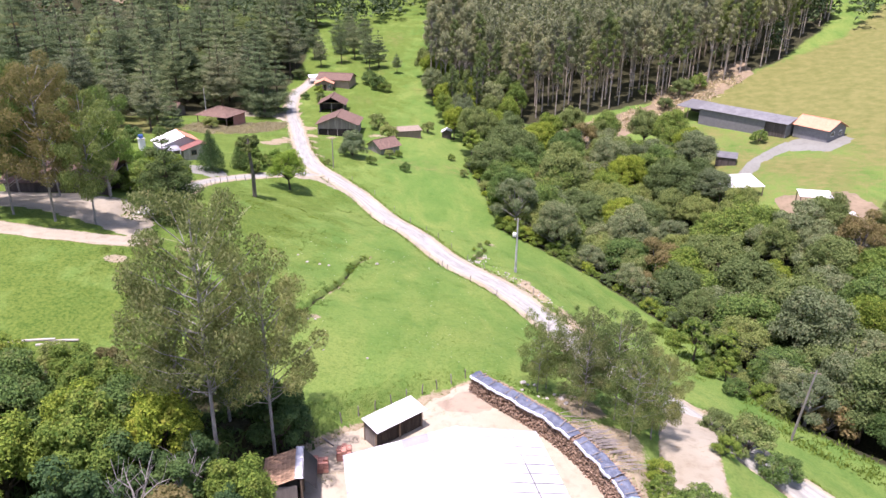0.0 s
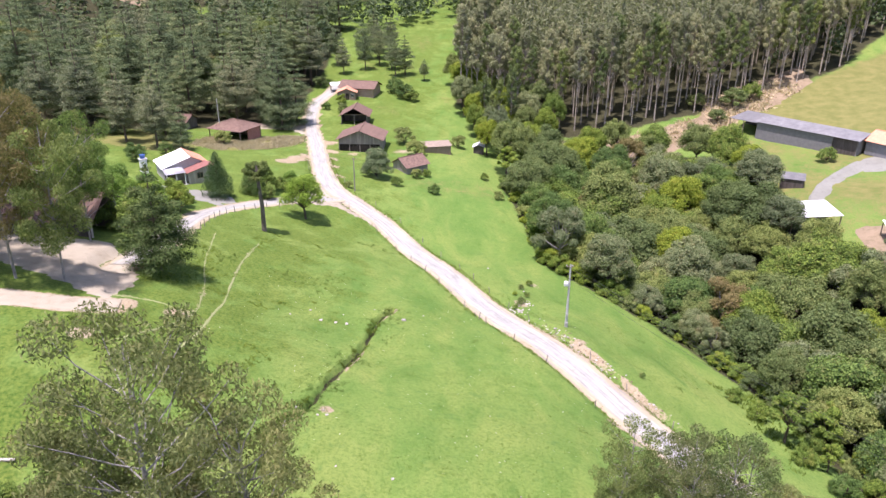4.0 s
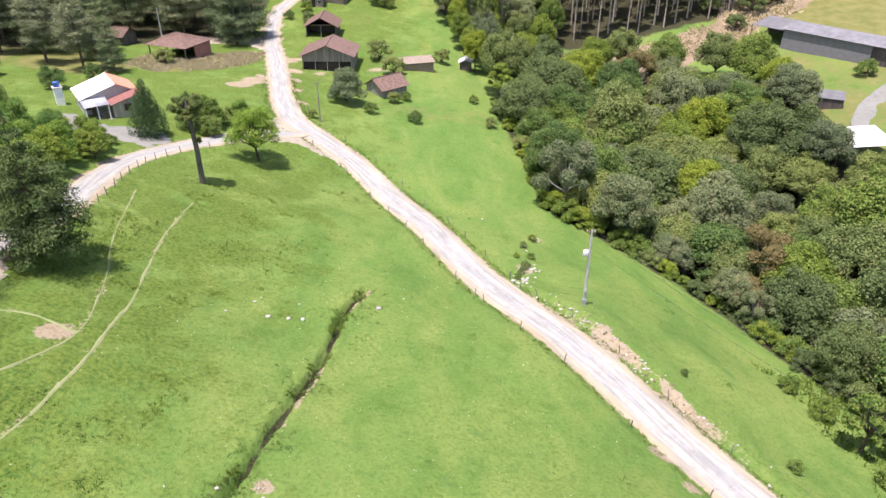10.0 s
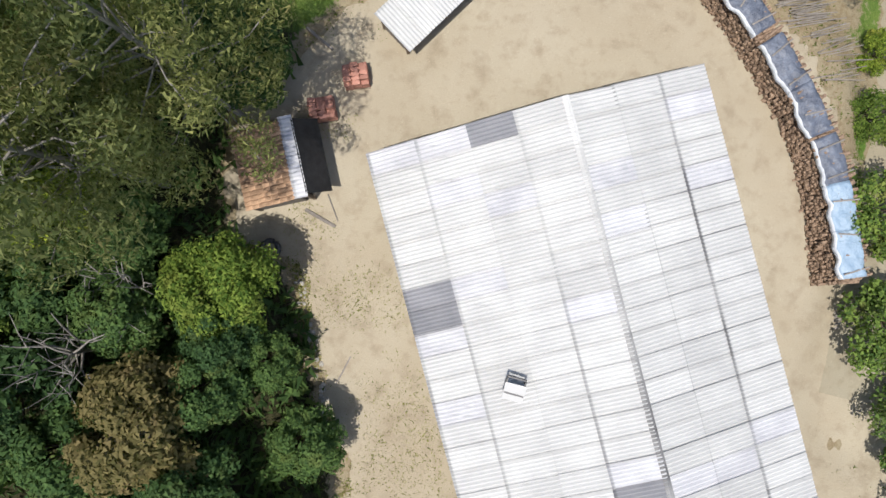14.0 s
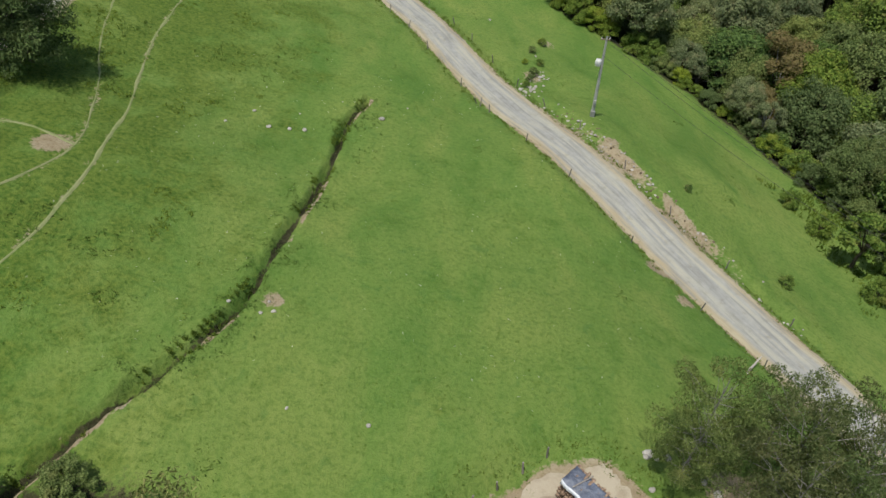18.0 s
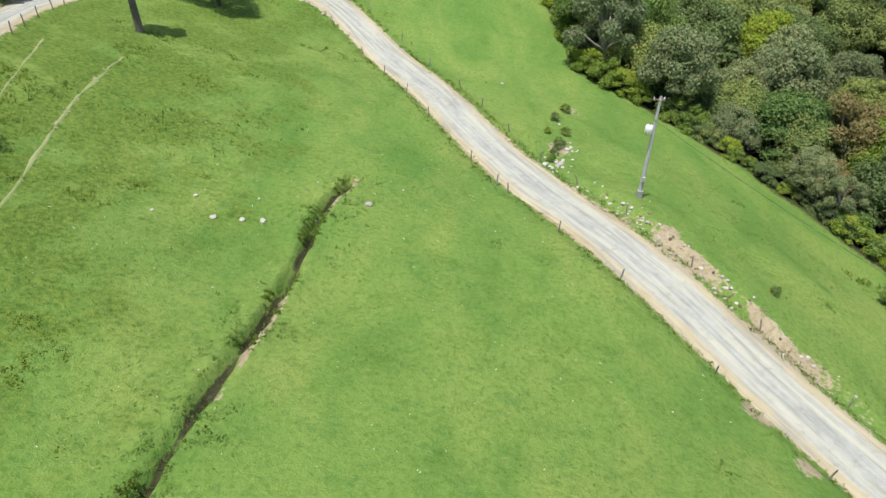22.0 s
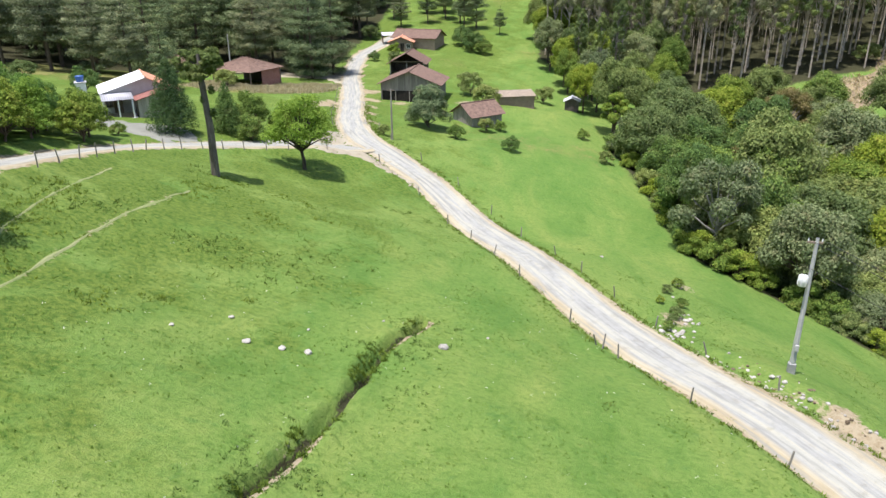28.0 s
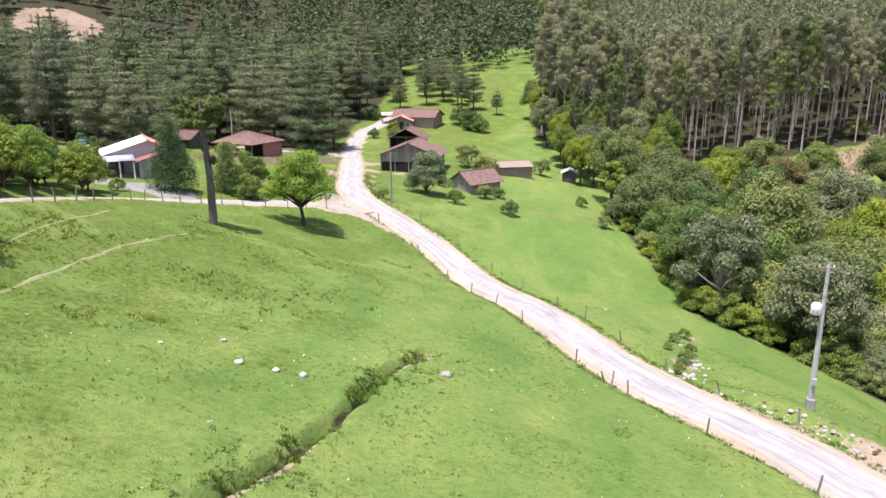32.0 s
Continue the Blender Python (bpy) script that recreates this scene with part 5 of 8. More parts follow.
for x, y, s, k in ((-46.6, 79.0, 0.72, 1), (-48.8, 82.8, 0.78, 1), (-51.0, 78.4, 0.85, 0), (-48.2, 74.6, 0.8, 0), (-53.6, 83.0, 0.8, 0), (-47.0, 70.4, 0.8, 1), (-50.6, 71.0, 0.95, 0), (-55.0, 76.0, 1.0, 0), (-46.0, 65.8, 0.85, 2), (-49.6, 65.6, 1.0, 0), (-57.5, 81.5, 0.95, 0),
                   (-54.4, 70.2, 1.05, 0), (-60.8, 77.4, 1.1, 0), (-58.6, 72.0, 1.1, 1), (-62.6, 84.6, 1.0, 0), (-65.6, 79.6, 1.15, 0), (-63.4, 74.4, 1.1, 0), (-67.6, 86.4, 1.05, 1), (-70.6, 82.4, 1.2, 0), (-60.0, 66.6, 1.0, 2), (-55.4, 64.6, 1.0, 0), (-44.6, 61.4, 0.75, 2),
                   (-73.0, 90.0, 1.1, 0), (-68.4, 94.0, 0.8, 2), (-75.4, 98.0, 0.9, 1), (-40.6, 101.4, 0.8, 1), (-39.2, 98.0, 0.55, 2), (-37.0, 105.0, 0.6, 0)):
    plant(HEDGE[k], x, y, s * 1.3, "small_tree", ("bright green garden tree beside the farmhouse drive", "leafy green garden tree beside the farmhouse drive", "olive garden tree beside the farmhouse drive")[k], "tree", "farm garden trees", sink=0.1)
for x, y, s, k in ((5.4, 70.5, 0.28, 0), (6.4, 74.0, 0.36, 1), (7.2, 77.0, 0.3, 0), (6.4, 80.6, 0.3, 1), (7.8, 84.4, 0.34, 2), (5.4, 76.4, 0.22, 2), (5.9, 72.4, 0.25, 1)):
    plant(SHRUBS[k], x, y, s, "shrub", ("leafy green shrub in the gully", "olive green shrub in the gully", "bright green shrub in the gully")[k], "shrub", "gully shrubs")

# ---- brickyard ----
def corrugated(name, length, width, waves, depth, mat, thick=0.008):
    """One corrugated sheet; the waves run along x."""
    n = waves * 4
    ys = np.linspace(0, width, n + 1)
    zs = depth * np.cos(np.linspace(0, 2 * math.pi * waves, n + 1))
    v, f = [], []
    for x in (0.0, length):
        for y, z in zip(ys, zs):
            v.append((x, y, z))
    for i in range(n):
        f.append((i, n + 1 + i, n + 2 + i, i + 1))
    o = len(v)
    v += [(x, y, z - thick) for x, y, z in v]
    f += [tuple(q + o for q in reversed(t)) for t in list(f)]
    for i in range(n):
        f.append((i, i + 1, o + i + 1, o + i))
        f.append((n + 2 + i, n + 1 + i, o + n + 1 + i, o + n + 2 + i))
    me = np_mesh(name, v, f, [mat])
    return me


def make_fibre(name, a, b, stain_shade, rand=0.06):
    n = Nodes(name, 0.58, 0.4)
    p = n.coords()
    big, fine = n.noise(p, 0.5, 4, 0.6), n.noise(p, 5.0, 4, 0.65)
    streak = n.noise(n.coords((1.0, 9.0, 1.0), True, radians(-15)), 0.7, 3, 0.6)
    col = n.mix(n.span(big, 0.35, 0.65), a, b)
    col = n.mix(n.span(streak, 0.60, 0.78, 0, 0.45), col, stain_shade)
    col = n.mix(n.span(fine, 0.62, 0.80, 0, 0.35), col, stain_shade)
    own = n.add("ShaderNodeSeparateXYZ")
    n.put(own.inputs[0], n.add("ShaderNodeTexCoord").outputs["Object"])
    # sheet laps darkened: thin overlap shadow and grime put into the colour
    lap_shade = n.math("MAXIMUM", n.span(own.outputs[1], 0.075, 0.025), n.span(own.outputs[0], 0.17, 0.09, 0, 0.9))
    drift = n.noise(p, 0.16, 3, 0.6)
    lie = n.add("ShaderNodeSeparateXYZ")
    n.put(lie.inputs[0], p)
    lap_share = n.math("MAXIMUM", n.span(lie.outputs[0], 3.5, 9.0, 0.22, 1.0), n.span(n.math("ADD", lie.outputs[0], n.math("MULTIPLY", lie.outputs[1], 0.266)), 0.6, -0.6, 0, 0.8))
    col = n.mix(n.math("MULTIPLY", lap_shade, n.math("MULTIPLY", n.span(n.math("ADD", drift, n.math("MULTIPLY", big, 0.35)), 0.50, 0.78, 0.15, 1.0), lap_share)), col, tuple(c * 0.42 for c in stain_shade))
    obj = n.add("ShaderNodeObjectInfo")
    n.color(n.hsv(col, 0.5, 1.0, n.span(obj.outputs["Random"], 0, 1, 1 - rand, 1 + rand)))
    n.bump(fine, 0.2, 0.01)
    return n.mat


M_FIBRE = make_fibre("white_fibre_cement", (0.49, 0.49, 0.49), (0.565, 0.565, 0.56), (0.28, 0.28, 0.29))
M_FIBRE_GREY = make_fibre("grey_fibre_cement", (0.20, 0.205, 0.225), (0.27, 0.27, 0.29), (0.14, 0.14, 0.15))
M_FIBRE_WORN = make_fibre("worn_fibre_cement", (0.48, 0.48, 0.51), (0.62, 0.62, 0.64), (0.22, 0.22, 0.24))
M_WOOD = make_plain("old_timber", (0.14, 0.105, 0.075), (0.26, 0.21, 0.16), 3.0, 0.85, 0.2, 0, 0.4, (1, 1, 0.2))
M_WOOD_GREY = make_plain("weathered_boards", (0.17, 0.15, 0.135), (0.30, 0.275, 0.25), 2.5, 0.85, 0.2, 0, 0.4, (1, 1, 0.15))
# near-black boards: deep shade put into the timber colour
M_WOOD_SHADED = make_plain("sooty_boards", (0.035, 0.030, 0.026), (0.080, 0.066, 0.055), 2.5, 0.9, 0.15, 0, 0.4, (1, 1, 0.15))
M_BRICK = make_plain("red_brick", (0.34, 0.15, 0.11), (0.52, 0.28, 0.22), 4.0, 0.9, 0.2, 0, 0.3, rand=0.25)
M_TILE = make_plain("clay_tile", (0.223, 0.139, 0.087), (0.445, 0.292, 0.190), 5.0, 0.9, 0.2, 0, 0.3, rand=0.3)
M_TILE_OLD = make_plain("old_clay_tile", (0.098, 0.066, 0.053), (0.188, 0.124, 0.098), 2.0, 0.9, 0.15, 0, 0.3, rand=0.15)
M_TILE_PALE = make_plain("pale_clay_tile", (0.205, 0.165, 0.125), (0.33, 0.27, 0.21), 2.0, 0.9, 0.2, 0, 0.3, rand=0.12)
M_TILE_RED = make_plain("red_clay_tile", (0.19, 0.080, 0.066), (0.27, 0.130, 0.110), 2.0, 0.85, 0.2, 0, 0.3, rand=0.12)
M_TILE_ORANGE = make_plain("orange_clay_tile", (0.46, 0.20, 0.12), (0.56, 0.29, 0.19), 2.0, 0.85, 0.2, 0, 0.3, rand=0.12)
M_CONCRETE = make_plain("concrete", (0.30, 0.30, 0.29), (0.44, 0.43, 0.41), 3.0, 0.85, 0.25, 0, 0.2)
M_LOG = make_plain("split_logs", (0.095, 0.064, 0.045), (0.320, 0.230, 0.165), 7.0, 0.9, 0.15, 0, 0.5, rand=0.45)
# near-black for doorways and bays: the shade inside put into the colour
M_INNER_SHADE = make_plain("dark_opening", (0.020, 0.018, 0.016), (0.035, 0.031, 0.028), 2.0, 0.95, 0.05, 0, 0.0)
M_BLACK_SHEET = make_plain("black_plastic", (0.012, 0.012, 0.013), (0.026, 0.026, 0.028), 3.0, 0.6, 0.3, 0, 0.2)
M_STEEL = make_plain("dark_steel", (0.06, 0.06, 0.065), (0.11, 0.11, 0.115), 5.0, 0.55, 0.5, 0.6, 0.1)

# the big roof: axes across and along the shed
RO, RU, RV = Vector((-3.355, 3.914, 0)), Vector((0.966, 0.257, 0)).normalized(), Vector((0.257, -0.966, 0)).normalized()
RWIDE, RIDGE_AT, EAVE, RIDGE = 15.21, 8.69, 3.6, 5.02
NROWS, ROW, COLS = 28, 1.032, (2.173, 2.173, 2.173, 2.173, 2.168, 2.168, 2.168)
brick_shed = thing("drying_shed", Matrix.Translation(RO), "long open shed with a white corrugated roof", "shed")
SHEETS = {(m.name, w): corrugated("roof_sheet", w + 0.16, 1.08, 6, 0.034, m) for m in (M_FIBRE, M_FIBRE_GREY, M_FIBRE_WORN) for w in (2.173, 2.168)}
_rng = np.random.default_rng(21)
for r in range(NROWS):
    u = 0.0
    for c, w in enumerate(COLS):
        left = u < RIDGE_AT - 0.1
        z0 = EAVE + (RIDGE - EAVE) * (u / RIDGE_AT if left else (RWIDE - u) / (RWIDE - RIDGE_AT))
        z1 = EAVE + (RIDGE - EAVE) * ((u + w) / RIDGE_AT if left else (RWIDE - u - w) / (RWIDE - RIDGE_AT))
        mat = M_FIBRE
        if (r, c) in ((0, 2), (7, 0), (6, 0), (16, 3), (17, 3), (23, 1)):
            mat = M_FIBRE_GREY
        elif (r, c) in ((0, 0), (0, 1), (15, 3), (8, 0), (19, 5)) or _rng.random() < 0.06:
            mat = M_FIBRE_WORN
        slope = math.atan2(z1 - z0, w)
        base = RU * (u - 0.08) + RV * (r * ROW) + Vector((0, 0, z0 + 0.012 * (r % 2) + (0.022 if (left and c % 2) or (not left and c % 2 == 0) else 0)))
        rot = Matrix((RU * math.cos(slope) + Vector((0, 0, math.sin(slope))), RV, (RU * -math.sin(slope) + Vector((0, 0, math.cos(slope)))))).transposed().to_4x4()
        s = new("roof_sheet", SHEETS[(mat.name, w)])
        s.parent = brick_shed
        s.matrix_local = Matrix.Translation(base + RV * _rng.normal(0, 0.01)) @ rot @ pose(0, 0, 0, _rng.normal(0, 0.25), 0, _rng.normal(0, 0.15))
        u += w
# ridge cap, beams and posts
for r in range(0, NROWS, 2):
    bm = bmesh.new()
    for sgn, sl in ((-1, 0.165), (1, 0.218)):
        q = [RU * (RIDGE_AT + sgn * d) + RV * (r * ROW + l) + Vector((0, 0, RIDGE + 0.06 - sl * d)) for d, l in ((0, 0), (0.16, 0), (0.16, 2.1), (0, 2.1))]
        top = [bm.verts.new(p) for p in q]
        low = [bm.verts.new(p - Vector((0, 0, 0.012))) for p in q]
        bm.faces.new(top if sgn < 0 else top[::-1])
        bm.faces.new(low[::-1] if sgn < 0 else low)
        for i in range(4):
            j = (i + 1) % 4
            bm.faces.new((top[i], low[i], low[j], top[j]))
    bmesh.ops.recalc_face_normals(bm, faces=bm.faces)
    part("ridge_cap", bm, M_FIBRE, brick_shed)
for r in range(0, NROWS + 1, 4):
    for u, top in ((0.4, 3.6), (4.4, 4.28), (RIDGE_AT, 4.97), (12.0, 4.26), (14.8, 3.6)):
        p = RU * u + RV * (r * ROW + 0.3)
        bm = box_bm(-0.08, -0.08, 0, 0.08, 0.08, top - 0.12, 0.01)
        bmesh.ops.transform(bm, matrix=Matrix.Translation(p), verts=bm.verts)
        part("post", bm, M_WOOD, brick_shed)
    for a, za, b, zb in ((0.0, EAVE, RIDGE_AT, RIDGE), (RIDGE_AT, RIDGE, RWIDE, EAVE)):
        p0, p1 = RU * a + RV * (r * ROW + 0.3) + Vector((0, 0, za - 0.11)), RU * b + RV * (r * ROW + 0.3) + Vector((0, 0, zb - 0.11))
        v, f = tube([p0, p1], [0.07, 0.07], 4)
        part("rafter", np_mesh("rafter", v, f, [M_WOOD]), None, brick_shed)
# raised vent sheet near the ridge
bm = bmesh.new()
add_box(bm, -0.42, -0.36, 0.0, 0.42, -0.30, 0.42)
add_box(bm, -0.42, 0.30, 0.0, 0.42, 0.36, 0.30)
add_box(bm, -0.42, -0.30, 0.0, -0.36, 0.30, 0.36)
add_box(bm, 0.36, -0.30, 0.0, 0.42, 0.30, 0.36)
vent = thing("roof_vent", pose(2.99, -6.03, 4.63, 0, 0, -15), "small raised vent box on the shed roof", "vent")
part("vent_box", bm, M_STEEL, vent)
bm = box_bm(-0.46, -0.62, 0.40, 0.46, 0.12, 0.43)
bmesh.ops.rotate(bm, cent=(0, 0, 0.42), matrix=Matrix.Rotation(radians(8), 3, "X"), verts=bm.verts)
part("vent_cover", bm, M_FIBRE, vent)
# brick stacks drying under the roof
STACK_MESH = []
for i in range(2):
    bm = bmesh.new()
    for k in range(9):
        for j in range(3):
            add_box(bm, -1.8 + 0.4 * k, -0.5 + 0.34 * j, 0.0, -1.8 + 0.4 * k + 0.37, -0.5 + 0.34 * j + 0.3, 1.0 + 0.12 * ((k + j + i) % 3))
    STACK_MESH.append(bm_mesh("bricks", bm, M_BRICK))
for r in range(5):
    for u in (3.2, 7.2, 11.6):
        p = RO + RU * u + RV * (3.0 + 5.6 * r)
        st = thing("brick_stack", pose(p.x, p.y, ground_z(p.x, p.y), 0, 0, 15), "stack of red bricks drying under the roof", "bricks", "drying brick stacks")
        part("bricks", STACK_MESH[(r + int(u)) % 2], None, st)

# --- small white-roofed shed ---
WU, WV = Vector((0.72, 0.69, 0)).normalized(), Vector((0.69, -0.72, 0)).normalized()
white_shed = thing("small_shed", pose(-3.2, 10.45, 0), "small lean-to shed with a white corrugated roof", "shed")
WS = corrugated("roof_sheet", 2.35, 1.10, 6, 0.026, M_FIBRE)
WSG = corrugated("roof_sheet", 2.35, 1.10, 6, 0.026, M_FIBRE_WORN)
for i in range(5):
    rot = Matrix((WV * 0.995 + Vector((0, 0, -0.1)), WU, (WV * 0.1 + Vector((0, 0, 0.995))))).transposed().to_4x4()
    s = new("roof_sheet", WSG if i == 3 else WS)
    s.parent = white_shed
    s.matrix_local = Matrix.Translation(WU * (i * 1.06) + Vector((0, 0, 2.2 + 0.014 * (i % 2)))) @ rot
for u, v, h in ((0.2, 0.25, 2.1), (2.7, 0.25, 2.1), (5.1, 0.25, 2.1), (0.2, 1.9, 1.9), (2.7, 1.9, 1.9), (5.1, 1.9, 1.9)):
    bm = box_bm(-0.07, -0.07, -0.2, 0.07, 0.07, h, 0.008)
    bmesh.ops.transform(bm, matrix=Matrix.Translation(WU * u + WV * v), verts=bm.verts)
    part("post", bm, M_WOOD, white_shed)
# low near-side wall is added, coloured as the shade under the roof
for a, b, h in ((WU * 0.2 + WV * 0.25, WU * 5.1 + WV * 0.25, 1.7), (WU * 0.2 + WV * 0.25, WU * 0.2 + WV * 1.9, 1.7), (WU * 0.2 + WV * 1.78, WU * 5.1 + WV * 1.78, 1.6)):
    d = (b - a).normalized()
    nb = int((b - a).length / 0.24)
    for i in range(nb):
        p = a + d * (i + 0.5) * (b - a).length / nb
        bm = box_bm(-0.113, -0.012, 0.0, 0.113, 0.012, h)
        bmesh.ops.transform(bm, matrix=Matrix.Translation(p) @ Matrix.Rotation(math.atan2(d.y, d.x), 4, "Z"), verts=bm.verts)
        part("board", bm, M_WOOD_SHADED if h < 1.65 else M_WOOD_GREY, white_shed)

# --- tiled shed under the trees ---
tile_shed = thing("tiled_shed", pose(-7.95, 3.6, 0, 0, 0, 12), "small shed with mossy clay roof tiles and an open side", "shed")
TILE_ME = []
for k in range(2):
    v, f = [], []
    for x in (0.0, 0.40):
        for i in range(6):
            a = math.pi * i / 5
            v.append((x, -0.105 * math.cos(a), 0.055 * math.sin(a) + (0.012 if x == 0 else 0)))
    for i in range(5):
        f.append((i, i + 1, 7 + i, 6 + i))
    TILE_ME.append(np_mesh("tile", v, f, [M_TILE]))
_rng = np.random.default_rng(31)
for r in range(7):
    for c in range(17):
        t = new("tile", TILE_ME[0])
        t.parent = tile_shed
        x, y = 0.95 - 0.345 * r, -1.78 + 0.212 * c
        t.matrix_local = Matrix.Translation((x - 0.4, y, 2.70 - 0.105 * r)) @ pose(0, 0, 0, _rng.normal(0, 1.5), -17 + _rng.normal(0, 1.0), _rng.normal(0, 2.5))
bm = bmesh.new()
bm2 = [bm.verts.new(p) for p in ((1.0, -1.85, 2.76), (-1.45, -1.85, 2.03), (-1.45, 1.85, 2.03), (1.0, 1.85, 2.76))]
bm.faces.new(bm2)
bmesh.ops.solidify(bm, geom=bm.faces[:], thickness=0.04)
part("roof_boards", bm, M_WOOD, tile_shed)
s = new("roof_sheet", corrugated("roof_sheet", 0.62, 3.75, 20, 0.022, M_FIBRE_WORN))
s.parent = tile_shed
s.matrix_local = Matrix.Translation((0.88, -1.87, 2.86)) @ pose(0, 0, 0, 0, 6, 0)
# near-black sheet sloping down from the roof edge
bm = bmesh.new()
add_box(bm, 0, -1.72, -0.012, 1.65, 1.72, 0.0)
black = part("black_sheet", bm, M_BLACK_SHEET, tile_shed, "black sheet sloping down over the open side")
black.matrix_local = Matrix.Translation((1.44, 0, 2.84)) @ pose(0, 0, 0, 0, 52, 0)
for x, y, h in ((1.35, -1.75, 2.75), (1.35, 1.75, 2.75), (-1.3, -1.75, 2.05), (-1.3, 1.75, 2.05), (1.35, 0, 2.75)):
    part("post", box_bm(x - 0.07, y - 0.07, -0.3, x + 0.07, y + 0.07, h, 0.008), M_WOOD, tile_shed)
# right-hand wall is near-black: its shaded side put into the colour
for x0, y0, x1, y1, h in ((-1.34, -1.7, -1.28, 1.7, 2.0), (-1.25, 1.72, 1.0, 1.78, 2.1), (-1.25, -1.78, 1.0, -1.72, 2.1), (1.24, -1.66, 1.28, 1.66, 2.45)):
    part("wall", box_bm(x0, y0, -0.2, x1, y1, h), M_WOOD_SHADED if x0 > 1 else M_WOOD_GREY, tile_shed)

# --- brick pallets ---
BRICK_ME = bm_mesh("brick", box_bm(-0.095, -0.045, -0.045, 0.095, 0.045, 0.045, 0.006), M_BRICK)
BLOCK_ME = bm_mesh("brick", box_bm(-0.19, -0.10, -0.095, 0.19, 0.10, 0.095, 0.01), M_BRICK)
for px, py, turn, seed in ((-5.82, 6.40, 10, 1), (-4.22, 8.0, 8, 2)):
    rng = np.random.default_rng(seed)
    pal = thing("brick_pallet", pose(px, py, ground_z(px, py), 0, 0, turn), "pallet of red hollow bricks stacked in rows", "bricks", "brick pallets")
    bm = bmesh.new()
    for k in range(5):
        add_box(bm, -0.6, -0.58 + 0.27 * k, 0.09, 0.6, -0.58 + 0.27 * k + 0.12, 0.115)
    for k in range(3):
        add_box(bm, -0.58 + 0.53 * k, -0.6, 0.0, -0.48 + 0.53 * k, 0.6, 0.09)
    part("pallet", bm, M_WOOD, pal)
    for lay in range(5):
        for i in range(3):
            for j in range(5):
                if lay == 4 and rng.random() < 0.3:
                    continue
                b = new("brick", BLOCK_ME)
                b.parent = pal
                b.matrix_local = pose(-0.40 + 0.40 * i + rng.normal(0, 0.012), -0.44 + 0.215 * j + rng.normal(0, 0.01), 0.215 + 0.195 * lay, 0, 0, rng.normal(0, 2 if lay < 4 else 9))

# --- stacked firewood under a tarpaulin ---
PILE = dense([(6.1, 18.5), (8.1, 16.5), (11.8, 13.2), (13.7, 11.0), (15.3, 8.6), (16.7, 6.1), (17.6, 4.0), (18.2, 1.4), (18.7, -1.9)], 0.5)
_t = np.gradient(PILE, axis=0)
_t /= np.linalg.norm(_t, axis=1)[:, None]
_n = np.stack([_t[:, 1], -_t[:, 0]], 1)          # towards the yard side is minus
_arc = np.concatenate([[0], np.cumsum(np.linalg.norm(np.diff(PILE, axis=0), axis=1))])
_inward = np.sign((np.array([6.0, 2.0]) - PILE[len(PILE) // 2]) @ _n[len(PILE) // 2])
_n = _n * _inward


def along(s):
    return np.array([np.interp(s, _arc, PILE[:, 0]), np.interp(s, _arc, PILE[:, 1])]), np.array([np.interp(s, _arc, _n[:, 0]), np.interp(s, _arc, _n[:, 1])])


firewood = thing("firewood_stack", Matrix.Identity(4), "long curved stack of split brown firewood", "firewood")
LOG_ME = []
_rng = np.random.default_rng(41)
for k in range(4):
    sides = 5 + k % 2
    v, f = [], []
    rr = _rng.uniform(0.8, 1.15, sides)
    for x in (-0.5, 0.5):
        for i in range(sides):
            a = 2 * math.pi * i / sides
            v.append((x, 0.085 * rr[i] * math.cos(a), 0.085 * rr[i] * math.sin(a)))
    quads = [(i, (i + 1) % sides, sides + (i + 1) % sides, sides + i) for i in range(sides)]
    me = bpy.data.meshes.new("log")
    me.from_pydata(v, [], [q[::-1] for q in quads] + [tuple(range(sides)), tuple(range(2 * sides - 1, sides - 1, -1))])
    me.materials.append(M_LOG)
    LOG_ME.append(me)
_single, _joined_v, _joined_f = 0, [], []
LAYERS = 11
for lay in range(LAYERS):
    z = 0.09 + 0.155 * lay
    s = _rng.uniform(0, 0.15)
    while s < _arc[-1]:
        p, nn = along(s)
        out = 0.18 + (0.18 + 0.45 * s / _arc[-1]) * (1 - lay / LAYERS) ** 0.8 + _rng.normal(0, 0.07)
        c = p + nn * (out - 0.5)
        ang = math.degrees(math.atan2(nn[1], nn[0])) + _rng.normal(0, 5)
        sc = _rng.uniform(0.75, 1.25)
        m = pose(c[0], c[1], max(ground_z(c[0], c[1]), -0.05) + z + _rng.normal(0, 0.02), _rng.uniform(0, 360), _rng.normal(0, 4), ang) @ Matrix.Diagonal((1, sc, sc, 1))
        me = LOG_ME[int(_rng.integers(4))]
        if lay >= 3 and 9.0 < s < 17.0 and _single < 290:
            b = new("log", me)
            b.parent = firewood
            b.matrix_local = m
            _single += 1
        else:
            o = len(_joined_v)
            _joined_v += [tuple(m @ v.co) for v in me.vertices]
            _joined_f += [tuple(i + o for i in q.vertices) for q in me.polygons]
        s += 0.165 * _rng.uniform(0.9, 1.15)
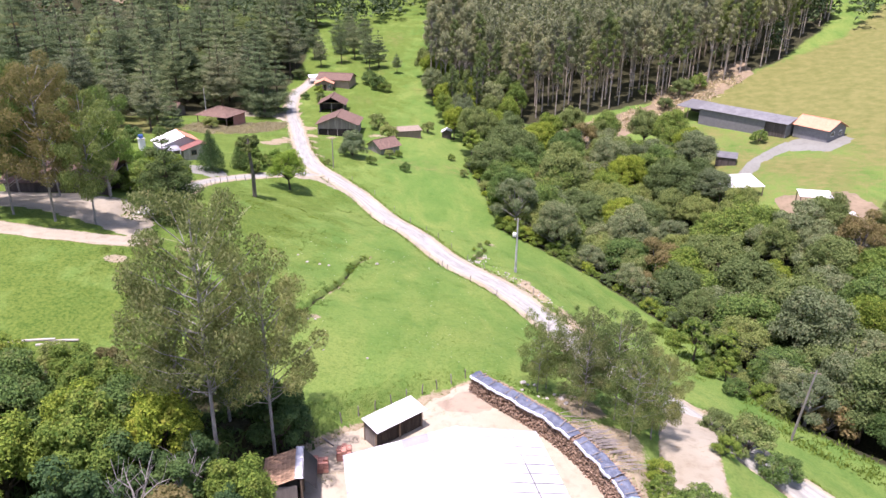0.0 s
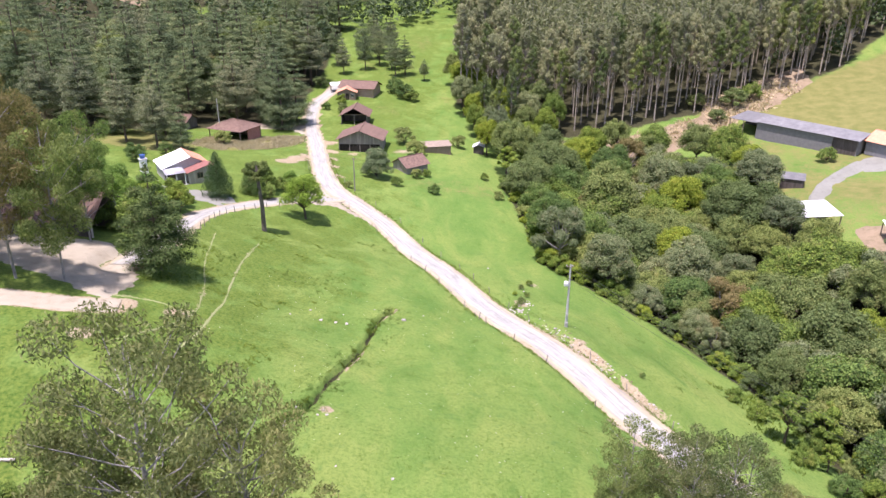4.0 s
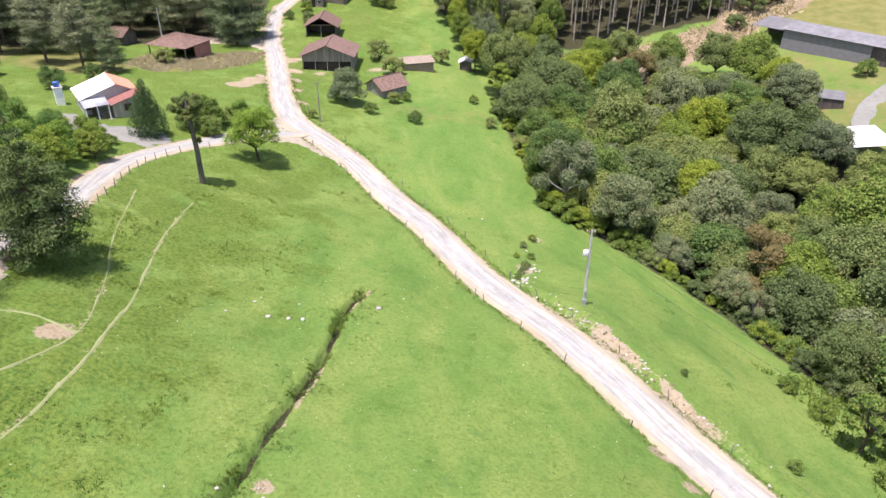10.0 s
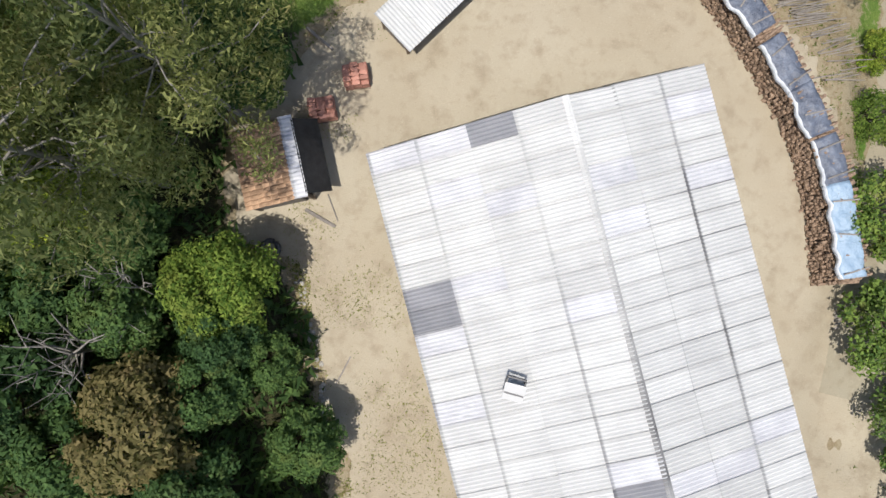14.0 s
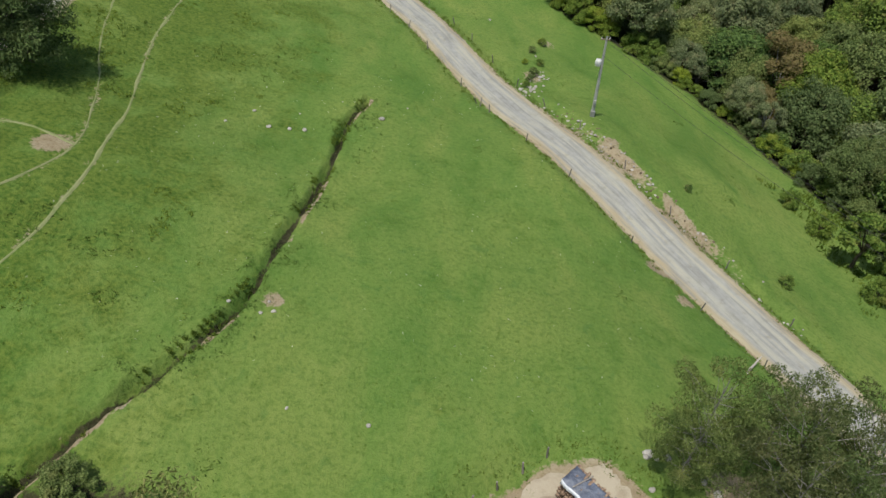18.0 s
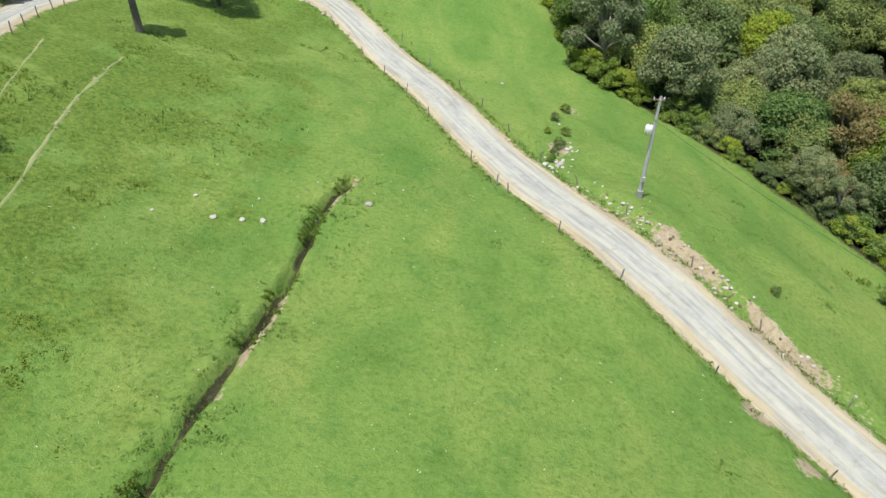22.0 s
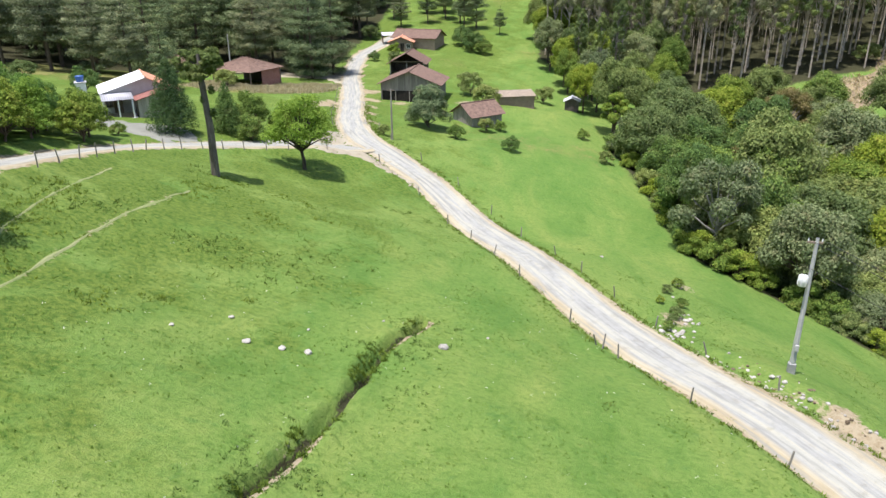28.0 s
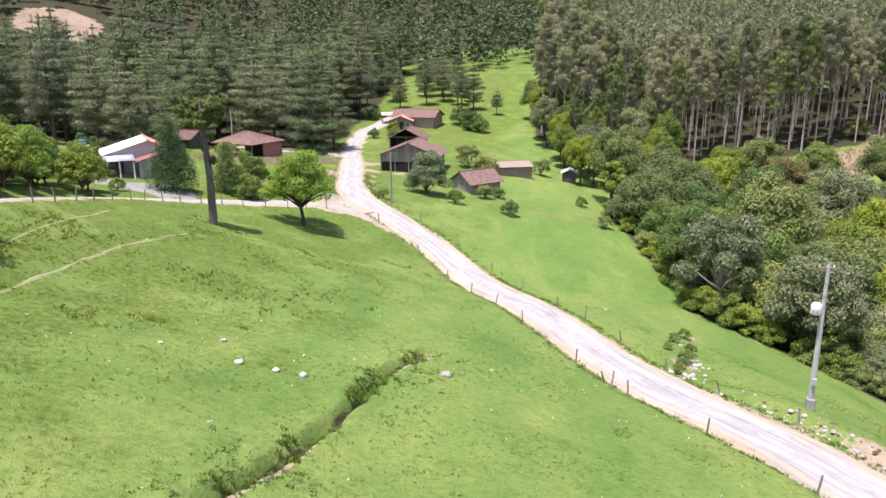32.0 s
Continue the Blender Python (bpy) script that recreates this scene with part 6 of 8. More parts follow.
# back half of the stack
for lay in range(LAYERS + 1):
    s = _rng.uniform(0, 0.15)
    while s < _arc[-1]:
        p, nn = along(s)
        c = p - nn * (0.55 + _rng.normal(0, 0.05))
        ang = math.degrees(math.atan2(nn[1], nn[0])) + _rng.normal(0, 4)
        m = pose(c[0], c[1], 0.09 + 0.155 * lay, _rng.uniform(0, 360), 0, ang)
        me = LOG_ME[int(_rng.integers(4))]
        o = len(_joined_v)
        _joined_v += [tuple(m @ v.co) for v in me.vertices]
        _joined_f += [tuple(i + o for i in q.vertices) for q in me.polygons]
        s += 0.33
_me = bpy.data.meshes.new("logs")
_me.from_pydata(_joined_v, [], _joined_f)
_me.materials.append(M_LOG)
tagged(part("log_heap", _me, None, firewood), kind="stuff")


def make_tarp(name, a, b):
    n = Nodes(name, 0.42, 0.5)
    p = n.coords()
    big, fine = n.noise(p, 1.2, 4, 0.6, 0.6), n.noise(p, 6.0, 4, 0.65, 0.8)
    n.color(n.mix(n.span(n.math("ADD", n.math("MULTIPLY", big, 0.6), n.math("MULTIPLY", fine, 0.4)), 0.36, 0.64), a, b))
    n.bump(n.math("ADD", big, n.math("MULTIPLY", fine, 0.6)), 0.7, 0.12)
    return n.mat


M_TARP = make_tarp("dark_blue_tarpaulin", (0.055, 0.065, 0.095), (0.165, 0.190, 0.245))
M_TARP_BLUE = make_tarp("light_blue_tarpaulin", (0.21, 0.31, 0.43), (0.33, 0.43, 0.54))
M_TARP_EDGE = make_tarp("pale_plastic_edge", (0.55, 0.58, 0.63), (0.72, 0.74, 0.78))


def tarp_strip(parent, s0, s1, mat, lift):
    ss = np.arange(s0, s1, 0.16)
    us = np.linspace(-1.06, 0.44, 13)
    V = []
    for s in ss:
        p, nn = along(min(s, _arc[-1] - 0.01))
        for k, u in enumerate(us):
            wob = 0.07 * vnoise(np.array([s * 3.0]), np.array([u * 5.0]), 1.0, 51)[0] + 0.05 * vnoise(np.array([s * 9.0]), np.array([u * 9.0]), 1.0, 52)[0]
            z = 1.92 + lift - 0.10 * abs(u + 0.4) + wob - (0.75 if k == 0 else 0.22 if k == 1 else 0) - (0.20 if k == len(us) - 1 else 0)
            uu = u + 0.12 * vnoise(np.array([s * 2.0]), np.array([7.0]), 1.0, 53)[0] * (1 if k > 6 else 0.3)
            q = p + nn * uu
            V.append((q[0], q[1], z))
    n, m = len(ss), len(us)
    i = np.arange(n * m).reshape(n, m)
    F = np.stack([i[:-1, :-1], i[1:, :-1], i[1:, 1:], i[:-1, 1:]], -1).reshape(-1, 4)
    if _inward > 0:
        F = F[:, ::-1]
    edge = np.tile(np.arange(m - 1) == m - 2, n - 1).astype(int)
    ob = part("plastic_sheet", np_mesh("plastic_sheet", V, F, [mat, M_TARP_EDGE], edge, smooth=True), None, parent)
    sol = ob.modifiers.new("thick", "SOLIDIFY")
    sol.thickness = 0.012


tarp = thing("tarpaulin", Matrix.Identity(4), "dark blue plastic tarpaulin laid along the firewood stack", "tarpaulin")
_s = 0.0
while _s < _arc[-1] - 4.8:
    tarp_strip(tarp, _s, min(_s + _rng.uniform(2.2, 3.4), _arc[-1] - 4.6), M_TARP, _rng.uniform(-0.02, 0.03))
    _s += 2.55
tarp_end = thing("tarpaulin", Matrix.Identity(4), "light blue plastic tarpaulin over the firewood end", "tarpaulin")
tarp_strip(tarp_end, _arc[-1] - 4.7, _arc[-1] - 2.3, M_TARP_BLUE, 0.02)
tarp_strip(tarp_end, _arc[-1] - 2.5, _arc[-1] - 0.2, M_TARP_BLUE, 0.04)
BATTEN = bm_mesh("batten", box_bm(-0.62, -0.035, -0.02, 0.62, 0.035, 0.02, 0.006), M_WOOD_GREY)
for i in range(17):
    s = 1.0 + i * 1.55 + _rng.uniform(-0.3, 0.3)
    if s > _arc[-1] - 0.4:
        break
    p, nn = along(s)
    c = p - nn * 0.40
    b = new("batten", BATTEN)
    b.matrix_world = pose(c[0], c[1], 1.99, 0, 0, math.degrees(math.atan2(nn[1], nn[0])) + _rng.normal(0, 9))
    tagged(b, "grey timber batten holding down the tarpaulin", "batten", "tarpaulin battens")

# poles heaped behind the stack
brush = thing("pole_heap", pose(17.6, 11.6, 0), "heap of thin dry poles behind the firewood", "poles")
for i in range(90):
    L = _rng.uniform(1.4, 2.6)
    ang = radians(_rng.normal(28, 14))
    c = Vector((_rng.normal(0.0, 0.5), _rng.normal(0.0, 1.7), 0.1 + 0.45 * _rng.random()))
    c.x -= 0.62 * c.y
    c.z += ground_z(17.6 + c.x, 11.6 + c.y)
    d = Vector((math.cos(ang), math.sin(ang) * 0.4, _rng.normal(0, 0.06))) * L * 0.5
    v, f = tube([c - d, c + d], [0.035, 0.022], 5)
    part("pole", np_mesh("pole", v, f, [M_WOOD_GREY]), None, brush)
pallet = thing("pallet", pose(19.5, -3.75, ground_z(19.5, -3.75), 0, 0, 12), "weathered wooden pallet lying on the sand", "pallet")
for k in range(6):
    part("slat", box_bm(-0.55, -0.5 + 0.19 * k, 0.10, 0.55, -0.5 + 0.19 * k + 0.10, 0.12), M_WOOD_GREY, pallet)
for k in range(3):
    part("bearer", box_bm(-0.5 + 0.45 * k, -0.5, 0.0, -0.4 + 0.45 * k, 0.55, 0.10), M_WOOD_GREY, pallet)
# beams and an old tyre beside the tiled shed
for x, y, z, L, a, r in ((-6.15, 10.0, 0.25, 2.0, -40, 0.09), (-6.0, 1.2, 0.15, 1.7, -30, 0.10), (-5.4, 1.7, 0.2, 1.4, -70, 0.035), (-4.9, -6.2, 0.08, 1.5, 62, 0.05)):
    g = ground_z(x, y)
    v, f = tube([(-L / 2, 0, 0), (L / 2, 0, 0)], [r, r * 0.9], 6)
    b = new("timber_beam", np_mesh("timber_beam", v, f, [M_WOOD_GREY]))
    b.matrix_world = pose(x, y, g + z * 0.5, 0, 0, a)
    tagged(b, "loose grey timber beam lying on the ground", "beam")
bm = bmesh.new()
v, f = tube([(0.42 * math.cos(2 * math.pi * i / 16), 0.42 * math.sin(2 * math.pi * i / 16), 0) for i in range(17)], [0.13] * 17, 8)
bm.free()
tyre = new("tyre", np_mesh("tyre", v, f, [M_STEEL], smooth=True))
tyre.matrix_world = pose(-8.45, -0.3, ground_z(-8.45, -0.3) + 0.12)
tagged(tyre, "old black tyre lying on the dirt", "tyre")

# ---- farm buildings ----
M_PLASTER = make_plain("grey_plaster", (0.40, 0.385, 0.37), (0.50, 0.485, 0.47), 1.5, 0.85, 0.2, 0, 0.15)
M_BOARD_PALE = make_plain("pale_boards", (0.34, 0.31, 0.27), (0.46, 0.43, 0.39), 2.0, 0.85, 0.2, 0, 0.3, (1, 1, 0.15))
M_BOARD_DARK = make_plain("dark_boards", (0.060, 0.050, 0.045), (0.13, 0.11, 0.10), 2.0, 0.85, 0.2, 0, 0.3, (1, 1, 0.15))
M_WALL_BROWN = make_plain("brown_plaster", (0.26, 0.19, 0.15), (0.36, 0.27, 0.21), 1.5, 0.85, 0.2, 0, 0.15)
M_WALL_BLUE = make_plain("blue_grey_plaster", (0.165, 0.162, 0.167), (0.223, 0.218, 0.217), 1.5, 0.85, 0.2, 0, 0.15)
M_ROOF_GREY = make_plain("grey_roof", (0.121, 0.121, 0.125), (0.198, 0.198, 0.199), 0.6, 0.7, 0.3, 0, 0.2)
M_WHITE = make_plain("white_sheet", (0.60, 0.60, 0.60), (0.68, 0.68, 0.68), 0.8, 0.7, 0.3, 0, 0.1)
M_WHITE_PAINT = make_plain("white_paint", (0.70, 0.70, 0.69), (0.78, 0.78, 0.77), 1.0, 0.6, 0.3, 0, 0.1)
M_BLUE = make_plain("blue_plastic", (0.03, 0.09, 0.30), (0.05, 0.13, 0.38), 2.0, 0.4, 0.5, 0, 0.05)
M_GLASS = make_plain("dark_glass", (0.015, 0.017, 0.020), (0.03, 0.034, 0.04), 1.0, 0.08, 0.6, 0, 0.0)


def ribbed_slope(name, a, b, c, d, mat, ribs, parent, thick=0.06, rise=0.035):
    """A tiled or ribbed roof slope: a, b along the eave, d, c along the ridge; ribs run up the slope."""
    a, b, c, d = (Vector(p) for p in (a, b, c, d))
    nrm = (b - a).cross(d - a).normalized()
    n = ribs * 4
    v, f = [], []
    for t in (0.0, 1.0):
        for i in range(n + 1):
            s = i / n
            p = a.lerp(b, s) if t == 0 else d.lerp(c, s)
            v.append(p + nrm * (rise * (0.5 + 0.5 * math.cos(2 * math.pi * ribs * s))))
    for i in range(n):
        f.append((i, i + 1, n + 2 + i, n + 1 + i))
    o = len(v)
    v += [p - nrm * (thick + 0.0) for p in v]
    f += [tuple(q + o for q in t[::-1]) for t in list(f)]
    for i in range(n):
        f.append((i + 1, i, o + i, o + i + 1))
        f.append((n + 1 + i, n + 2 + i, o + n + 2 + i, o + n + 1 + i))
    f.append((0, n + 1, o + n + 1, o))
    f.append((2 * n + 1, n, o + n, o + 2 * n + 1))
    return part(name, np_mesh(name, [tuple(p) for p in v], f, [mat]), None, parent)


def wall_panel(parent, p0, p1, z0, h0, h1, mat, name="wall", thick=0.14, apex=None, board=0.0, at=0.5):
    """An upright wall from p0 to p1, with sloping top or gable; of single boards where board is their width."""
    p0, p1 = Vector((*p0, 0)), Vector((*p1, 0))
    L = (p1 - p0).length
    d = (p1 - p0).normalized()
    n = Vector((d.y, -d.x, 0))

    def top(s):
        if apex is None:
            return h0 + (h1 - h0) * s / L
        return h0 + (apex - h0) * min(s / (L * at), (L - s) / (L - L * at))

    cuts = [0, L * at, L] if apex else [0, L]
    if board:
        k = max(1, int(L / board))
        spans = [(L * i / k + 0.012, L * (i + 1) / k - 0.012) for i in range(k)]
    else:
        spans = list(zip(cuts, cuts[1:]))
    made = []
    bm = bmesh.new()
    for i, (s0, s1) in enumerate(spans):
        off = n * (0.012 * (i % 2) if board else 0)
        pts = [p0 + d * s0, p0 + d * s1]
        low = [p + off + Vector((0, 0, z0)) for p in pts]
        up = [p + off + Vector((0, 0, top(s))) for p, s in zip(pts, (s0, s1))]
        t = n * thick
        vs = [bm.verts.new(p) for p in (low[0], low[1], up[1], up[0], low[0] - t, low[1] - t, up[1] - t, up[0] - t)]
        for q in ((0, 1, 2, 3), (5, 4, 7, 6), (4, 0, 3, 7), (1, 5, 6, 2), (3, 2, 6, 7), (4, 5, 1, 0)):
            bm.faces.new([vs[j] for j in q])
        if board:
            made.append(part("board", bm, mat, parent))
            bm = bmesh.new()
    if not board:
        bmesh.ops.recalc_face_normals(bm, faces=bm.faces)
        made.append(part(name, bm, mat, parent))
    else:
        bm.free()
    return made


def opening(parent, name, at, d, w, h, z, mat=None, frame_mat=None, proud=0.03):
    """A window or door set on a wall: frame, pane and sill. at: middle on the wall face, d: along the wall."""
    d = Vector((*d, 0)).normalized()
    n = Vector((d.y, -d.x, 0))
    m = Matrix((d, n, Vector((0, 0, 1)))).transposed().to_4x4()
    m.translation = Vector((at[0], at[1], z))
    e = new(name, bm_mesh(name, box_bm(-w / 2, -0.02, 0, w / 2, 0.012, h), mat or M_GLASS))
    e.parent = parent
    e.matrix_local = m
    for x0, x1, z0, z1 in ((-w / 2 - 0.06, -w / 2 + 0.02, -0.04, h + 0.06), (w / 2 - 0.02, w / 2 + 0.06, -0.04, h + 0.06), (-w / 2 - 0.06, w / 2 + 0.06, h - 0.02, h + 0.07), (-w / 2 - 0.1, w / 2 + 0.1, -0.09, -0.01), (-0.025, 0.025, 0, h)):
        part("frame", box_bm(x0, -0.03, z0, x1, proud + 0.02, z1), frame_mat or M_WOOD, e)
    return e


def gable_house(name, x, y, turn, wide, deep, eave, ridge, roof_mats, wall_mat, label, over=0.45, ribs=None, board=0.0, front=True, category="house", z=None, back=True, peak=0.0):
    """A gabled building; local x along the front, local y to the back, ridge from front to back."""
    g = ground_z(x, y) if z is None else z
    ob = thing(name, pose(x, y, g, 0, 0, turn), label, category)
    w = wide / 2
    e, e2 = eave - over * (ridge - eave) / (w + peak), eave - over * (ridge - eave) / (w - peak)
    k = ribs or int(deep / 0.3)
    ribbed_slope("roof", (-w - over, deep + over, e), (-w - over, -over, e), (peak, -over, ridge), (peak, deep + over, ridge), roof_mats[0], k, ob)
    ribbed_slope("roof", (w + over, -over, e2), (w + over, deep + over, e2), (peak, deep + over, ridge), (peak, -over, ridge), roof_mats[-1], k, ob)
    v, f = tube([(peak, -over - 0.02, ridge + 0.04), (peak, deep + over + 0.02, ridge + 0.04)], [0.11, 0.11], 8)
    part("ridge_cap", np_mesh("ridge_cap", v, f, [roof_mats[-1]]), None, ob)
    if front:
        wall_panel(ob, (-w, 0), (w, 0), -0.6, eave, eave, wall_mat, apex=ridge - 0.08, board=board, at=(w + peak) / wide)
    if back:
        wall_panel(ob, (w, deep), (-w, deep), -0.6, eave, eave, wall_mat, apex=ridge - 0.08, at=(w - peak) / wide)
    wall_panel(ob, (w, 0.14), (w, deep - 0.14), -0.6, eave, eave, wall_mat, board=board)
    wall_panel(ob, (-w, deep - 0.14), (-w, 0.14), -0.6, eave, eave, wall_mat)
    return ob


def posts(parent, spots, h, r=0.09, mat=None):
    for x, y in spots:
        part("post", box_bm(x - r, y - r, -0.8, x + r, y + r, h, 0.01), mat or M_WOOD, parent)


# --- farmhouse ---
HT = 37.5
hz = -1.75
farmhouse = gable_house("farmhouse", -55.6, 101.9, HT, 7.9, 6.4, 2.75, 4.25, (M_WHITE, M_TILE_ORANGE), M_PLASTER, "grey farmhouse with a white and orange gabled roof", 0.4, z=hz, peak=1.1)
# lower red-roofed front wing
w0, w1, wc, pj = -0.35, 4.4, 3.4, 2.9
ribbed_slope("roof", (w0 - 0.35, 0.0, 2.02), (w0 - 0.35, -pj - 0.4, 2.02), (wc, -pj - 0.4, 3.12), (wc, 0.0, 3.12), M_TILE_RED, 11, farmhouse)
ribbed_slope("roof", (w1 + 0.35, -pj - 0.4, 2.68), (w1 + 0.35, 0.0, 2.68), (wc, 0.0, 3.12), (wc, -pj - 0.4, 3.12), M_TILE_RED, 11, farmhouse)
wall_panel(farmhouse, (w0, -pj), (w1, -pj), -0.8, 2.1, 2.1, M_BOARD_PALE, apex=3.05, board=0.3, at=(wc - w0) / (w1 - w0))
wall_panel(farmhouse, (w1, -pj + 0.15), (w1, -0.02), -0.8, 2.7, 2.7, M_BOARD_PALE, board=0.3)
wall_panel(farmhouse, (w0, -0.02), (w0, -pj + 0.15), -0.8, 2.05, 2.05, M_BOARD_PALE, board=0.3)
opening(farmhouse, "window", (1.75, -pj - 0.03), (1, 0), 1.05, 0.95, 0.85)
opening(farmhouse, "window", (w1 + 0.03, -1.2), (0, 1), 0.9, 0.9, 1.0)
opening(farmhouse, "window", (3.97, 2.2), (0, 1), 1.0, 0.95, 1.1)
opening(farmhouse, "window", (3.97, 4.6), (0, 1), 1.0, 0.95, 1.1)
# porch
ribbed_slope("porch_roof", (-4.3, -3.2, 2.25), (-0.75, -3.2, 2.25), (-0.75, 0.0, 2.62), (-4.3, 0.0, 2.62), M_FIBRE_WORN, 14, farmhouse, 0.03)
posts(farmhouse, ((-4.1, -3.0), (-2.5, -3.0), (-0.95, -3.0)), 2.25, 0.08, M_WHITE_PAINT)
part("railing", box_bm(-4.1, -3.04, 0.0, -0.95, -2.98, 0.7), M_BOARD_DARK, farmhouse)
part("porch_floor", box_bm(-4.3, -3.2, -0.6, -0.55, -0.02, 0.05), M_CONCRETE, farmhouse)
opening(farmhouse, "door", (-2.4, -0.03), (1, 0), 0.9, 2.0, 0.06, M_WOOD)
opening(farmhouse, "window", (-3.4, -0.03), (1, 0), 0.8, 0.9, 1.0)
tower = thing("water_tower", pose(-64.6, 103.6, ground_z(-64.6, 103.6), 0, 0, HT), "white masonry tower carrying a blue water tank", "water tower")
part("tower", box_bm(-0.6, -0.6, -0.5, 0.6, 0.6, 2.7, 0.02), M_WHITE_PAINT, tower)
part("slab", box_bm(-0.72, -0.72, 2.7, 0.72, 0.72, 2.82, 0.01), M_CONCRETE, tower)
v, f = tube([(0, 0, 2.82), (0, 0, 3.45), (0, 0, 3.55), (0, 0, 3.62)], [0.42, 0.5, 0.5, 0.12], 16)
part("tank", np_mesh("tank", v, f, [M_BLUE], smooth=True), None, tower)
soil_patch("forecourt", [(-42.2, 92), (-45, 88.5), (-51, 90.5), (-55.5, 91), (-60.5, 95), (-63, 99), (-60.5, 99.6), (-56.5, 95.6), (-52.2, 95.2), (-47, 96.5)], M_PAVE, "grey gravel forecourt of the farmhouse", 0.5, 0.06)

# --- open barn with a hipped tile roof ---
open_barn = thing("open_barn", pose(-64.4, 150.2, ground_z(-64.4, 150.2), 0, 0, -18), "open-sided barn with a hipped brown tile roof", "barn")
a, e, r = 5.2, 2.7, 4.7
C = [(-a, -a + 0.6, e), (a, -a + 0.6, e), (a, a - 0.6, e), (-a, a - 0.6, e)]
P, Q = (-0.7, 0, r), (0.7, 0, r)
ribbed_slope("roof", C[0], C[1], Q, P, M_TILE_OLD, 30, open_barn)
ribbed_slope("roof", C[1], C[2], Q, Q, M_TILE_OLD, 26, open_barn)
ribbed_slope("roof", C[2], C[3], P, Q, M_TILE_OLD, 30, open_barn)
ribbed_slope("roof", C[3], C[0], P, P, M_TILE_OLD, 26, open_barn)
posts(open_barn, [(x, y) for x in (-4.6, 0.0, 4.6) for y in (-4.0, 4.0)], 2.75, 0.10)
wall_panel(open_barn, (4.3, 4.1), (-4.6, 4.1), -0.8, 2.6, 2.6, M_BOARD_DARK, board=0.0)
wall_panel(open_barn, (4.6, -1.0), (4.6, 4.0), -0.8, 2.6, 2.6, M_BRICK)
back_barn = gable_house("barn", -78.5, 157.0, 80, 5.0, 8.0, 2.4, 3.7, (M_TILE_OLD,), M_BOARD_DARK, "low dark board shed with a brown tile roof", 0.5, category="barn")

# --- two gabled barns beside the road ---
barn = gable_house("barn", -32.3, 147.2, 2, 10.4, 8.5, 3.3, 5.35, (M_TILE_OLD,), M_WOOD_GREY, "grey board barn with a brown tile gable roof", 0.7, board=0.34, category="barn")
# flat panel on the wall stands in for the shaded inside of the bays
part("open_bay", box_bm(-5.0, -0.05, 0.0, 5.0, -0.02, 1.95), M_INNER_SHADE, barn, "flat dark panel standing for the shade inside the open bays")
for k in range(5):
    part("post", box_bm(-5.06 + 2.5 * k, -0.16, -0.4, -4.94 + 2.5 * k, -0.06, 2.1, 0.01), M_WOOD_GREY, barn)
barn2 = gable_house("barn", -39.0, 172.8, 4, 7.2, 7.5, 2.7, 4.6, (M_TILE_OLD,), M_BOARD_DARK, "open-fronted barn with a brown tile gable roof", 0.7, front=False, category="barn")
posts(barn2, ((-3.5, 0.1), (0, 0.1), (3.5, 0.1)), 2.8, 0.10, M_WOOD_GREY)
part("beam", box_bm(-3.7, 0.0, 2.7, 3.7, 0.18, 2.9), M_WOOD, barn2)
part("hay_store", box_bm(-3.3, 4.5, 0.0, 3.3, 7.2, 1.8, 0.08), M_BOARD_DARK, barn2)

# --- upper farmhouse ---
upper = gable_house("farmhouse", -38.4, 205.5, 82, 7.2, 11.0, 2.7, 4.2, (M_TILE_OLD,), M_WALL_BROWN, "brown farmhouse with a dark tile roof", 0.6)
upper_w = gable_house("house_wing", -46.6, 198.4, 8, 5.6, 4.4, 2.4, 3.5, (M_TILE_ORANGE,), M_WALL_BROWN, "front wing with a pale orange tile roof", 0.5)
opening(upper_w, "door", (0.3, -0.03), (1, 0), 0.9, 2.0, 0.0, M_INNER_SHADE)
opening(upper_w, "window", (-1.6, -0.03), (1, 0), 0.9, 0.9, 0.9, M_GLASS, M_WHITE_PAINT)
opening(upper_w, "window", (1.8, -0.03), (1, 0), 0.9, 0.9, 0.9, M_GLASS, M_WHITE_PAINT)
lean = thing("lean_to", pose(-51.5, 207.0, ground_z(-51.5, 207), 0, 0, 20), "small open lean-to beside the upper farmhouse", "shed")
ribbed_slope("roof", (-2.2, -1.6, 2.2), (2.2, -1.6, 2.2), (2.2, 1.6, 2.7), (-2.2, 1.6, 2.7), M_FIBRE_WORN, 14, lean, 0.03)
posts(lean, ((-2, -1.4), (2, -1.4), (-2, 1.4), (2, 1.4)), 2.2)

# --- meadow hut and sheds ---
hut = gable_house("hut", -16.4, 138.4, 135, 5.2, 5.9, 2.0, 3.5, (M_TILE_OLD, M_TILE_OLD), M_WOOD_GREY, "small board hut with a reddish tile roof", 0.5, category="hut", board=0.32)
opening(hut, "door", (-2.53, 1.6), (0, -1), 1.6, 1.6, 0.0, M_INNER_SHADE)
meadow_shed = thing("shed", pose(-14.4, 153.3, ground_z(-14.4, 153.3), 0, 0, 20), "low brown shed with a pale tile roof", "shed")
ribbed_slope("roof", (-3.8, -1.9, 1.75), (3.8, -1.9, 1.75), (3.8, 1.9, 2.3), (-3.8, 1.9, 2.3), M_TILE_PALE, 25, meadow_shed)
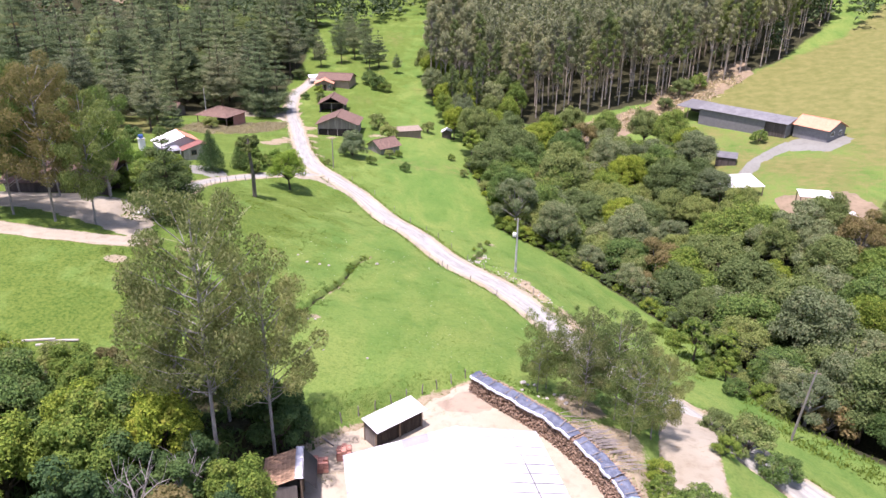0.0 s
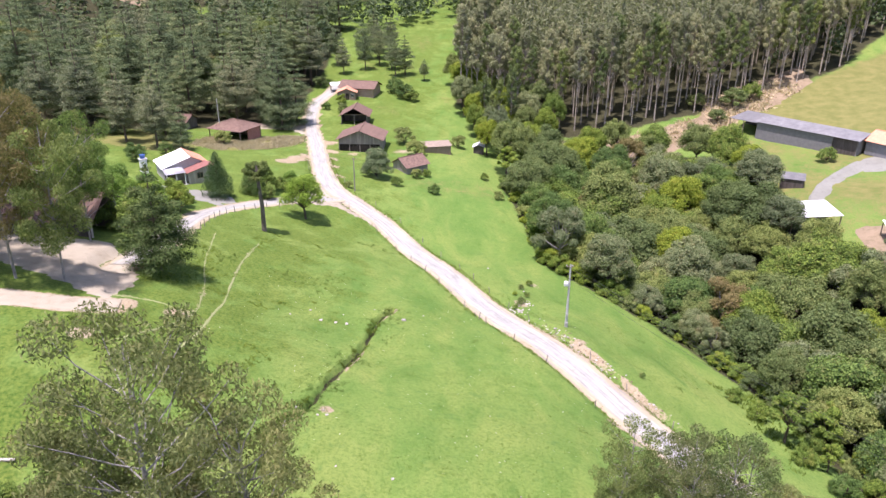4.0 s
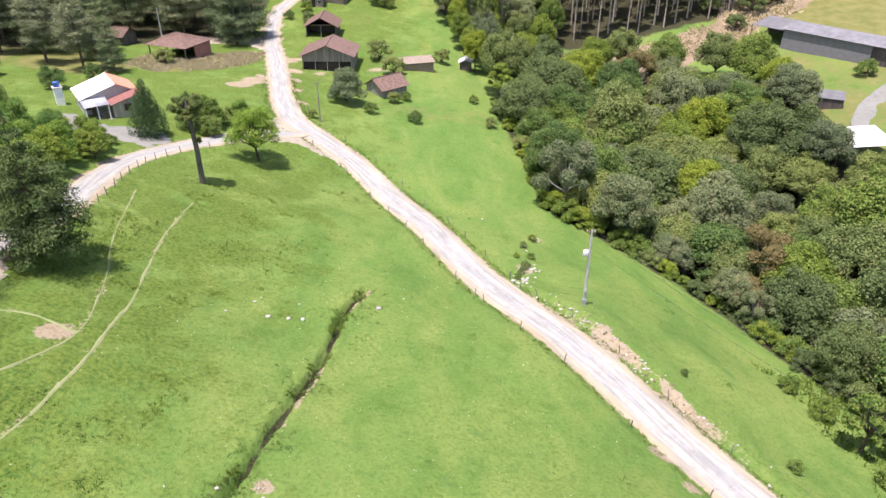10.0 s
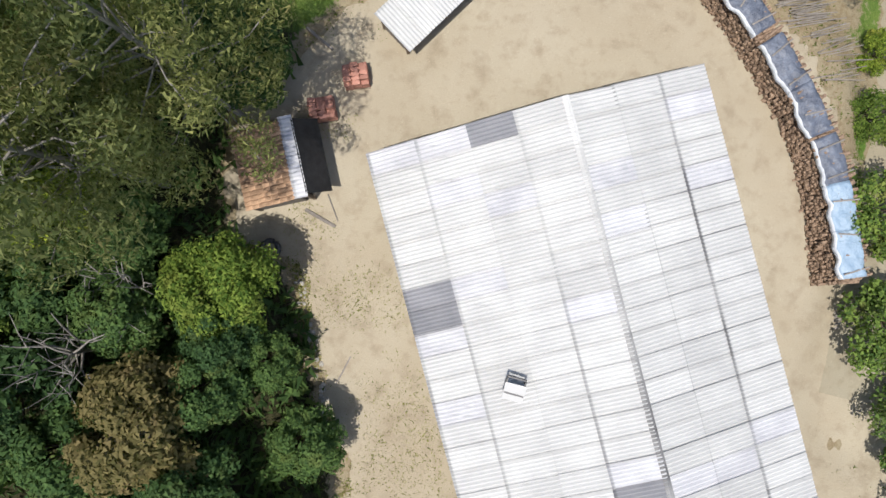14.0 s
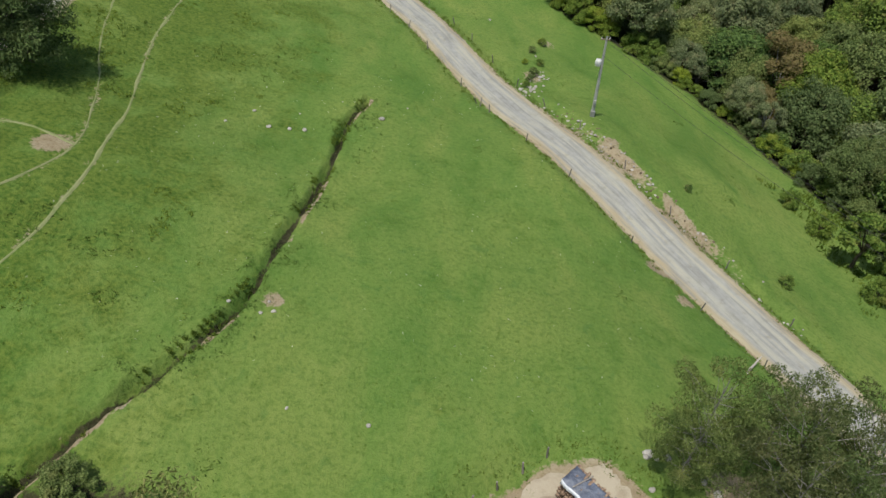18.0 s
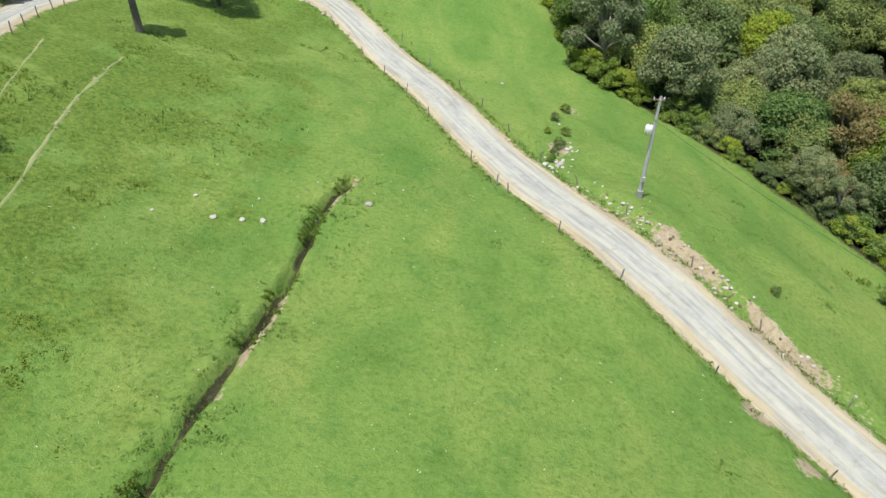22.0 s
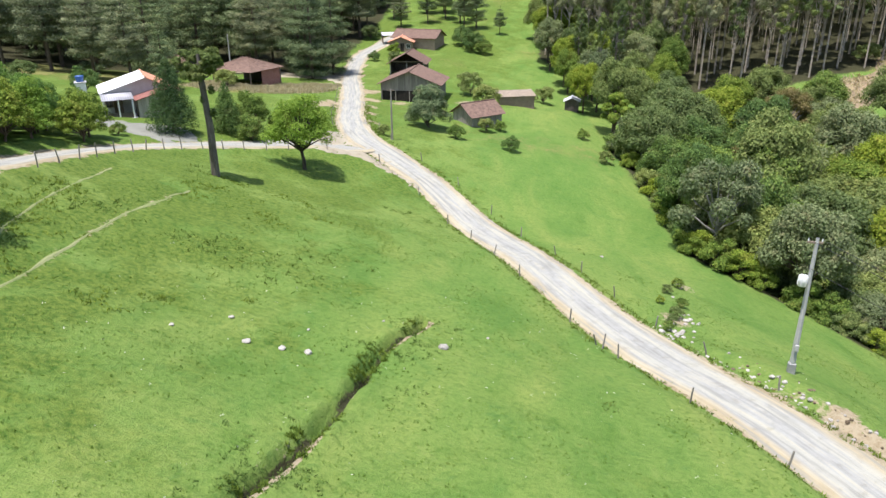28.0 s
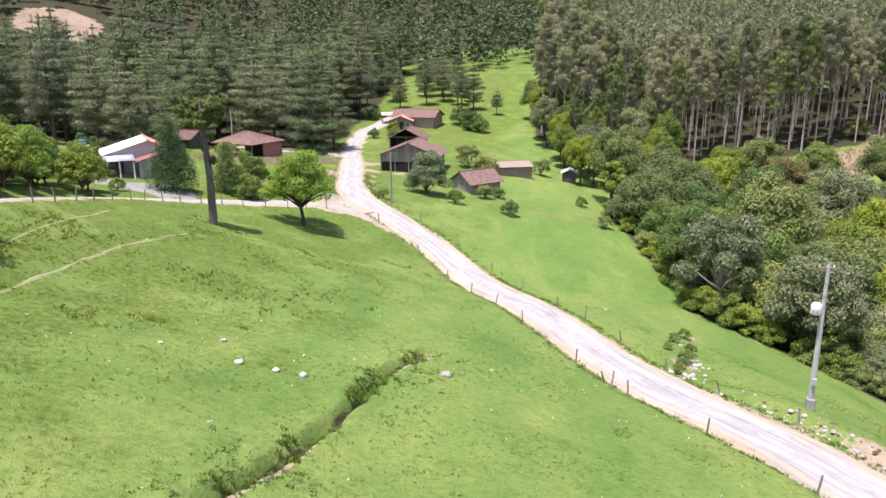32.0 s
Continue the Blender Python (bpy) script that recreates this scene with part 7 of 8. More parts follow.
for p0, p1, h0, h1 in (((-3.5, -1.6), (3.5, -1.6), 1.74, 1.74), ((3.5, 1.6), (-3.5, 1.6), 2.22, 2.22), ((3.5, -1.45), (3.5, 1.45), 1.74, 2.18), ((-3.5, 1.45), (-3.5, -1.45), 2.18, 1.74)):
    wall_panel(meadow_shed, p0, p1, -0.9, h0, h1, M_WALL_BROWN)
tiny = gable_house("shed", -4.0, 161.4, 0, 2.6, 2.6, 1.9, 2.5, (M_FIBRE_WORN,), M_BOARD_DARK, "tiny dark shed beside the trees", 0.3, category="shed")

# --- long barn across the valley ---
LT = math.degrees(math.atan2(-22.5, 21.3))
long_barn = thing("long_barn", pose(82.0, 169.0, ground_z(82.0, 169.0) + 0.3, 0, 0, LT), "long grey barn with a low grey roof", "barn")
ribbed_slope("roof", (-13.6, -5.4, 3.5), (13.6, -5.4, 3.5), (13.6, 0, 4.6), (-13.6, 0, 4.6), M_ROOF_GREY, 70, long_barn, 0.05)
ribbed_slope("roof", (13.6, 5.4, 3.5), (-13.6, 5.4, 3.5), (-13.6, 0, 4.6), (13.6, 0, 4.6), M_ROOF_GREY, 70, long_barn, 0.05)
wall_panel(long_barn, (-13.0, -4.9), (7.0, -4.9), -2.5, 3.5, 3.5, M_WALL_BLUE)
wall_panel(long_barn, (7.0, -4.7), (13.0, -4.7), -2.5, 3.5, 3.5, M_BOARD_DARK)
wall_panel(long_barn, (13.0, -4.8), (13.0, 4.8), -2.5, 3.5, 3.5, M_WALL_BLUE, apex=4.5)
wall_panel(long_barn, (-13.0, 4.8), (-13.0, -4.8), -2.5, 3.5, 3.5, M_WALL_BLUE, apex=4.5)
wall_panel(long_barn, (13.0, 4.9), (-13.0, 4.9), -2.5, 3.5, 3.5, M_WALL_BLUE)
annex = thing("barn_annex", pose(70.2, 181.6, ground_z(70.2, 181.6), 0, 0, LT), "open grey-roofed annex of the long barn", "barn")
ribbed_slope("roof", (-4.2, -4.4, 3.3), (4.2, -4.4, 3.3), (4.2, 4.4, 4.2), (-4.2, 4.4, 4.2), M_ROOF_GREY, 24, annex, 0.05)
posts(annex, ((-4, -4.2), (0, -4.2), (4, -4.2), (-4, 4.2), (4, 4.2)), 3.4)
wall_panel(annex, (4.0, 4.1), (-4.0, 4.1), -1.5, 3.6, 3.6, M_BOARD_DARK)
house_r = gable_house("house", 99.0, 152.5, 38, 8.5, 9.5, 3.0, 4.8, (M_TILE_ORANGE,), M_WALL_BLUE, "blue-grey house with an orange tile roof", 0.6)
opening(house_r, "window", (-2.0, -0.03), (1, 0), 1.3, 1.1, 1.0, M_GLASS, M_WHITE_PAINT)
opening(house_r, "window", (1.8, -0.03), (1, 0), 1.3, 1.1, 1.0, M_GLASS, M_WHITE_PAINT)
canopy = thing("canopy", pose(62.0, 115.5, ground_z(62.0, 115.5), 0, 0, 12), "wide white canopy roof among the trees", "canopy")
ribbed_slope("roof", (-5.2, -3.2, 3.4), (5.2, -3.2, 3.4), (5.2, 3.2, 4.4), (-5.2, 3.2, 4.4), M_WHITE, 30, canopy, 0.04)
posts(canopy, ((-4.9, -2.9), (0, -2.9), (4.9, -2.9), (-4.9, 2.9), (0, 2.9), (4.9, 2.9)), 3.4)
carport = thing("carport", pose(75.0, 106.0, ground_z(75, 106), 0, 0, -8), "white-roofed open carport on bare soil", "carport")
ribbed_slope("roof", (-3.2, -1.8, 2.5), (3.2, -1.8, 2.5), (3.2, 1.8, 3.0), (-3.2, 1.8, 3.0), M_WHITE, 18, carport, 0.04)
posts(carport, ((-3, -1.6), (3, -1.6), (-3, 1.6), (3, 1.6)), 2.5)
trough = thing("shelter", pose(78.0, 97.5, ground_z(78, 97.5), 0, 0, 5), "small white-roofed shelter on bare soil", "shelter")
ribbed_slope("roof", (-1.8, -1.0, 1.9), (1.8, -1.0, 1.9), (1.8, 1.0, 2.2), (-1.8, 1.0, 2.2), M_WHITE, 10, trough, 0.04)
posts(trough, ((-1.6, -0.8), (1.6, -0.8), (-1.6, 0.8), (1.6, 0.8)), 1.9)
grey_shed = thing("shed", pose(67.5, 140.0, ground_z(67.5, 140), 0, 0, -20), "low shed with a grey sheet roof", "shed")
ribbed_slope("roof", (-2.6, -2.0, 2.0), (2.6, -2.0, 2.0), (2.6, 2.0, 2.6), (-2.6, 2.0, 2.6), M_ROOF_GREY, 14, grey_shed, 0.04)
for p0, p1, h0, h1 in (((-2.4, -1.8), (2.4, -1.8), 2.0, 2.0), ((2.4, 1.8), (-2.4, 1.8), 2.5, 2.5), ((2.4, -1.6), (2.4, 1.6), 2.05, 2.45), ((-2.4, 1.6), (-2.4, -1.6), 2.45, 2.05)):
    wall_panel(grey_shed, p0, p1, -1.0, h0, h1, M_BOARD_DARK)

# --- pole barn behind the gum trees ---
pole_barn = gable_house("pole_barn", -46.5, 58.5, 98, 8.0, 14.0, 3.4, 5.2, (M_TILE_OLD,), M_BOARD_DARK, "long brown-roofed pole barn behind the trees", 0.6, front=False, back=False, category="barn")
posts(pole_barn, [(x, y) for x in (-3.9, 3.9) for y in (0, 2.8, 5.6, 8.4, 11.2, 14.0)], 3.5, 0.09, M_BOARD_PALE)
M_CLEARED = make_sand("cleared_slope", (0.19, 0.145, 0.095), (0.27, 0.21, 0.14), (0.11, 0.10, 0.05))
soil_patch("sandy_lot", [(-34.5, 37.0), (-35.2, 43.5), (-38.5, 50), (-43, 53.6), (-52, 53), (-64, 52), (-66, 46), (-56, 42.5), (-46, 41.4), (-40, 39.4)], M_PALE, "pale sandy lot under the gum trees", 0.6, 0.06)
M_PLOUGH = make_sand("ploughed_soil", (0.234, 0.187, 0.134), (0.292, 0.246, 0.187), (0.158, 0.117, 0.076))
soil_patch("ploughed_field", [(-48.5, 30.2), (-45.4, 25), (-45.6, 15.5), (-58, 8), (-86, 8), (-96, 30), (-84, 46), (-72, 39.5), (-60, 33)], M_PLOUGH, "dry ploughed field in pale furrows", 0.45, 0.08, (radians(60), 1.5, 0.11))
soil_patch("ploughed_field", [(-122, 116), (-126, 132), (-150, 142), (-180, 136), (-170, 112), (-140, 108)], M_PLOUGH, "pale ploughed field before the pine wood", 1.5, 0.15)
soil_patch("bare_slope", [(-226, 288), (-208, 284), (-200, 296), (-208, 312), (-224, 318), (-236, 304)], M_CLEARED, "bare brown field high on the hillside", 2.0, 0.6)
soil_patch("bare_slope", [(-175, 312), (-166, 312), (-165, 326), (-174, 326)], M_CLEARED, "small bare brown field on the hillside", 2.0, 0.6)
M_LITTER = make_sand("bark_litter", (0.285, 0.232, 0.168), (0.345, 0.292, 0.218), (0.190, 0.140, 0.105))
soil_patch("bark_litter", [(3.0, 16.0), (4.2, 15.2), (6.2, 15.0), (7.6, 15.6), (7.6, 17.4), (7.0, 18.6), (5.6, 18.2), (4.2, 17.2)], M_LITTER, "dark bark litter at the corner of the sandy yard", 0.35, 0.075)
soil_patch("cleared_slope", [(14, 182), (26, 181), (40, 185), (60, 196), (62, 204), (76, 216), (98, 230), (98, 216), (82, 199), (70, 190), (60, 182), (46, 170), (30, 168), (16, 172)], M_CLEARED, "dry cleared slope below the gum plantation", 1.5, 0.1)
soil_patch("forecourt", [(70, 112), (84, 112), (88, 100), (82, 92), (72, 94), (68, 104)], M_CLEARED, "bare soil yard across the valley", 1.2, 0.1)
soil_patch("forecourt", [(86, 152), (98, 160), (104, 152), (94, 143), (84, 146)], M_PAVE, "grey gravel yard beside the long barn", 1.2, 0.1)
ROADS.append((dense([(67, 122), (70, 130), (75, 138), (81, 145), (88, 152)]), line_heights(dense([(67, 122), (70, 130), (75, 138), (81, 145), (88, 152)]), 4) + 0.12, 1.9, 2.0))
road_strip("road", 5, M_PAVE, "grey gravel lane to the long barn")

# ---- poles, fences, stones and weeds ----
def catenary(a, b, sag, r=0.014):
    a, b = Vector(a), Vector(b)
    pts = [a.lerp(b, i / 12) - Vector((0, 0, sag * 4 * (i / 12) * (1 - i / 12))) for i in range(13)]
    return tube(pts, [r] * 13, 4)


M_POLE = make_plain("pole_concrete", (0.30, 0.30, 0.295), (0.42, 0.415, 0.40), 2.0, 0.8, 0.25, 0, 0.1)
pole = thing("utility_pole", pose(12.1, 63.8, ground_z(12.1, 63.8)), "grey concrete utility pole with a white transformer", "utility pole")
v, f = tube([(0, 0, -0.6), (0, 0, 2.0), (0, 0, 9.1)], [0.19, 0.175, 0.10], 8)
part("pole", np_mesh("pole", v, f, [M_POLE]), None, pole)
part("base_guard", box_bm(-0.22, -0.22, -0.3, 0.22, 0.22, 0.75, 0.05), M_POLE, pole)
v, f = tube([(-0.42, -0.2, 6.05), (-0.42, -0.2, 6.12), (-0.42, -0.2, 6.75), (-0.42, -0.2, 6.85)], [0.05, 0.26, 0.26, 0.08], 14)
tr = part("transformer", np_mesh("transformer", v, f, [M_WHITE_PAINT], smooth=True), None, pole, "round white transformer")
for k in range(6):
    a = k * math.pi / 3
    part("cooling_fin", box_bm(-0.42 + 0.27 * math.cos(a) - 0.02, -0.2 + 0.27 * math.sin(a) - 0.02, 6.18, -0.42 + 0.27 * math.cos(a) + 0.02, -0.2 + 0.27 * math.sin(a) + 0.02, 6.7), M_WHITE_PAINT, tr)
part("bracket", box_bm(-0.45, -0.06, 6.35, 0.05, 0.06, 6.45), M_STEEL, pole)
part("crossarm", box_bm(-0.55, -0.05, 8.75, 0.35, 0.05, 8.87, 0.01), M_WOOD, pole)
for x in (-0.48, 0.28):
    v, f = tube([(x, 0, 8.87), (x, 0, 8.93), (x, 0, 9.05)], [0.02, 0.05, 0.03], 8)
    part("insulator", np_mesh("insulator", v, f, [M_WHITE_PAINT]), None, pole)
part("meter_box", box_bm(-0.12, -0.30, 1.7, 0.12, -0.17, 2.1, 0.01), M_POLE, pole)
pole_b = thing("utility_pole", pose(43.0, 30.8, ground_z(43.0, 30.8), 0, 6, 0), "leaning wooden utility pole on the slope", "utility pole")
v, f = tube([(0, 0, -0.6), (0, 0, 5), (0, 0, 9.6)], [0.15, 0.13, 0.09], 8)
part("pole", np_mesh("pole", v, f, [M_WOOD_GREY]), None, pole_b)
part("crossarm", box_bm(-0.6, -0.05, 9.1, 0.6, 0.05, 9.2), M_WOOD, pole_b)
pole_c = thing("utility_pole", pose(-26.4, 112.6, ground_z(-26.4, 112.6)), "grey wooden utility pole beside the road", "utility pole")
v, f = tube([(0, 0, -0.6), (0, 0, 3), (0, 0, 6.8)], [0.13, 0.12, 0.08], 8)
part("pole", np_mesh("pole", v, f, [M_WOOD_GREY]), None, pole_c)
part("crossarm", box_bm(-0.5, -0.04, 6.45, 0.5, 0.04, 6.55), M_WOOD, pole_c)
pole_d = thing("utility_pole", pose(-71.5, 158.0, ground_z(-71.5, 158.0)), "pale utility pole beside the open barn", "utility pole")
v, f = tube([(0, 0, -0.6), (0, 0, 4), (0, 0, 8.2)], [0.14, 0.12, 0.09], 8)
part("pole", np_mesh("pole", v, f, [M_POLE]), None, pole_d)
M_WIRE = make_plain("cable", (0.03, 0.03, 0.03), (0.05, 0.05, 0.05), 1.0, 0.6, 0.3, 0, 0)
z1 = ground_z(12.1, 63.8)
za, zb = ground_z(43.0, 30.8), ground_z(-26.4, 112.6)
for p, q, s in (((11.62, 63.8, z1 + 9.0), (43.6, 30.8, za + 9.2), 1.1), ((12.38, 63.8, z1 + 9.0), (44.4, 30.8, za + 9.2), 1.1), ((11.9, 63.8, z1 + 7.2), (43.9, 30.8, za + 8.2), 1.2)):
    v, f = catenary(p, q, s)
    tagged(new("power_line", np_mesh("power_line", v, f, [M_WIRE])), "thin black power line hung between the poles", "cable", "power lines")

# --- roadside fence posts ---
POST_ME = []
for k in range(3):
    v, f = tube([(0, 0, -0.3), (0.01, 0, 0.5), (0.03 * k, 0.02, 1.05)], [0.06, 0.055, 0.05], 6)
    bm = bmesh.new()
    bv = [bm.verts.new(p) for p in v]
    for q in f:
        bm.faces.new([bv[i] for i in q])
    bm.faces.new([bv[i] for i in range(12, 18)])
    POST_ME.append(bm_mesh("fence_post", bm, M_WOOD_GREY))
_rng = np.random.default_rng(61)


def fence(line, side, gap, off, label, wires=2, skip=()):
    """Posts along one side of a road, with wire between them."""
    pts, z, half, _ = line
    tan = np.gradient(pts, axis=0)
    tan /= np.linalg.norm(tan, axis=1)[:, None]
    nrm = np.stack([-tan[:, 1], tan[:, 0]], 1) * side
    arc = np.concatenate([[0], np.cumsum(np.linalg.norm(np.diff(pts, axis=0), axis=1))])
    s, tops = 1.0, []
    while s < arc[-1] - 1:
        x, y = (np.interp(s, arc, pts[:, c] + nrm[:, c] * (half + off)) for c in (0, 1))
        s += gap * _rng.uniform(0.8, 1.2)
        if any(a < y < b for a, b in skip):
            tops.append(None)
            continue
        m = pose(x, y, ground_z(x, y), _rng.normal(0, 4), _rng.normal(0, 4), _rng.uniform(0, 360))
        ob = new("fence_post", POST_ME[int(_rng.integers(3))])
        ob.matrix_world = m
        tagged(ob, label, "fence post", "roadside fence posts")
        tops.append(m.translation.copy())
    return tops


for k, side, gap, off, skip in ((0, 1, 7.0, 0.75, ((-50, 30), (103, 112), (152, 260))), (0, -1, 6.5, 1.5, ((-50, 34), (118, 260))), (1, 1, 3.0, 0.8, ((0, 60), (101, 110)))):
    tops = fence(ROADS[k], side, gap, off, "weathered wooden fence post beside the gravel road", skip=skip)
for x, y, rx, ry in ((0.1, 64.3, 18, -14), (0.5, 64.0, -10, 8)):
    ob = new("fence_post", POST_ME[0])
    ob.matrix_world = pose(x, y, ground_z(x, y), rx, ry, 0)
    tagged(ob, "broken leaning fence post beside the road", "fence post")
for i in range(9):
    t = i / 8
    x, y = -5.2 + 10.6 * t, 11.6 + 8.4 * t + 0.4
    ob = new("fence_post", POST_ME[i % 3])
    ob.matrix_world = pose(x, y, ground_z(x, y), _rng.normal(0, 5), _rng.normal(0, 5), 0)
    tagged(ob, "short wooden fence post along the yard bank", "fence post", "yard fence posts")

# --- stones ---
M_STONE = make_plain("pale_stone", (0.26, 0.24, 0.21), (0.44, 0.42, 0.38), 5.0, 0.9, 0.2, 0, 0.5, rand=0.2)
STONES = []
for k in range(4):
    bm = bmesh.new()
    bmesh.ops.create_icosphere(bm, subdivisions=2, radius=0.5)
    rng = np.random.default_rng(700 + k)
    off = Vector(rng.uniform(-50, 50, 3))
    for q in bm.verts:
        d = q.co.normalized()
        q.co = d * (0.5 + 0.16 * noise.noise(d * 1.6 + off) + 0.05 * noise.noise(d * 5 + off))
        q.co.z *= 0.7
    STONES.append(bm_mesh("stone", bm, M_STONE))


def stone(x, y, s, label="pale stone lying in the pasture", k=None):
    ob = new("stone", STONES[int(_rng.integers(4)) if k is None else k])
    ob.matrix_world = pose(x, y, ground_z(x, y) + 0.12 * s, 0, 0, _rng.uniform(0, 360)) @ Matrix.Diagonal((s, s * _rng.uniform(0.7, 1), s * _rng.uniform(0.7, 1), 1))
    return tagged(ob, label, "stone", "pasture stones")


for x, y, s in ((-8.4, 55.1, 0.75), (-17.3, 50.1, 0.55), (-15.7, 50.6, 0.5), (-14.5, 51.0, 0.55), (-19.0, 52.0, 0.4), (-13.6, 27.7, 0.35), (-11.4, 28.3, 0.3), (-4.2, 20.5, 0.35), (-8.6, 20.9, 0.3), (-15.5, 53.6, 0.25), (-20.5, 49.0, 0.3),
                (-12.4, 57.4, 0.2), (-6.4, 58.5, 0.25), (-10.9, 27.5, 0.4), (-11.6, 27.2, 0.3), (6.8, 79.5, 0.4), (-4.0, 79.0, 0.3), (1.0, 89.0, 0.5)):
    stone(x, y, s * 0.8)
for i in range(26):
    t = _rng.random()
    stone(5.2 + 2.6 * t + _rng.normal(0, 0.7), 66.5 + 9.5 * t + _rng.normal(0, 0.5), _rng.uniform(0.15, 0.55), "pale boulder in the gully beside the road")
for i in range(22):
    x, y = 11.6 + _rng.uniform(-2.5, 5.5), 58.6
    y = 60.5 - (x - 9) * 1.25 + _rng.normal(0, 0.5) + 2.3
    stone(x, y, _rng.uniform(0.12, 0.35), "broken stone on the roadside bank")
_rp, _rt = ROADS[0][0], np.gradient(ROADS[0][0], axis=0)
_rt = _rt / np.linalg.norm(_rt, axis=1)[:, None]
_pick = np.where((_rp[:, 1] > 36) & (_rp[:, 1] < 68))[0]
for i in range(90):
    k = int(_rng.choice(_pick))
    d = 2.7 + abs(_rng.normal(0, 1.1))
    stone(_rp[k, 0] + _rt[k, 1] * d + _rng.normal(0, 0.3), _rp[k, 1] - _rt[k, 0] * d + _rng.normal(0, 0.3), _rng.uniform(0.08, 0.30), "broken stone on the eroded road bank")
M_CLOD = make_plain("brown_earth", (0.085, 0.064, 0.042), (0.185, 0.145, 0.098), 5.0, 0.95, 0.1, 0, 0.6, rand=0.25)
CLODS = []
for me in STONES:
    CLODS.append(me.copy())
    CLODS[-1].materials[0] = M_CLOD
_pick = np.where((_rp[:, 1] > 44) & (_rp[:, 1] < 62))[0]
for i in range(60):
    k = int(_rng.choice(_pick))
    d = _rng.normal(4.15, 0.55)
    ob = stone(_rp[k, 0] + _rt[k, 1] * d, _rp[k, 1] - _rt[k, 0] * d, _rng.uniform(0.08, 0.28), "brown clod of earth fallen from the road bank")
    ob.data = CLODS[i % 4]
for i in range(12):
    x, y = 10.5 + _rng.uniform(0, 5), 21.5 + _rng.uniform(-3, 1)
    stone(x, y, _rng.uniform(0.2, 0.6), "pale stone beside the firewood stack")
for x, y, a, L in ((-35.2, 14.2, 20, 2.5), (-33.2, 14.9, 12, 3.0), (-31.0, 15.3, 8, 2.6), (-32.0, 14.6, 14, 2.2)):
    v, f = tube([(-L / 2, 0, 0), (0, 0.05, 0), (L / 2, 0, 0)], [0.13, 0.12, 0.11], 7)
    ob = new("felled_log", np_mesh("felled_log", v, f, [M_BOARD_PALE]))
    ob.matrix_world = pose(x, y, ground_z(x, y) + 0.1, 0, 0, a)
    tagged(ob, "pale felled log lying in the grass", "log", "felled logs")
v, f = tube([(-1.2, 0, 0.1), (0, 0.1, 0.25), (1.3, 0, 0.5)], [0.10, 0.09, 0.05], 6)
ob = new("felled_log", np_mesh("felled_log", v, f, [M_BOARD_PALE]))
ob.matrix_world = pose(20.6, 31.5, ground_z(20.6, 31.5), 0, 0, 50)
tagged(ob, "grey fallen branch beside the road", "log")


# --- weeds, tufts and rubble ---
def tufts(name, X, Y, size, blades, mat, label, seed, spread=0.5, up=0.9):
    """Low plants of upright pointed leaves."""
    rng = np.random.default_rng(seed)
    n = len(X)
    Z = height(X, Y)
    S = size * rng.uniform(0.5, 1.5, n)
    base = np.repeat(np.stack([X, Y, Z], 1), blades, 0) + rng.normal(0, 1, (n * blades, 3)) * np.repeat(S, blades)[:, None] * np.array([spread, spread, 0.0])
    s = np.repeat(S, blades)[:, None]
    d = rng.normal(0, 0.55, (n * blades, 3))
    d[:, 2] = up
    d /= np.linalg.norm(d, axis=1)[:, None]
    side = np.cross(d, rng.normal(0, 1, (n * blades, 3)))
    side /= np.linalg.norm(side, axis=1)[:, None] + 1e-9
    v = np.stack([base - side * s * 0.22 - d * s * 0.1, base + side * s * 0.22 - d * s * 0.1, base + d * s], 1).reshape(-1, 3)
    return tagged(new(name, np_mesh(name, v, np.arange(len(v)).reshape(-1, 3), [mat])), label, "grass", kind="stuff")


def in_pasture(X, Y):
    ok = inside(X, Y, YARD) < -1.0
    for pts, z, half, rim in ROADS:
        ok &= off_line(X, Y, pts, 8)[0] > half + 0.7
    for poly in (VALLEY_WOOD, NEAR_WOOD):
        ok &= inside(X, Y, poly) < 0
    return ok


M_TUFT = make_leaf("grass_tuft", (0.095, 0.180, 0.022), (0.170, 0.262, 0.036), (0.20, 0.26, 0.05), 0.35, 0.15)
M_WEED = make_leaf("weed", (0.070, 0.120, 0.020), (0.130, 0.200, 0.034), (0.15, 0.19, 0.04), 0.3, 0.2)
M_DITCH = make_leaf("ditch_leaf", (0.045, 0.090, 0.016), (0.120, 0.190, 0.034), (0.14, 0.18, 0.04), 0.25, 0.2)
M_PALEWEED = make_leaf("pale_weed", (0.150, 0.170, 0.055), (0.270, 0.285, 0.110), (0.30, 0.28, 0.13), 0.3, 0.15)
M_STRAW = make_leaf("dry_stalks", (0.42, 0.35, 0.20), (0.62, 0.53, 0.34), (0.52, 0.42, 0.24), 0.4, 0.1)
_rng = np.random.default_rng(71)
X, Y = _rng.uniform(-34, 30, 30000), _rng.uniform(14, 84, 30000)
k = in_pasture(X, Y) & (vnoise(X, Y, 4.0, 71) + 0.5 * vnoise(X, Y, 1.3, 72) > -0.2)
tufts("grass_tufts", X[k], Y[k], 0.07, 5, M_TUFT, "fresh green tufts of pasture grass", 1)
X, Y = _rng.uniform(-36, 28, 9000), _rng.uniform(14, 90, 9000)
k = in_pasture(X, Y) & (vnoise(X, Y, 6.0, 73) + 0.6 * vnoise(X, Y, 2.0, 74) > 0.98 - 0.40 * smooth01(-12, -26, X))
tufts("weeds", X[k], Y[k], 0.17, 9, M_WEED, "darker broad-leaved weeds in the pasture", 2, 1.1, 0.5)
_k = _rng.integers(1, len(DITCH_P) - 1, 2600)
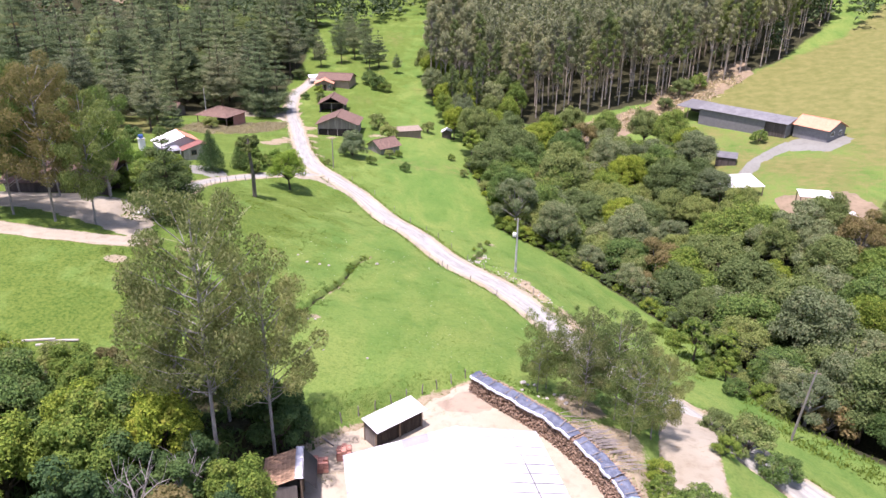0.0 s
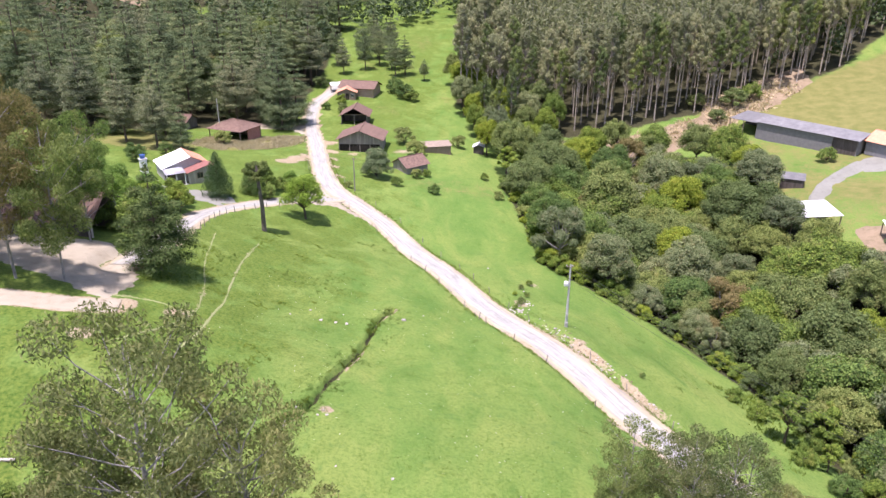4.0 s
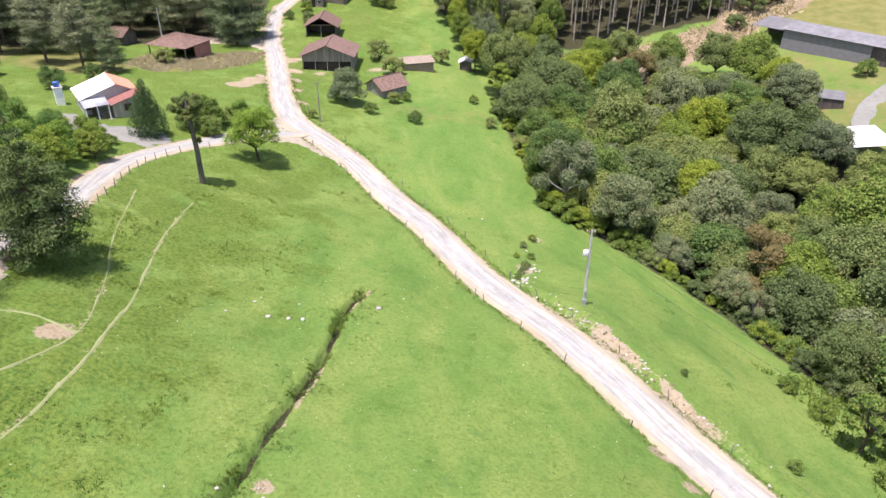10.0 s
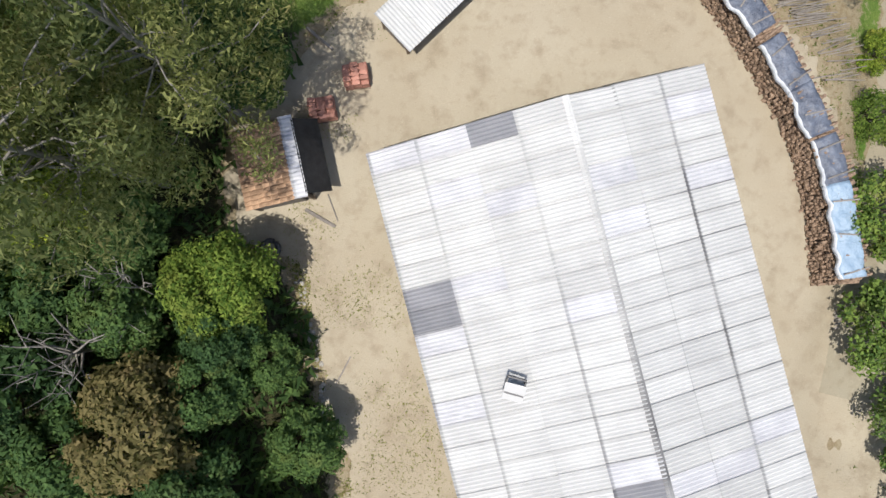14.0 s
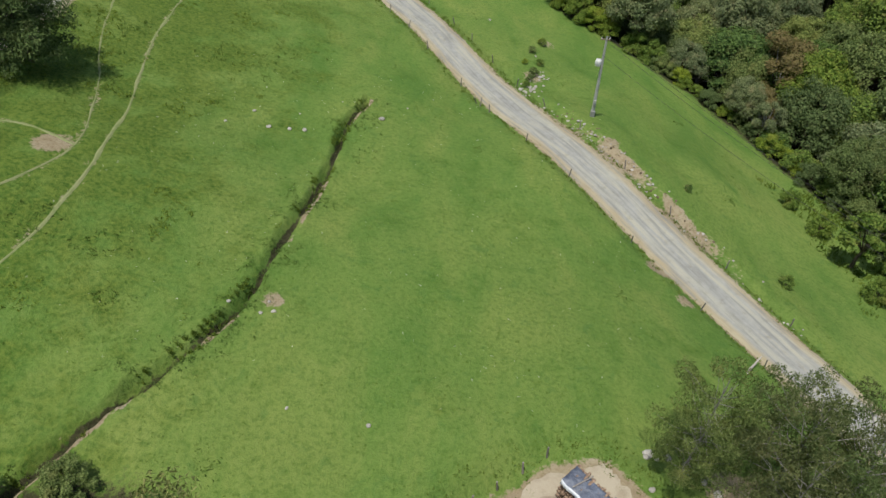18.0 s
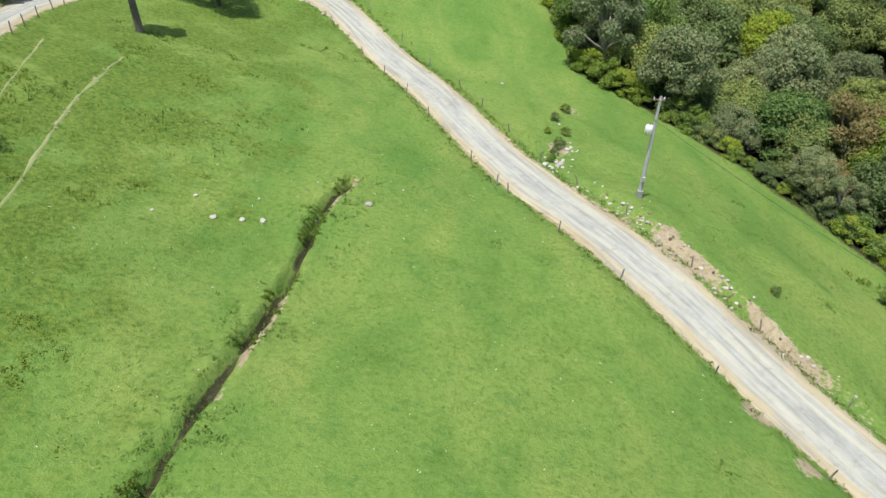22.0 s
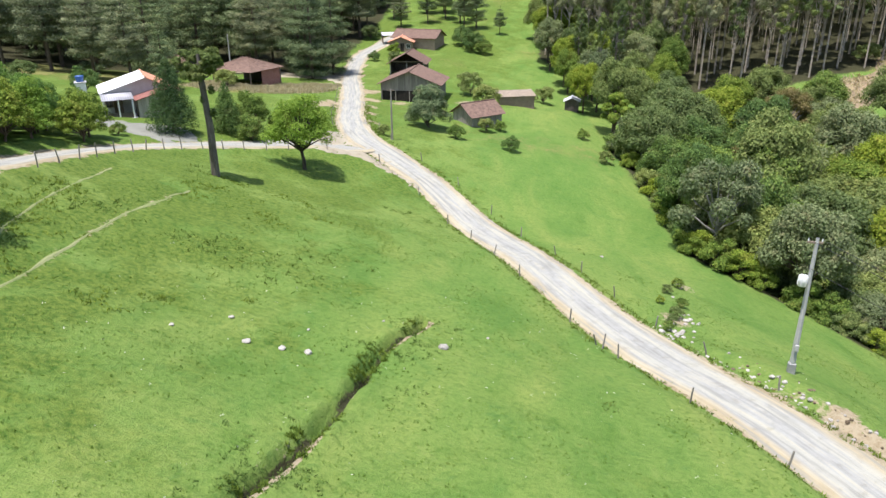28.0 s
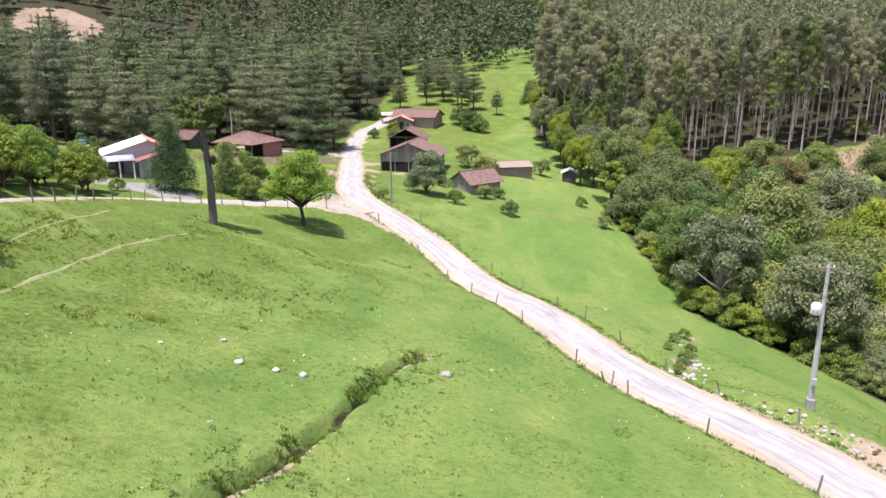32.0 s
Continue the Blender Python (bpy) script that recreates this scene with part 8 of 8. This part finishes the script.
_way = DITCH_P[_k + 1] - DITCH_P[_k - 1]
_way /= np.linalg.norm(_way, axis=1)[:, None]
_side = np.where(_rng.random(2600) < 0.62, 1.0, -1.0) * np.abs(_rng.normal(0.40, 0.13, 2600))
_p = DITCH_P[_k] + np.stack([_way[:, 1], -_way[:, 0]], 1) * _side[:, None]
_p = _p[vnoise(_p[:, 0], _p[:, 1], 1.1, 43) > 0.05]
tufts("ditch_weeds", _p[:, 0], _p[:, 1], 0.14, 9, M_DITCH, "dark weeds hanging over the edges of the ditch", 3, 0.5)
_k = _rng.integers(1, len(DITCH_P) - 1, 1500)
_p = DITCH_P[_k] + _rng.normal(0, 1.0, (1500, 2)) + np.array([0.4, 0.0])
_p = _p[vnoise(_p[:, 0], _p[:, 1], 2.2, 44) > 0.0]
tufts("bank_weeds", _p[:, 0], _p[:, 1], 0.11, 9, M_WEED, "broad-leaved weeds in clumps beside the ditch", 13, 0.9, 0.5)
X, Y = _rng.uniform(-36, -15, 6000), _rng.uniform(24, 78, 6000)
k = in_pasture(X, Y) & (vnoise(X, Y, 5.0, 85) + 0.7 * vnoise(X, Y, 1.6, 86) > 0.78 - 0.35 * smooth01(-18, -30, X))
tufts("rank_weeds", X[k], Y[k], 0.14, 10, M_WEED, "rank dark green weeds in patches on the upper pasture", 14, 1.0, 0.55)
M_FLOWER = make_plain("pale_flower", (0.62, 0.62, 0.52), (0.75, 0.74, 0.66), 3.0, 0.8, 0.2, 0, 0)
X, Y = _rng.uniform(-26, 14, 420), _rng.uniform(22, 66, 420)
k = in_pasture(X, Y)
tufts("white_flowers", X[k], Y[k], 0.055, 4, M_FLOWER, "tiny white flowers scattered through the pasture grass", 15, 0.5, 0.6)
pts, _z, half, _ = ROADS[0]
i = _rng.integers(120, 270, 2600)
i = i[i < len(pts) - 2]
tan = pts[i + 1] - pts[i - 1]
tan /= np.linalg.norm(tan, axis=1)[:, None]
off = (half + 0.25 + np.abs(_rng.normal(0, 0.55, len(i)))) * np.where(_rng.random(len(i)) < 0.5, 1, -1)
_p = pts[i] + np.stack([-tan[:, 1], tan[:, 0]], 1) * off[:, None] + _rng.normal(0, 0.3, (len(i), 2))
tufts("verge_grass", _p[:, 0], _p[:, 1], 0.15, 7, M_WEED, "ragged grass along the road verge", 4, 0.6)
X, Y = _rng.uniform(-30, -4, 3400), _rng.uniform(-20, 12, 3400)
k = (inside(X, Y, NEAR_WOOD) > 0.6) & (inside(X, Y, YARD) < -0.6) & (vnoise(X, Y, 2.4, 87) > -0.55)
tufts("undergrowth", X[k], Y[k], 0.55, 9, M_DARKLEAF, "dark leafy undergrowth beneath the trees", 16, 0.7, 0.55)
X, Y = _rng.uniform(-8, 24, 9000), _rng.uniform(-16, 22, 9000)
s = inside(X, Y, YARD)
k = (s > -2.6) & (s < 3.2 + 1.5 * vnoise(X, Y, 3.0, 75)) & (_rng.random(9000) < np.where(s < 0.3, 0.9, 0.22)) & (off_line(X, Y, PILE, 6)[0] > 1.5) & ~((X > 5) & (Y > 3) & (s > 0.5))
tufts("yard_weeds", X[k], Y[k], 0.13, 7, M_WEED, "sparse low weeds on the sandy yard", 5, 0.9)
X, Y = _rng.uniform(-7.5, 1.5, 11000), _rng.uniform(-26, 6.5, 11000)
roof_side = (X + 3.355) * 0.966 + (Y - 3.914) * 0.257
k = (roof_side < -0.25) & (inside(X, Y, YARD) > -0.5) & (vnoise(X, Y, 2.6, 81) + 0.7 * vnoise(X, Y, 0.8, 82) > -0.15)
tufts("yard_weeds", X[k], Y[k], 0.17, 6, M_PALEWEED, "yellow-green low weeds beside the long shed", 9, 1.1, 0.22)
for i in range(46):
    t = _rng.random()
    stone(-7.1 + 1.5 * t + _rng.normal(0, 0.12), -1.6 - 7.2 * t, _rng.uniform(0.12, 0.30), "pale rubble in the drain beside the trees")
DRY_PATCH = [(-72, 146), (-54, 156), (-48.5, 158), (-47.5, 150), (-52, 140), (-62, 131.5), (-70, 136)]
X, Y = _rng.uniform(-73, -46, 5200), _rng.uniform(130, 159, 5200)
k = (inside(X, Y, DRY_PATCH) > 0.3) & (vnoise(X, Y, 4.0, 79) > -0.6) & (np.hypot(X + 64.4, Y - 150.2) > 5.6)
X, Y = X[k], Y[k]
tufts("dry_grass", X, Y, 0.38, 12, M_STRAW, "tall dry grass beside the open barn", 6, 0.8)
X, Y = _rng.uniform(14, 92, 4200), _rng.uniform(166, 224, 4200)
k = (inside(X, Y, [(14, 182), (26, 181), (40, 185), (60, 196), (62, 204), (76, 216), (98, 230), (98, 216), (82, 199), (70, 190), (60, 182), (46, 170), (30, 168), (16, 172)]) > 0) & (vnoise(X, Y, 6.0, 84) > -0.3)
tufts("felled_brush", X[k], Y[k], 0.9, 7, M_STRAW, "dry felled brush on the cleared slope", 7, 1.0, 0.4)
X, Y = _rng.uniform(20, 60, 2500), _rng.uniform(22, 66, 2500)
k = in_pasture(X, Y) & (inside(X, Y, VALLEY_WOOD) > -7) & (vnoise(X, Y, 3.0, 76) > -0.1)
tufts("scrub", X[k], Y[k], 0.42, 10, M_WEED, "rank scrub along the edge of the wood", 8, 0.9)
